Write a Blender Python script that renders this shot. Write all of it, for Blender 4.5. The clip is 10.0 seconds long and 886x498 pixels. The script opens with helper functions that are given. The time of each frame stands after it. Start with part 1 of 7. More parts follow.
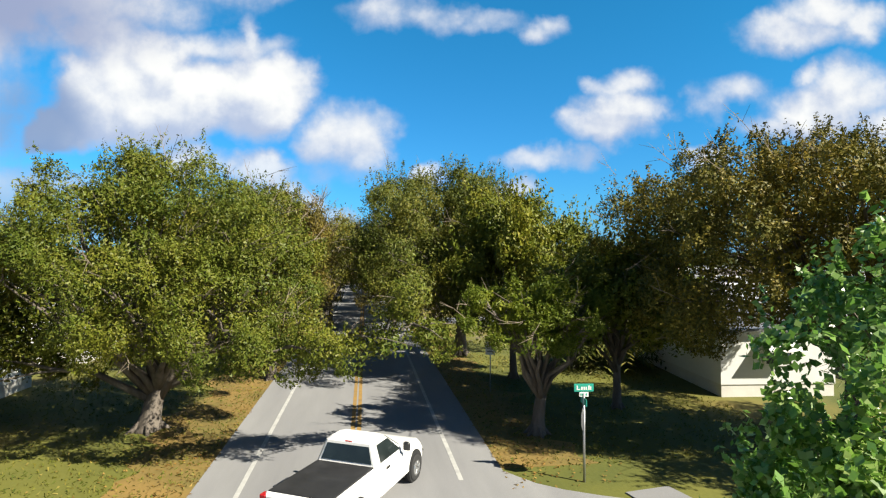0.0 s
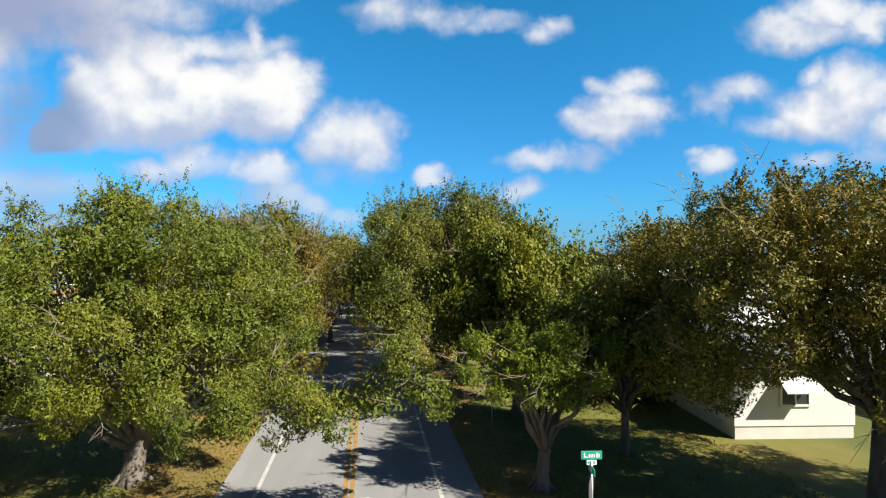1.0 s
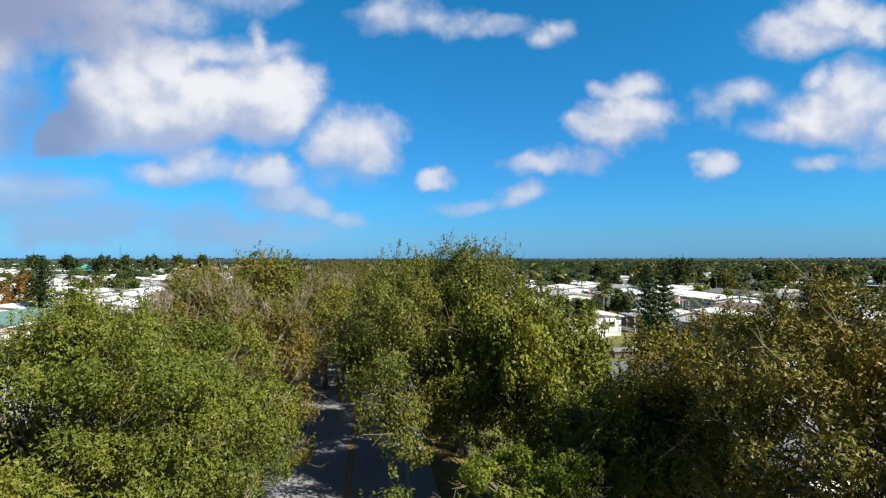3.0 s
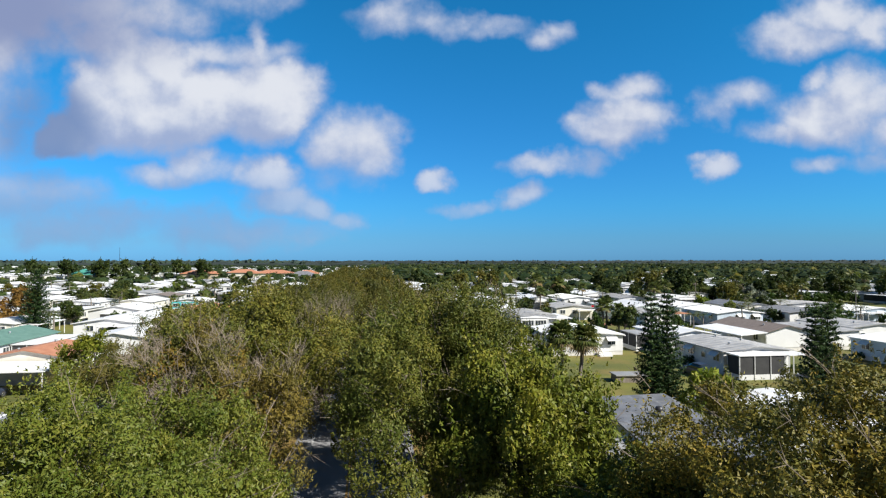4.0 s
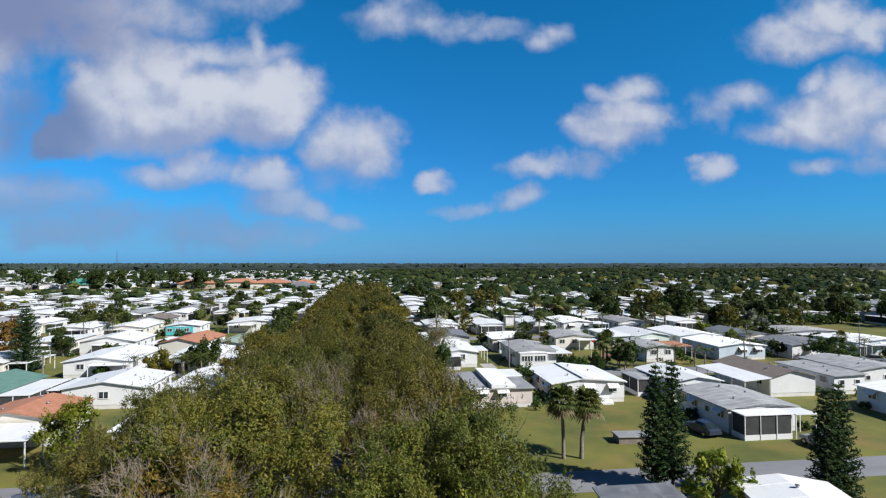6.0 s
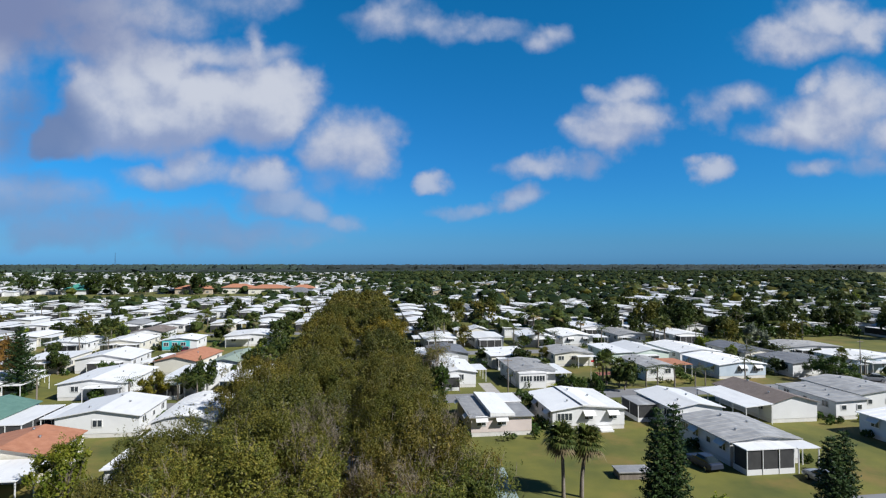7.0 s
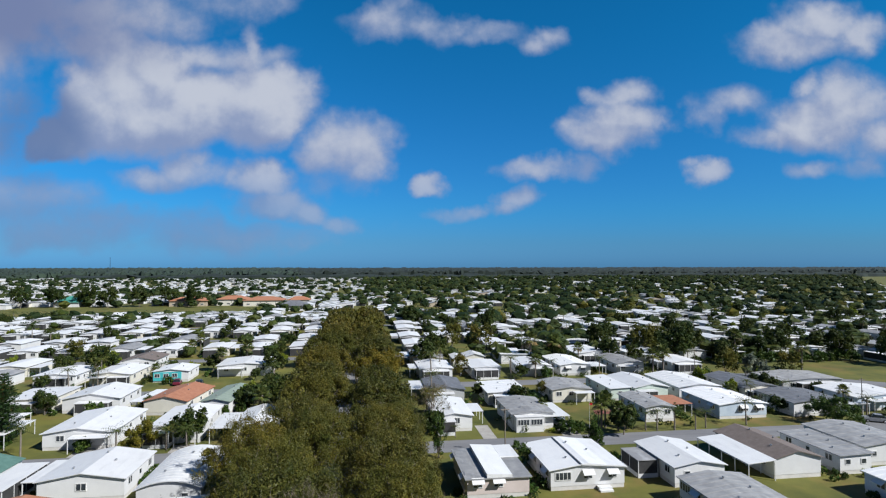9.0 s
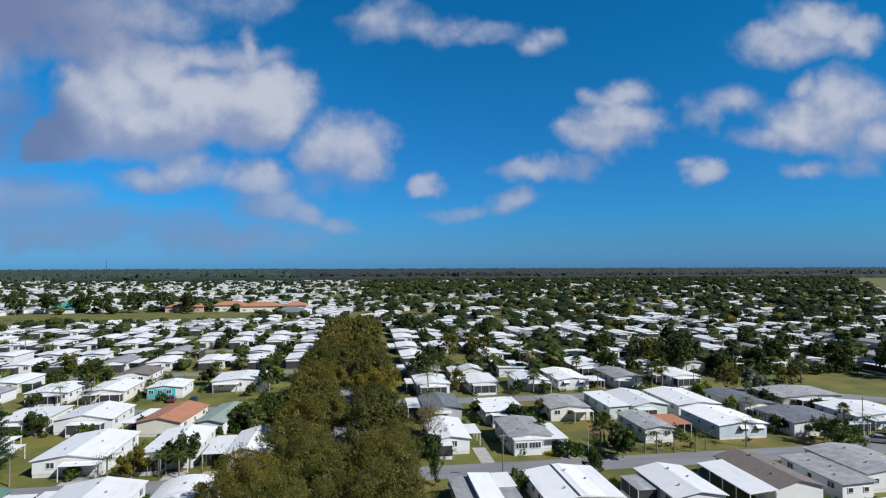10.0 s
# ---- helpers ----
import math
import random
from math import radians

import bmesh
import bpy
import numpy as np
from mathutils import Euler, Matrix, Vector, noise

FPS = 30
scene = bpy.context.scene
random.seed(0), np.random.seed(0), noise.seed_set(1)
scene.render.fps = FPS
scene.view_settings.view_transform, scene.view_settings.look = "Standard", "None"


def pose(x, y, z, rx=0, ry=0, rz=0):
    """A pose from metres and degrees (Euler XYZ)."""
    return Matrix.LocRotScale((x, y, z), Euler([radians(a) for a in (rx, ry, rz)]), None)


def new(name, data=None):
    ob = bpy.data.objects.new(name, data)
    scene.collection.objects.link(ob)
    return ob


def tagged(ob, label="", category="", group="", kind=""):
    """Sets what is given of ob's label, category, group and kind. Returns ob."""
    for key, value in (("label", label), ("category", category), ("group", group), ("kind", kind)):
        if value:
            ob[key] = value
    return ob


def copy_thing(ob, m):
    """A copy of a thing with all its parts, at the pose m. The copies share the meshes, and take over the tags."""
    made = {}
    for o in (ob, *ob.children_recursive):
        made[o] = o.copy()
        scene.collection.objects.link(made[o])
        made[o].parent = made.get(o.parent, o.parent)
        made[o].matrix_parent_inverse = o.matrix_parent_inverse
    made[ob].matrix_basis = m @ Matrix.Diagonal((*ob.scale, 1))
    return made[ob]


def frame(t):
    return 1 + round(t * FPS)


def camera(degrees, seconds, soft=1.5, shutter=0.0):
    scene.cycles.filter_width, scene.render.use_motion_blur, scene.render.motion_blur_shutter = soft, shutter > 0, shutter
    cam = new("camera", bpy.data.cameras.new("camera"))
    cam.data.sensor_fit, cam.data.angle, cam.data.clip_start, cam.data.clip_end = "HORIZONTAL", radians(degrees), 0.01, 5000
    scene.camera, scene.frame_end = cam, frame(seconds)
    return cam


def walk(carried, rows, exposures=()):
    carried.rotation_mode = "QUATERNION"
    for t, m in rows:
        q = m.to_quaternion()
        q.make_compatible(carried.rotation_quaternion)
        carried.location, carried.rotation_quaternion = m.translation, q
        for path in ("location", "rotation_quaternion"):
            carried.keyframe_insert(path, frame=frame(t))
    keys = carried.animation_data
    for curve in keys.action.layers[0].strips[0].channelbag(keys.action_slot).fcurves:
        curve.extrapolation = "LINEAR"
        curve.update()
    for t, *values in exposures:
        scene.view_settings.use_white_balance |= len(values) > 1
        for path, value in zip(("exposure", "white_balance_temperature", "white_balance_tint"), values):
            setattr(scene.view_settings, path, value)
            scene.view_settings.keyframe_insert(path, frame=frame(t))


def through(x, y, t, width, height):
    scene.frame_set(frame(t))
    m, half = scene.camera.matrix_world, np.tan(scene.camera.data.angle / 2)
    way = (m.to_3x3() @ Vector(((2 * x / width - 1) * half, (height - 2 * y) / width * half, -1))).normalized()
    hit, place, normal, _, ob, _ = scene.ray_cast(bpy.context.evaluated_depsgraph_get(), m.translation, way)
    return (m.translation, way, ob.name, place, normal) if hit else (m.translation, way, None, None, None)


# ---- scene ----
cam = camera(77.0, 10.0, 1.2)
PATH = [
    (0.0, pose(0.304, 7.122, 6.195, 90.711, 0, -7.926) @ pose(0, 0, 0, 0, 0, -0.193)),
    (0.5, pose(0.479, 7.639, 6.949, 90.693, 0, -7.705) @ pose(0, 0, 0, 0, 0, -0.183)),
    (1.0, pose(0.634, 8.157, 7.636, 90.735, 0, -7.538) @ pose(0, 0, 0, 0, 0, -0.170)),
    (1.5, pose(0.771, 8.669, 8.332, 90.813, 0, -7.416) @ pose(0, 0, 0, 0, 0, -0.155)),
    (2.0, pose(0.893, 9.170, 9.092, 90.907, 0, -7.333) @ pose(0, 0, 0, 0, 0, -0.138)),
    (2.5, pose(1.002, 9.655, 9.952, 91.004, 0, -7.283) @ pose(0, 0, 0, 0, 0, -0.120)),
    (3.0, pose(1.100, 10.122, 10.931, 91.094, 0, -7.259) @ pose(0, 0, 0, 0, 0, -0.102)),
    (3.5, pose(1.188, 10.570, 12.037, 91.172, 0, -7.258) @ pose(0, 0, 0, 0, 0, -0.084)),
    (4.0, pose(1.270, 10.998, 13.270, 91.237, 0, -7.273) @ pose(0, 0, 0, 0, 0, -0.067)),
    (4.5, pose(1.347, 11.406, 14.621, 91.289, 0, -7.303) @ pose(0, 0, 0, 0, 0, -0.051)),
    (5.0, pose(1.421, 11.798, 16.076, 91.331, 0, -7.344) @ pose(0, 0, 0, 0, 0, -0.037)),
    (5.5, pose(1.495, 12.176, 17.618, 91.367, 0, -7.393) @ pose(0, 0, 0, 0, 0, -0.026)),
    (6.0, pose(1.570, 12.546, 19.229, 91.401, 0, -7.449) @ pose(0, 0, 0, 0, 0, -0.019)),
    (6.5, pose(1.649, 12.913, 20.893, 91.437, 0, -7.511) @ pose(0, 0, 0, 0, 0, -0.015)),
    (7.0, pose(1.734, 13.284, 22.594, 91.479, 0, -7.579) @ pose(0, 0, 0, 0, 0, -0.016)),
    (7.5, pose(1.826, 13.669, 24.320, 91.528, 0, -7.653) @ pose(0, 0, 0, 0, 0, -0.022)),
    (8.0, pose(1.928, 14.077, 26.061, 91.584, 0, -7.733) @ pose(0, 0, 0, 0, 0, -0.034)),
    (8.5, pose(2.043, 14.519, 27.814, 91.643, 0, -7.823) @ pose(0, 0, 0, 0, 0, -0.053)),
    (9.0, pose(2.171, 15.007, 29.581, 91.697, 0, -7.923) @ pose(0, 0, 0, 0, 0, -0.078)),
    (9.5, pose(2.316, 15.555, 31.368, 91.736, 0, -8.038) @ pose(0, 0, 0, 0, 0, -0.111)),
    (10.0, pose(2.479, 16.177, 33.187, 91.742, 0, -8.170) @ pose(0, 0, 0, 0, 0, -0.152)),
]
walk(cam, PATH, [(0.0, 1.2, 7400, 4), (1.0, 1.16, 7350, 5), (2.5, 1.04, 7100, 6), (4.5, 0.72, 6500, 8), (7.0, 0.45, 6250, 9), (10.0, 0.30, 6150, 9)])

# ---- light ----
SUN_EL, SUN_AZ = radians(40), radians(127)          # azimuth clockwise from +y: the sun stands behind the camera, to its right
sun_dir = Vector((math.sin(SUN_AZ) * math.cos(SUN_EL), math.cos(SUN_AZ) * math.cos(SUN_EL), math.sin(SUN_EL)))
sun = new("sun", bpy.data.lights.new("sun", "SUN"))
sun.data.energy, sun.data.angle, sun.data.color = 5.0, radians(0.55), (1.0, 0.965, 0.91)
sun.rotation_mode = "QUATERNION"
sun.rotation_quaternion = sun_dir.to_track_quat("Z", "Y")

world = bpy.data.worlds.new("sky")
scene.world = world
world.use_nodes = True
WT = world.node_tree
WT.nodes.clear()


def wnode(kind):
    return WT.nodes.new(kind)


def wmath(op, a, b=None, c=None, clamp=False):
    n = WT.nodes.new("ShaderNodeMath")
    n.operation, n.use_clamp = op, clamp
    for s, v in zip(n.inputs, (a, b, c)):
        if v is None:
            continue
        if isinstance(v, (int, float)):
            s.default_value = v
        else:
            WT.links.new(v, s)
    return n.outputs[0]


def wdot(vec, d):
    n = WT.nodes.new("ShaderNodeVectorMath")
    n.operation = "DOT_PRODUCT"
    WT.links.new(vec, n.inputs[0])
    n.inputs[1].default_value = d
    return n.outputs["Value"]


def wramp(v, lo, hi):
    n = WT.nodes.new("ShaderNodeMapRange")
    n.interpolation_type = "SMOOTHSTEP"
    n.inputs["From Min"].default_value, n.inputs["From Max"].default_value = lo, hi
    WT.links.new(v, n.inputs["Value"])
    return n.outputs["Result"]


def wmix(f, a, b, blend="MIX"):
    n = WT.nodes.new("ShaderNodeMix")
    n.data_type, n.blend_type = "RGBA", blend
    for s, v in ((n.inputs[0], f), (n.inputs[6], a), (n.inputs[7], b)):
        if isinstance(v, (int, float, tuple)):
            s.default_value = v
        else:
            WT.links.new(v, s)
    return n.outputs[2]


sky = wnode("ShaderNodeTexSky")
sky.sky_type, sky.sun_disc = "NISHITA", False
sky.sun_elevation, sky.sun_rotation = SUN_EL, SUN_AZ
sky.altitude, sky.air_density, sky.dust_density, sky.ozone_density = 0, 1.0, 0.35, 2.0
ways = wnode("ShaderNodeTexCoord").outputs["Generated"]
# the half of the sky over the town ahead, flattened onto a plane that faces north-north-east
ahead_d = wdot(ways, (0.127, 0.9919, 0.0))
ahead_c = wmath("MAXIMUM", ahead_d, 0.05)
cu = wmath("DIVIDE", wdot(ways, (0.9919, -0.127, 0.0)), ahead_c)
cv = wmath("DIVIDE", wdot(ways, (0.0, 0.0, 1.0)), ahead_c)
flat = wnode("ShaderNodeCombineXYZ")
WT.links.new(cu, flat.inputs[0])
WT.links.new(cv, flat.inputs[1])


def wnoise(scale, detail, rough, shift, off=(0.0, 0.0)):
    n = wnode("ShaderNodeTexNoise")
    m = WT.nodes.new("ShaderNodeVectorMath")
    m.operation = "ADD"
    m.inputs[1].default_value = (shift + off[0], shift * 0.7 + off[1], 0)
    WT.links.new(flat.outputs[0], m.inputs[0])
    WT.links.new(m.outputs[0], n.inputs["Vector"])
    n.inputs["Scale"].default_value, n.inputs["Detail"].default_value, n.inputs["Roughness"].default_value = scale, detail, rough
    return n.outputs["Fac"]


# push the places about a little, so that the clouds' outlines are ragged
drift_a, drift_b = wnoise(7.0, 5.0, 0.55, 31.7), wnoise(7.0, 5.0, 0.55, 47.3)
cu_w = wmath("ADD", cu, wmath("MULTIPLY_ADD", drift_a, 0.16, -0.08))
cv_w = wmath("ADD", cv, wmath("MULTIPLY_ADD", drift_b, 0.10, -0.05))
# cumulus: centre (right, up) and half axes, as tangents, and weight
PUFFS = [
    (-0.560, 0.300, 0.110, 0.085, 1.5), (-0.500, 0.345, 0.075, 0.060, 1.3), (-0.575, 0.345, 0.055, 0.050, 1.2), (-0.440, 0.280, 0.120, 0.070, 1.5), (-0.335, 0.285, 0.100, 0.072, 1.4), (-0.610, 0.250, 0.090, 0.045, 1.1),
    (-0.285, 0.315, 0.055, 0.045, 1.0), (-0.380, 0.375, 0.095, 0.030, 0.62), (-0.335, 0.400, 0.026, 0.040, 0.62), (-0.675, 0.225, 0.075, 0.042, 1.5), (-0.82, 0.44, 0.26, 0.085, 1.0), (-0.62, 0.455, 0.19, 0.055, 0.85), (-0.40, 0.478, 0.13, 0.025, 0.42),
    (-0.155, 0.215, 0.070, 0.055, 0.95), (-0.135, 0.195, 0.045, 0.042, 0.9), (-0.105, 0.238, 0.035, 0.026, 0.6), (-0.450, 0.178, 0.050, 0.034, 0.85), (-0.500, 0.155, 0.075, 0.022, 0.70), (-0.420, 0.160, 0.050, 0.022, 0.7),
    (-0.310, 0.158, 0.075, 0.026, 0.90), (-0.285, 0.120, 0.075, 0.034, 1.05), (-0.228, 0.098, 0.045, 0.026, 0.95), (-0.167, 0.078, 0.030, 0.018, 0.62), (-0.175, 0.145, 0.045, 0.025, 0.40),
    (-0.010, 0.151, 0.027, 0.015, 0.72), (0.04, 0.098, 0.045, 0.011, 0.42), (0.143, 0.118, 0.040, 0.022, 0.80), (0.120, 0.098, 0.025, 0.014, 0.6), (0.165, 0.172, 0.058, 0.018, 0.72),
    (0.245, 0.176, 0.035, 0.016, 0.5), (0.300, 0.222, 0.075, 0.030, 0.85), (0.350, 0.262, 0.062, 0.036, 0.85), (0.330, 0.235, 0.060, 0.040, 0.8), (0.365, 0.312, 0.050, 0.024, 0.66), (0.312, 0.308, 0.035, 0.016, 0.5),
    (0.478, 0.175, 0.038, 0.019, 0.82), (0.620, 0.238, 0.080, 0.022, 0.72), (0.690, 0.262, 0.080, 0.042, 0.85), (0.770, 0.300, 0.080, 0.052, 0.85), (0.800, 0.230, 0.070, 0.040, 0.7),
    (0.690, 0.325, 0.026, 0.024, 0.7), (0.555, 0.300, 0.055, 0.024, 0.52), (0.490, 0.277, 0.028, 0.026, 0.42), (0.685, 0.172, 0.045, 0.020, 0.60), (0.780, 0.175, 0.045, 0.020, 0.5),
    (0.640, 0.405, 0.090, 0.034, 0.85), (0.690, 0.445, 0.070, 0.036, 0.85), (0.770, 0.420, 0.055, 0.030, 0.7), (-0.035, 0.435, 0.095, 0.028, 0.60), (-0.080, 0.458, 0.040, 0.035, 0.6), (0.035, 0.437, 0.045, 0.022, 0.55),
    (0.180, 0.405, 0.040, 0.020, 0.60), (0.215, 0.425, 0.032, 0.020, 0.58), (0.110, 0.425, 0.050, 0.015, 0.40), (-0.84, 0.26, 0.10, 0.11, 0.45), (-0.60, 0.390, 0.10, 0.05, 0.8), (-0.77, 0.105, 0.15, 0.050, 0.72), (-0.62, 0.065, 0.24, 0.036, 0.62), (-0.42, 0.055, 0.22, 0.028, 0.50),
]


def puffs(u, v):
    """How deep a place lies in the nearest puffs: about 1 at a centre, 0 at an edge."""
    out = None
    for x0, z0, rx, rz, wgt in PUFFS:
        du = wmath("MULTIPLY_ADD", u, 1.0 / rx, -x0 / rx)
        dv = wmath("MULTIPLY_ADD", v, 1.0 / rz, -z0 / rz)
        r2 = wmath("MULTIPLY_ADD", du, du, wmath("MULTIPLY", dv, dv))
        val = wmath("MULTIPLY_ADD", r2, -0.62 * wgt, wgt)
        out = val if out is None else wmath("SMOOTH_MAX", out, val, 0.25)
    return out


puff = puffs(cu_w, cv_w)
billow = wnoise(8.0, 7.0, 0.55, 3.1)
wisp = wnoise(24.0, 5.0, 0.55, 7.7)
shape = wmath("ADD", puff, wmath("ADD", wmath("MULTIPLY_ADD", billow, 1.5, -0.78), wmath("MULTIPLY_ADD", wisp, 0.40, -0.20)))
cover = wmath("MULTIPLY", wramp(shape, -0.22, 0.80), wramp(ahead_d, 0.1, 0.3))
# elsewhere in the sky: scattered fair-weather cloud of the same kind
other = wnode("ShaderNodeTexNoise")
other.inputs["Scale"].default_value, other.inputs["Detail"].default_value = 4.0, 8.0
WT.links.new(ways, other.inputs["Vector"])
behind = wmath("MULTIPLY", wramp(other.outputs["Fac"], 0.66, 0.80), wmath("SUBTRACT", 1.0, wramp(ahead_d, 0.1, 0.3)))
cover = wmath("MAXIMUM", cover, behind)
# lit from above and to the right: compare with the depth a little way towards the sun
toward = wnoise(8.0, 7.0, 0.55, 3.1, (0.012, 0.022))
sunward = puffs(wmath("ADD", cu_w, 0.022), wmath("ADD", cv_w, 0.040))
relief = wmath("ADD", wmath("MULTIPLY", wmath("SUBTRACT", billow, toward), 0.85), wmath("MULTIPLY", wmath("SUBTRACT", puff, sunward), 0.36))
core = wmath("MULTIPLY", wramp(shape, -0.05, 1.1), wramp(relief, -0.26, 0.24))
# low over the horizon the clouds are far off and dimmed by the air
core = wmath("MULTIPLY", core, wmath("MULTIPLY_ADD", wramp(cv, 0.06, 0.25), 0.45, 0.55))
cover = wmath("MULTIPLY", cover, wmath("MULTIPLY_ADD", wramp(cv, 0.03, 0.24), 0.30, 0.70))
cloud_col = wmix(core, (0.42, 0.50, 0.71, 1), (0.915, 0.925, 0.95, 1))
low_left = wmath("ADD", wmath("MULTIPLY", wmath("ADD", cu, 0.72), wmath("ADD", cu, 0.72)), wmath("MULTIPLY", wmath("ADD", cv, -0.235), wmath("ADD", cv, -0.235)))
cloud_col = wmix(wmath("MULTIPLY", wramp(low_left, 0.016, 0.001), 0.95), cloud_col, (0.22, 0.31, 0.53, 1))
far_haze = wmath("MULTIPLY", wmath("MULTIPLY", wramp(cv, 0.17, 0.09), wramp(cu, -0.12, -0.45)), 0.75)
cloud_col = wmix(far_haze, cloud_col, (0.24, 0.35, 0.60, 1))
shady = wmath("MULTIPLY", wramp(cu, -0.38, -0.75), wramp(wmath("ADD", cv, wmath("MULTIPLY", wnoise(6.0, 4.0, 0.5, 1.7), 0.20)), 0.42, 0.54))
cloud_col = wmix(shady, cloud_col, (0.31, 0.36, 0.56, 1))
deep = wramp(cv, 0.0, 0.5)
tint = wmix(wramp(cv, 0.0, 0.11), wmix(wramp(cv, 0.0, 0.05), (0.27, 0.80, 1.95, 1), (0.30, 0.74, 1.58, 1)), wmix(deep, (0.24, 0.90, 1.68, 1), (0.12, 1.14, 1.74, 1)))
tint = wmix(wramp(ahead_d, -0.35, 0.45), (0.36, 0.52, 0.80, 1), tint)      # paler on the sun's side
blue = wmix(1.0, sky.outputs["Color"], tint, "MULTIPLY")
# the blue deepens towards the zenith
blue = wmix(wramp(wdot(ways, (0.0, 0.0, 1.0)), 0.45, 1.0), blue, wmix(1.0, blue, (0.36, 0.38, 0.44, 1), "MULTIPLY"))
bright = wnode("ShaderNodeMix")
bright.data_type, bright.blend_type = "RGBA", "MULTIPLY"
bright.inputs[0].default_value = 1.0
WT.links.new(cloud_col, bright.inputs[6])
bright.inputs[7].default_value = (10.3, 10.4, 11.1, 1)
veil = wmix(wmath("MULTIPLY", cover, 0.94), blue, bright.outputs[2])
background = wnode("ShaderNodeBackground")
background.inputs["Strength"].default_value = 0.0485
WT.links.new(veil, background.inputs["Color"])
WT.links.new(background.outputs[0], wnode("ShaderNodeOutputWorld").inputs["Surface"])

# ---- materials ----


def material(name):
    m = bpy.data.materials.new(name)
    m.use_nodes = True
    t = m.node_tree
    b = next(n for n in t.nodes if n.type == "BSDF_PRINCIPLED")
    return m, t, b


def noise_node(t, scale, detail=4.0, rough=0.55, stretch=None, where="Object"):
    n = t.nodes.new("ShaderNodeTexNoise")
    n.inputs["Scale"].default_value, n.inputs["Detail"].default_value, n.inputs["Roughness"].default_value = scale, detail, rough
    c = t.nodes.new("ShaderNodeTexCoord") if where == "Object" else t.nodes.new("ShaderNodeNewGeometry")
    v = c.outputs["Object"] if where == "Object" else c.outputs["Position"]
    if stretch:
        mp = t.nodes.new("ShaderNodeMapping")
        mp.inputs["Scale"].default_value = stretch
        t.links.new(v, mp.inputs["Vector"])
        v = mp.outputs[0]
    t.links.new(v, n.inputs["Vector"])
    return n.outputs["Fac"]


def ramp(t, v, stops):
    r = t.nodes.new("ShaderNodeValToRGB")
    while len(r.color_ramp.elements) < len(stops):
        r.color_ramp.elements.new(0.5)
    for e, (p, c) in zip(r.color_ramp.elements, stops):
        e.position, e.color = p, (*c, 1)
    t.links.new(v, r.inputs["Fac"])
    return r.outputs["Color"]


def mix(t, f, a, b, blend="MIX"):
    n = t.nodes.new("ShaderNodeMix")
    n.data_type, n.blend_type = "RGBA", blend
    for s, v in ((n.inputs[0], f), (n.inputs[6], a), (n.inputs[7], b)):
        if isinstance(v, (int, float)):
            s.default_value = v
        elif isinstance(v, tuple):
            s.default_value = (*v, 1)
        else:
            t.links.new(v, s)
    return n.outputs[2]


def bumpy(t, b, v, strength, distance=0.02):
    n = t.nodes.new("ShaderNodeBump")
    n.inputs["Strength"].default_value, n.inputs["Distance"].default_value = strength, distance
    t.links.new(v, n.inputs["Height"])
    t.links.new(n.outputs[0], b.inputs["Normal"])


def surface(name, dark, light, scale=3.0, fine=40.0, rough=0.7, metal=0.0, bump=0.25, stretch=None, stain=None, spread=(0.3, 0.7), where="Object", own=0.0):
    """A two-scale surface: patches between two colours, grain over them, and stains if asked."""
    m, t, b = material(name)
    c = ramp(t, noise_node(t, scale, 5.0, 0.6, stretch, where), [(spread[0], dark), (spread[1], light)])
    grain = noise_node(t, fine, 3.0, 0.6, None, where)
    c = mix(t, 1.0, c, ramp(t, grain, [(0.2, (0.80, 0.80, 0.80)), (0.8, (1.0, 1.0, 1.0))]), "MULTIPLY")
    if stain:
        s = noise_node(t, stain[1], 6.0, 0.65, stain[2] if len(stain) > 2 else None, where)
        k = t.nodes.new("ShaderNodeMapRange")
        k.inputs["From Min"].default_value, k.inputs["From Max"].default_value, k.inputs["To Max"].default_value = 0.52, 0.72, stain[3] if len(stain) > 3 else 0.7
        t.links.new(s, k.inputs["Value"])
        c = mix(t, k.outputs[0], c, stain[0])
    if own:
        i = t.nodes.new("ShaderNodeObjectInfo")
        c = mix(t, 1.0, c, ramp(t, i.outputs["Random"], [(0.0, (1 - own,) * 3), (1.0, (1.0, 1.0, 1.0))]), "MULTIPLY")
    t.links.new(c, b.inputs["Base Color"])
    b.inputs["Roughness"].default_value, b.inputs["Metallic"].default_value = rough, metal
    if bump:
        bumpy(t, b, grain, bump)
    return m


def plain(name, colour, rough=0.5, metal=0.0, fine=30.0, depth=0.12):
    """Painted or moulded stuff: one colour with a little wear."""
    return surface(name, tuple((1 - depth) * v for v in colour), colour, 1.7, fine, rough, metal, 0.05)


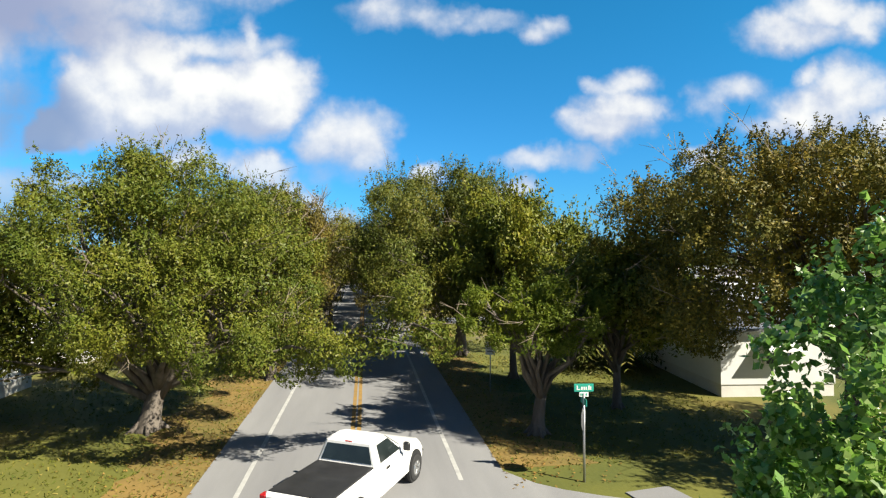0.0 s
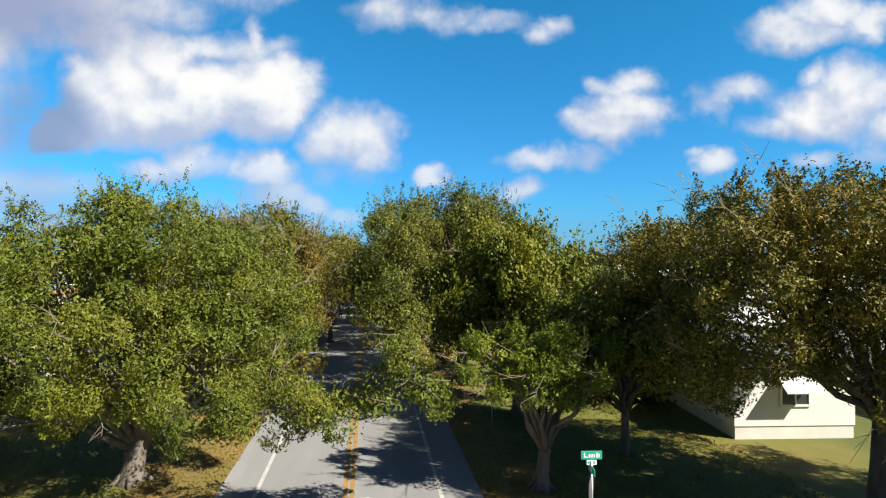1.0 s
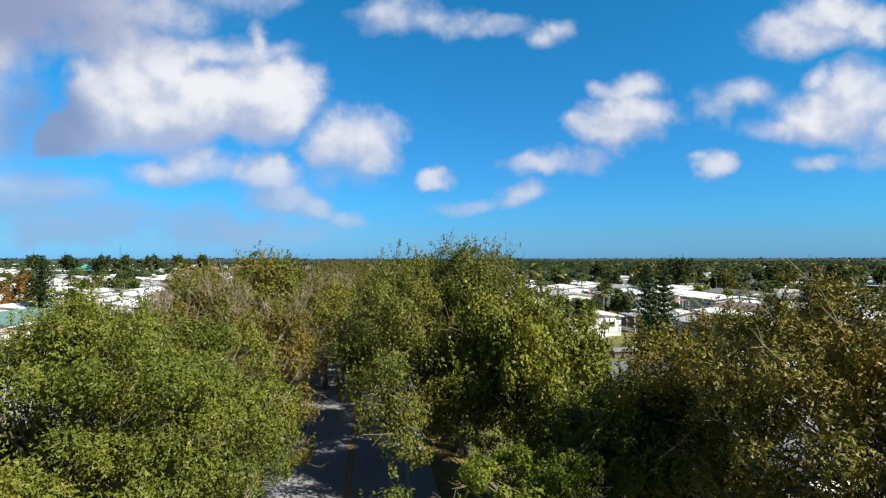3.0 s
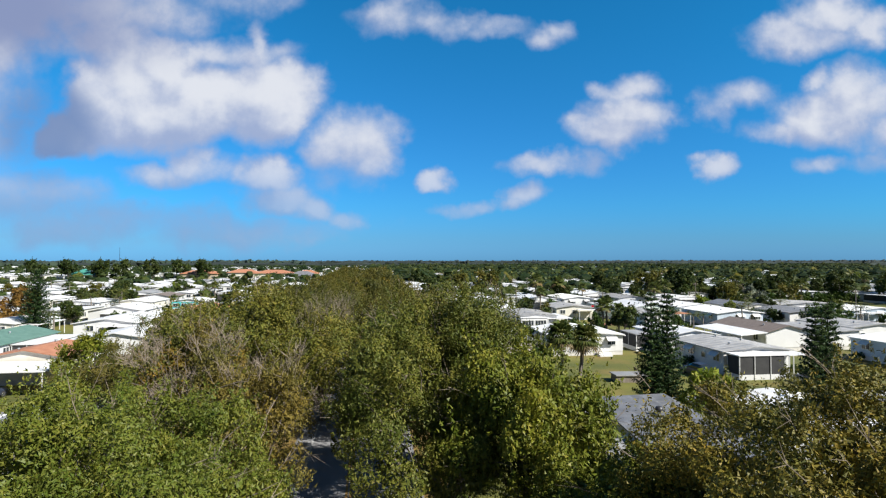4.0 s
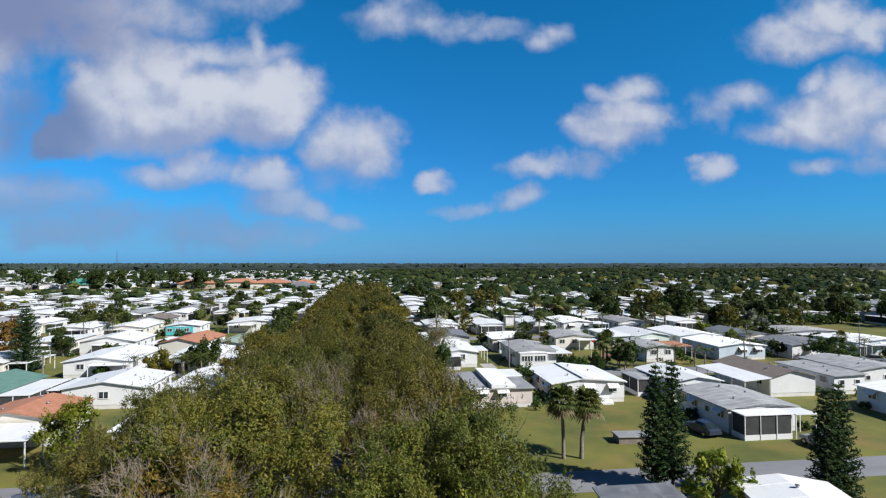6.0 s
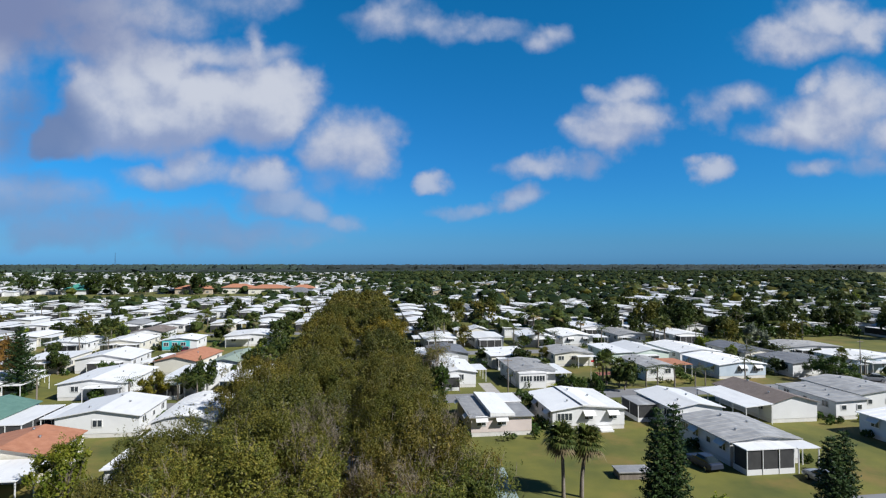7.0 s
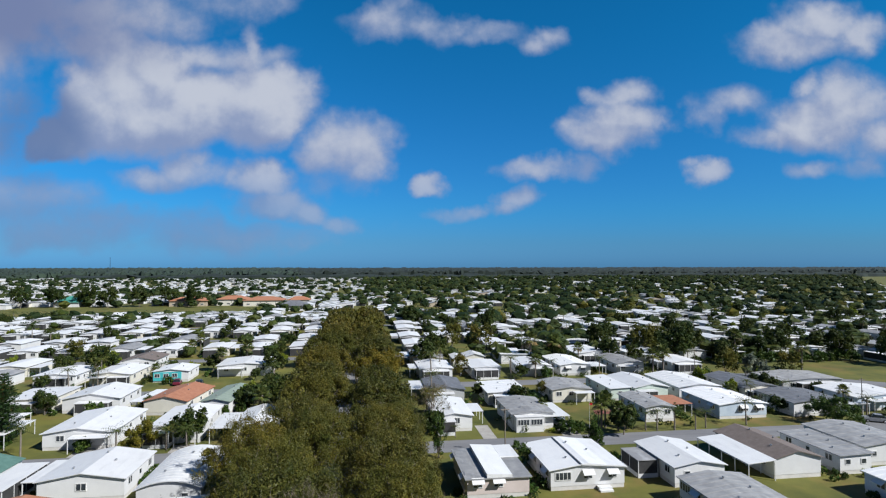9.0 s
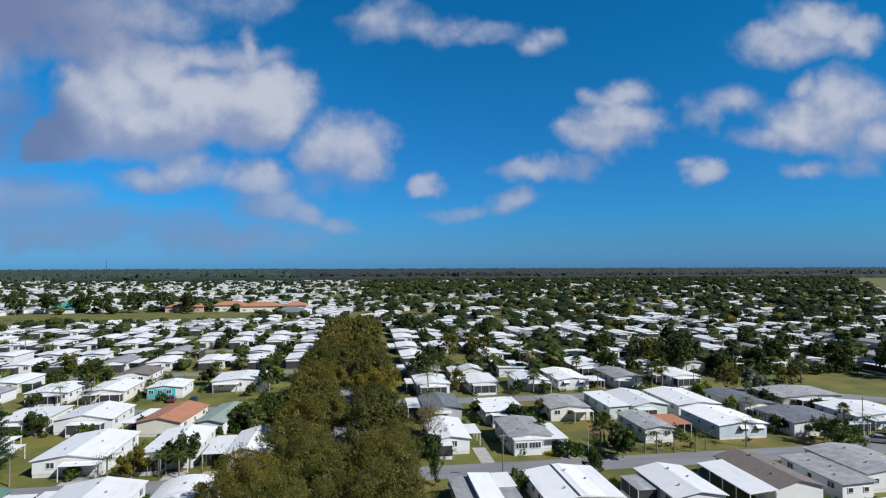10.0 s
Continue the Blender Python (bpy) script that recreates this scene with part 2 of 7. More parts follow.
def foliage(name, a, b_, c_, rough=0.55, through=0.24, gloss=0.22):
    """Leaves: each its own green between three, with some light passing through."""
    m, t, b = material(name)
    g = t.nodes.new("ShaderNodeNewGeometry")
    col = ramp(t, g.outputs["Random Per Island"], [(0.0, a), (0.5, b_), (1.0, c_)])
    patch = noise_node(t, 0.45, 3.0)
    col = mix(t, 1.0, col, ramp(t, patch, [(0.34, (0.58, 0.70, 0.66)), (0.5, (0.92, 0.94, 0.9)), (0.66, (1.20, 1.10, 0.92))]), "MULTIPLY")
    i = t.nodes.new("ShaderNodeObjectInfo")
    col = mix(t, 1.0, col, ramp(t, i.outputs["Random"], [(0.0, (0.74, 0.84, 0.78)), (0.35, (1.0, 1.03, 0.92)), (0.7, (0.97, 0.95, 0.95)), (1.0, (1.17, 1.08, 0.86))]), "MULTIPLY")
    t.links.new(col, b.inputs["Base Color"])
    b.inputs["Roughness"].default_value = rough
    b.inputs["Specular IOR Level"].default_value = gloss
    tr = t.nodes.new("ShaderNodeBsdfTranslucent")
    t.links.new(col, tr.inputs["Color"])
    mx = t.nodes.new("ShaderNodeMixShader")
    mx.inputs[0].default_value = through
    out = next(n for n in t.nodes if n.type == "OUTPUT_MATERIAL")
    t.links.new(b.outputs[0], mx.inputs[1])
    t.links.new(tr.outputs[0], mx.inputs[2])
    t.links.new(mx.outputs[0], out.inputs["Surface"])
    return m


def glass_pane(name, colour, rough=0.08):
    m, t, b = material(name)
    c = ramp(t, noise_node(t, 1.3, 2.0), [(0.35, tuple(0.6 * v for v in colour)), (0.65, colour)])
    t.links.new(c, b.inputs["Base Color"])
    b.inputs["Roughness"].default_value, b.inputs["Specular IOR Level"].default_value = rough, 0.7
    return m


GRASS = surface("lawn_grass", (0.070, 0.084, 0.012), (0.156, 0.150, 0.022), 0.11, 9.0, 0.9, 0, 0.5, None, ((0.196, 0.128, 0.035), 0.085, None, 0.92), (0.35, 0.65), "World")
GRASS_DRY = surface("dry_grass", (0.137, 0.105, 0.025), (0.264, 0.164, 0.046), 0.5, 14.0, 0.9, 0, 0.5, None, ((0.118, 0.114, 0.027), 0.35, None, 0.7), (0.35, 0.65), "World")
ASPHALT = surface("old_asphalt", (0.20, 0.20, 0.212), (0.275, 0.275, 0.283), 0.5, 38.0, 0.85, 0, 0.35, (1.0, 0.12, 1.0), ((0.17, 0.17, 0.18), 0.35, (1.0, 0.15, 1.0), 0.45), (0.3, 0.7), "World")
STREET = surface("side_street_asphalt", (0.17, 0.17, 0.18), (0.24, 0.24, 0.25), 0.4, 30.0, 0.85, 0, 0.3, (0.15, 1.0, 1.0), None, (0.3, 0.7), "World")
CONCRETE = surface("driveway_concrete", (0.33, 0.31, 0.29), (0.45, 0.43, 0.40), 0.8, 25.0, 0.85, 0, 0.25, None, ((0.22, 0.2, 0.18), 0.5, None, 0.5), (0.3, 0.7), "World")
TEAL_PAD = surface("weathered_teal_slab", (0.20, 0.27, 0.26), (0.31, 0.38, 0.37), 0.7, 20.0, 0.8, 0, 0.25, None, ((0.15, 0.18, 0.17), 0.6, None, 0.5))
LINE_WHITE = surface("worn_white_line", (0.34, 0.34, 0.34), (0.50, 0.50, 0.49), 3.0, 45.0, 0.8, 0, 0.2, None, ((0.3, 0.3, 0.3), 2.0, None, 0.7), where="World")
LINE_YELLOW = surface("worn_yellow_line", (0.24, 0.15, 0.055), (0.36, 0.215, 0.055), 2.0, 45.0, 0.8, 0, 0.2, None, ((0.28, 0.20, 0.1), 1.6, None, 0.6), where="World")
BARK = surface("oak_bark", (0.075, 0.060, 0.048), (0.20, 0.17, 0.145), 2.5, 18.0, 0.95, 0, 0.9, (1.0, 1.0, 0.25))
TWIG = surface("bare_twig", (0.17, 0.135, 0.10), (0.27, 0.22, 0.17), 3.0, 20.0, 0.9, 0, 0.2)
PALM_BARK = surface("palm_trunk_bark", (0.15, 0.125, 0.10), (0.27, 0.235, 0.20), 4.0, 22.0, 0.95, 0, 0.8, (1.0, 1.0, 3.0))
OAK_LEAF = foliage("oak_leaf_olive", (0.082, 0.080, 0.016), (0.132, 0.122, 0.021), (0.171, 0.145, 0.035), 0.55, 0.28)
OAK_GREEN = foliage("oak_leaf_green", (0.092, 0.125, 0.016), (0.131, 0.156, 0.023), (0.169, 0.172, 0.035), 0.5, 0.20)
OAK_SPRING = foliage("oak_leaf_fresh", (0.111, 0.154, 0.018), (0.173, 0.205, 0.027), (0.229, 0.234, 0.044), 0.5, 0.40)
OAK_DARK = foliage("oak_leaf_dark", (0.070, 0.070, 0.016), (0.112, 0.106, 0.021), (0.152, 0.124, 0.033), 0.5, 0.22)
OAK_BROWN = foliage("oak_leaf_russet", (0.077, 0.076, 0.015), (0.149, 0.130, 0.022), (0.218, 0.159, 0.028), 0.55, 0.11)
OAK_NEAR = foliage("oak_leaf_tawny", (0.091, 0.101, 0.018), (0.154, 0.154, 0.025), (0.216, 0.180, 0.040), 0.55, 0.20)
OAK_MOSS = foliage("oak_leaf_moss", (0.066, 0.076, 0.016), (0.108, 0.112, 0.020), (0.141, 0.129, 0.029), 0.55, 0.24)
OAK_TAWNY = foliage("oak_leaf_dry", (0.105, 0.084, 0.020), (0.155, 0.122, 0.028), (0.205, 0.155, 0.042), 0.6, 0.25)
OAK_YELLOW = foliage("leaf_yellow_green", (0.101, 0.092, 0.012), (0.175, 0.141, 0.014), (0.246, 0.180, 0.024))
BROAD_LEAF = foliage("broad_glossy_leaf", (0.09, 0.19, 0.035), (0.19, 0.36, 0.075), (0.38, 0.50, 0.20), 0.35, 0.5, 0.7)
SHRUB_LEAF = foliage("shrub_leaf", (0.026, 0.058, 0.011), (0.054, 0.094, 0.016), (0.094, 0.131, 0.026))
LIME_LEAF = foliage("lime_leaf", (0.113, 0.155, 0.015), (0.190, 0.232, 0.021), (0.287, 0.300, 0.043))
PALM_LEAF = foliage("palm_frond", (0.049, 0.074, 0.018), (0.094, 0.118, 0.029), (0.167, 0.162, 0.054))
DATE_LEAF = foliage("date_palm_frond", (0.10, 0.095, 0.02), (0.18, 0.14, 0.03), (0.27, 0.19, 0.05))
DRY_FROND = foliage("dead_frond", (0.14, 0.105, 0.06), (0.20, 0.155, 0.09), (0.27, 0.21, 0.13), 0.8, 0.2)
FAR_LEAF = foliage("far_leaf", (0.011, 0.022, 0.009), (0.024, 0.039, 0.015), (0.053, 0.066, 0.024), 0.7, 0.1, 0.1)
YARD_LEAF = foliage("yard_tree_leaf", (0.019, 0.036, 0.009), (0.044, 0.066, 0.014), (0.091, 0.104, 0.026))
PINE_LEAF = foliage("pine_needle", (0.016, 0.038, 0.013), (0.031, 0.062, 0.018), (0.055, 0.086, 0.025), 0.6, 0.15)
RUST_LEAF = foliage("rust_leaf", (0.14, 0.070, 0.018), (0.22, 0.105, 0.025), (0.28, 0.15, 0.035))
LAWN_BLADE = foliage("lawn_blade", (0.085, 0.10, 0.018), (0.17, 0.165, 0.030), (0.30, 0.22, 0.07), 0.7, 0.25, 0.2)
DEAD_LEAF = foliage("fallen_leaf", (0.13, 0.07, 0.022), (0.22, 0.12, 0.035), (0.32, 0.20, 0.07), 0.8, 0.1, 0.2)
FAR_WOOD = surface("far_woodland", (0.014, 0.029, 0.019), (0.031, 0.052, 0.034), 0.02, 0.35, 0.95, 0, 0.8, None, None, (0.35, 0.65), "World")
FAR_WOOD_DARK = surface("far_dark_woodland", (0.007, 0.015, 0.013), (0.018, 0.029, 0.023), 0.02, 0.35, 0.95, 0, 0.8, None, None, (0.35, 0.65), "World")
DRY_FIELD = surface("dry_field", (0.22, 0.18, 0.11), (0.31, 0.26, 0.17), 0.01, 0.3, 0.95, 0, 0.2, None, None, (0.35, 0.65), "World")

ROOF_WHITE = surface("white_coated_roof", (0.82, 0.82, 0.825), (0.90, 0.90, 0.89), 0.5, 12.0, 0.45, 0, 0.15, None, ((0.52, 0.52, 0.52), 0.55, (2.0, 0.5, 1.0), 0.42), own=0.16)
ROOF_GREY = surface("grey_weathered_roof", (0.25, 0.25, 0.255), (0.43, 0.425, 0.42), 0.6, 14.0, 0.55, 0, 0.15, None, ((0.52, 0.52, 0.53), 0.5, (2.0, 0.4, 1.0), 0.75), own=0.2)
ROOF_DARK = surface("dark_grey_roof", (0.115, 0.12, 0.135), (0.20, 0.205, 0.22), 0.6, 14.0, 0.6, 0, 0.15, None, ((0.30, 0.31, 0.33), 0.6, (2.0, 0.5, 1.0), 0.6))
ROOF_BROWN = surface("brown_shingle_roof", (0.155, 0.125, 0.110), (0.215, 0.175, 0.155), 1.5, 30.0, 0.85, 0, 0.5, None, ((0.11, 0.09, 0.085), 0.8, None, 0.5))
ROOF_TERRA = surface("terracotta_roof", (0.36, 0.150, 0.080), (0.47, 0.215, 0.125), 1.2, 25.0, 0.8, 0, 0.4, None, ((0.27, 0.12, 0.075), 0.8, None, 0.5))
ROOF_GREEN = surface("green_shingle_roof", (0.085, 0.175, 0.145), (0.125, 0.235, 0.195), 1.2, 25.0, 0.75, 0, 0.3)
ROOF_SAGE = surface("sage_green_roof", (0.22, 0.28, 0.23), (0.31, 0.37, 0.31), 1.2, 25.0, 0.7, 0, 0.2)
FASCIA = plain("white_fascia", (0.76, 0.76, 0.75), 0.5)
WALLS = {
    "white": surface("white_siding", (0.74, 0.74, 0.74), (0.82, 0.82, 0.82), 0.5, 30.0, 0.55, 0, 0.1, None, ((0.64, 0.63, 0.61), 0.7, (1.0, 1.0, 0.3), 0.4), own=0.08),
    "cream": surface("cream_siding", (0.70, 0.67, 0.58), (0.78, 0.75, 0.66), 0.5, 30.0, 0.6, 0, 0.1, None, ((0.58, 0.52, 0.4), 0.7, (1.0, 1.0, 0.3), 0.5)),
    "pink": surface("pale_pink_siding", (0.62, 0.53, 0.49), (0.72, 0.62, 0.58), 0.5, 30.0, 0.6, 0, 0.1, None, ((0.5, 0.44, 0.4), 0.7, (1.0, 1.0, 0.3), 0.5)),
    "mint": surface("mint_siding", (0.55, 0.64, 0.56), (0.66, 0.74, 0.66), 0.5, 30.0, 0.6, 0, 0.1),
    "blue": surface("pale_blue_siding", (0.45, 0.53, 0.62), (0.56, 0.64, 0.72), 0.5, 30.0, 0.6, 0, 0.1),
    "tan": surface("tan_siding", (0.44, 0.36, 0.27), (0.55, 0.47, 0.36), 0.5, 30.0, 0.6, 0, 0.1),
    "grey": surface("grey_siding", (0.40, 0.41, 0.42), (0.51, 0.52, 0.53), 0.5, 30.0, 0.6, 0, 0.1),
    "aqua": surface("turquoise_siding", (0.06, 0.43, 0.46), (0.10, 0.55, 0.57), 0.8, 30.0, 0.6, 0, 0.1),
}
SKIRT = surface("skirting_block", (0.60, 0.58, 0.55), (0.72, 0.70, 0.67), 1.0, 25.0, 0.8, 0, 0.2)
PANE = glass_pane("window_glass", (0.045, 0.055, 0.065))
# insect screens, and painted shade in open carports and porches of plainer homes
SCREEN_SHADE = surface("screen_and_porch_shade", (0.030, 0.030, 0.032), (0.055, 0.055, 0.055), 1.0, 60.0, 0.9, 0, 0.05)
DOOR = plain("painted_door", (0.62, 0.60, 0.56), 0.5)
METAL = plain("galvanised_metal", (0.46, 0.47, 0.48), 0.4, 0.8)
DARK_METAL = plain("dark_metal", (0.05, 0.05, 0.055), 0.5, 0.4)
WOOD = surface("weathered_wood", (0.16, 0.13, 0.105), (0.28, 0.24, 0.20), 3.0, 30.0, 0.9, 0, 0.4, (1, 1, 0.2))
RED_CLAY = surface("red_mulch", (0.22, 0.075, 0.055), (0.32, 0.13, 0.095), 1.5, 20.0, 0.95, 0, 0.5)

# ---- building blocks ----


class Shape:
    """Points and faces of one mesh."""

    def __init__(self):
        self.v, self.f = [], []

    def add(self, verts, faces):
        k = len(self.v)
        self.v += [tuple(p) for p in verts]
        self.f += [tuple(i + k for i in q) for q in faces]
        return self

    def box(self, x0, x1, y0, y1, z0, z1):
        return self.add([(x0, y0, z0), (x1, y0, z0), (x1, y1, z0), (x0, y1, z0), (x0, y0, z1), (x1, y0, z1), (x1, y1, z1), (x0, y1, z1)],
                        [(0, 3, 2, 1), (4, 5, 6, 7), (0, 1, 5, 4), (1, 2, 6, 5), (2, 3, 7, 6), (3, 0, 4, 7)])

    def bar(self, x0, x1, y0, y1, z0, z1, c=0.03):
        """A box with its upper and upright edges eased."""
        r = [(x0 + c, y0), (x1 - c, y0), (x1, y0 + c), (x1, y1 - c), (x1 - c, y1), (x0 + c, y1), (x0, y1 - c), (x0, y0 + c)]
        k = [(min(max(x, x0 + c), x1 - c), min(max(y, y0 + c), y1 - c)) for x, y in r]
        pts = [(x, y, z0) for x, y in r] + [(x, y, z1 - c) for x, y in r] + [(x, y, z1) for x, y in k]
        fs = [tuple(reversed(range(8))), tuple(range(16, 24))]
        for a in (0, 8):
            fs += [(a + i, a + (i + 1) % 8, a + 8 + (i + 1) % 8, a + 8 + i) for i in range(8)]
        return self.add(pts, fs)

    def prism(self, outline, y0, y1):
        """An outline of (x, z), drawn out along y."""
        n = len(outline)
        pts = [(x, y0, z) for x, z in outline] + [(x, y1, z) for x, z in outline]
        return self.add(pts, [tuple(range(n)), tuple(reversed(range(n, 2 * n)))] + [(i, i + n, (i + 1) % n + n, (i + 1) % n) for i in range(n)])

    def tube(self, path, radii, sides=6):
        """A tapered tube along a path of points."""
        path = [Vector(p) for p in path]
        pts, up = [], Vector((0.31, 0.17, 0.93))
        for i, p in enumerate(path):
            d = (path[min(i + 1, len(path) - 1)] - path[max(i - 1, 0)]).normalized()
            a = d.cross(up if abs(d.dot(up)) < 0.95 else Vector((1, 0, 0))).normalized()
            b = d.cross(a)
            for k in range(sides):
                w = 2 * math.pi * k / sides
                pts.append(p + (a * math.cos(w) + b * math.sin(w)) * radii[i])
        fs = [(i * sides + k, i * sides + (k + 1) % sides, (i + 1) * sides + (k + 1) % sides, (i + 1) * sides + k) for i in range(len(path) - 1) for k in range(sides)]
        fs += [tuple(reversed(range(sides))), tuple(range((len(path) - 1) * sides, len(path) * sides))]
        return self.add(pts, fs)

    def turned(self, profile, x=0, y=0, sides=14):
        """A profile of (radius, z), turned about an upright axis."""
        k, n = len(profile), sides
        pts = [(x + r * math.cos(2 * math.pi * j / n), y + r * math.sin(2 * math.pi * j / n), z) for r, z in profile for j in range(n)]
        fs = [(i * n + j, i * n + (j + 1) % n, (i + 1) * n + (j + 1) % n, (i + 1) * n + j) for i in range(k - 1) for j in range(n)]
        return self.add(pts, fs + [tuple(reversed(range(n))), tuple(range((k - 1) * n, k * n))])

    def mesh(self, name, mat, smooth=False):
        me = bpy.data.meshes.new(name)
        me.from_pydata(self.v, [], self.f)
        me.materials.append(mat)
        if smooth:
            me.polygons.foreach_set("use_smooth", [True] * len(me.polygons))
        me.update()
        return me


def thing(name, m=None, label="", category="", group="", kind=""):
    ob = new(name)
    ob.empty_display_size = 0.2
    if m is not None:
        ob.matrix_basis = m
    return tagged(ob, label, category, group, kind)


def part(name, shape, mat, parent, label="", m=None, smooth=False):
    """One mesh under a thing or under a part. shape: a Shape, or a mesh that alike parts share."""
    me = shape if isinstance(shape, bpy.types.Mesh) else shape.mesh(name, mat, smooth)
    ob = new(name, me)
    ob.parent = parent
    if m is not None:
        ob.matrix_basis = m
    return tagged(ob, label)


def solid(name, shape, mat, label, category, kind="", m=None, smooth=False, group=""):
    """A thing that is one mesh."""
    ob = new(name, shape if isinstance(shape, bpy.types.Mesh) else shape.mesh(name, mat, smooth))
    if m is not None:
        ob.matrix_basis = m
    return tagged(ob, label, category, group, kind)


# ---- ground and roads ----
FAR = 4950.0
edges = [-FAR, -2400, -1200, -600, -300, -150, -75, -30, 0, 30, 75, 150, 300, 600, 1200, 2400, FAR]
g = Shape()
nx = len(edges)
g.add([(x, y, 0.0) for y in edges for x in edges], [(j * nx + i, j * nx + i + 1, (j + 1) * nx + i + 1, (j + 1) * nx + i) for j in range(nx - 1) for i in range(nx - 1)])
solid("ground", g, GRASS, "mown green and straw-coloured lawn grass reaching to the horizon", "ground", "structure")

ROAD_W, ROAD_E = -4.25, 4.2
STREETS = [17.0, 62.0, 106.0, 152.5, 198.0, 246.0, 293.0]


def strip(name, outline, z, mat, label, category, kind="structure"):
    """A flat slab with the given outline of (x, y), its top at z."""
    n = len(outline)
    s = Shape().add([(x, y, -0.15) for x, y in outline] + [(x, y, z) for x, y in outline],
                    [tuple(range(n, 2 * n))] + [(i, (i + 1) % n, (i + 1) % n + n, i + n) for i in range(n)])
    return solid(name, s, mat, label, category, kind)


strip("road", [(ROAD_W, 20.3), (ROAD_W, 306), (ROAD_E, 306), (ROAD_E, 22.8)] + [(4.4 + 0.12 * k * k, 22.8 - 0.5 * k) for k in range(1, 6)]
      + [(7.5, 20.15), (60, 20.15), (60, 13.5), (-60, 13.5), (-60, 20.15), (-8.0, 20.15), (-5.2, 20.2)], 0.030, ASPHALT,
      "pale grey worn asphalt of the oak-lined road", "road")
for n, y in enumerate(STREETS[1:]):
    x0, x1 = (-290, 290) if y < 290 else (-290, 40)
    x1 = 104 if n == 2 else x1
    lo, hi = (y - 4.3, y + 0.3) if n == 0 else (y - 2.9, y + 2.9)      # the first one leaves the road further south on its east side
    strip("side_street", [(x0, y - 2.9), (0, y - 2.9), (0.4, lo), (x1, lo), (x1, hi), (0.4, hi), (0, y + 2.9), (x0, y + 2.9)], 0.024, STREET, "grey asphalt side street between mobile homes", "street")
strip("side_street", [(104.0, 149.6), (122.0, 138.6), (146.0, 120.0), (150.0, 125.0), (126.5, 143.6), (106.0, 155.4), (104.0, 155.4)], 0.024, STREET, "grey asphalt street bending past a lawn", "street")
for x in (-3.0, 2.9):
    strip("edge_line", [(x - 0.065, 22.3 if x > 0 else 21.5), (x + 0.065, 22.3 if x > 0 else 21.5), (x + 0.065, 300), (x - 0.065, 300)], 0.034, LINE_WHITE, "worn white edge line on the asphalt", "road marking")
for x in (-0.15, 0.07):
    strip("centre_line", [(x - 0.075, 23.5), (x + 0.075, 23.5), (x + 0.075, 300), (x - 0.075, 300)], 0.034, LINE_YELLOW, "faded double yellow centre line", "road marking")
# dry verges along the road
rng = np.random.default_rng(5)


def verge(x0, x1, y0, y1, side):
    ys = np.arange(y0, y1 + 0.1, 0.6)
    wob = np.convolve(rng.normal(0, 1.1, len(ys) + 4), np.ones(5) / 5, "valid") + rng.normal(0, 0.22, len(ys))
    if side < 0:
        return [(x1, y1), (x1, y0)] + [(x0 + w, y) for y, w in zip(ys, wob)]
    return [(x0, y1), (x0, y0)] + [(x1 + w, y) for y, w in zip(ys, wob)]


strip("verge", verge(-6.6, ROAD_W, 20.6, 58.5, -1), 0.012, GRASS_DRY, "dry straw-coloured grass verge with fallen leaves", "verge")
strip("verge", verge(ROAD_E, 6.3, 23.0, 58.5, 1), 0.012, GRASS_DRY, "dry straw-coloured grass verge with fallen leaves", "verge")
strip("pavement", [(7.2, 20.0), (7.0, 20.9), (8.3, 21.1), (8.6, 20.0)], 0.036, STREET, "short concrete apron beside the street sign", "pavement")
strip("concrete_pad", [(13.2, 58.0), (15.6, 58.0), (16.6, 74.0), (14.8, 74.4)], 0.04, TEAL_PAD, "weathered pale teal concrete pad in the lawn", "slab", "structure")

# ---- plants ----


def cards(name, centres, normals, length, width, mat, rng, jitter=0.75, corners=3, lift=0.0):
    """A mesh of many small pointed leaves, each with its own tilt. length and width: one number, or one for each leaf."""
    n = len(centres)
    u = rng.normal(size=(n, 3)) + np.array([0, 0, lift])
    w = normals / (np.linalg.norm(normals, axis=1, keepdims=True) + 1e-9) + rng.normal(size=(n, 3)) * jitter
    w /= np.linalg.norm(w, axis=1, keepdims=True)
    u -= (u * w).sum(1, keepdims=True) * w
    u /= np.linalg.norm(u, axis=1, keepdims=True)
    v = np.cross(w, u)
    ln = (np.ones(n) * length * rng.uniform(0.6, 1.35, n))[:, None] * 0.5
    wd = (np.ones(n) * width * rng.uniform(0.7, 1.3, n))[:, None] * 0.5
    k = ln * 0.25
    if corners == 3:
        pts = np.stack([centres - u * ln + v * wd, centres + u * ln + w * k, centres - u * ln * 0.8 - v * wd], 1).reshape(-1, 3)
    else:
        pts = np.stack([centres - u * ln, centres + v * wd + u * k * 0.3 + w * k * 0.5, centres + u * ln + w * k, centres - v * wd + u * k * 0.3 + w * k * 0.5], 1).reshape(-1, 3)
    me = bpy.data.meshes.new(name)
    me.vertices.add(corners * n)
    me.vertices.foreach_set("co", pts.astype(np.float32).ravel())
    me.loops.add(corners * n)
    me.loops.foreach_set("vertex_index", np.arange(corners * n, dtype=np.int32))
    me.polygons.add(n)
    me.polygons.foreach_set("loop_start", np.arange(0, corners * n, corners, dtype=np.int32))
    me.update(calc_edges=True)
    me.materials.append(mat)
    return me


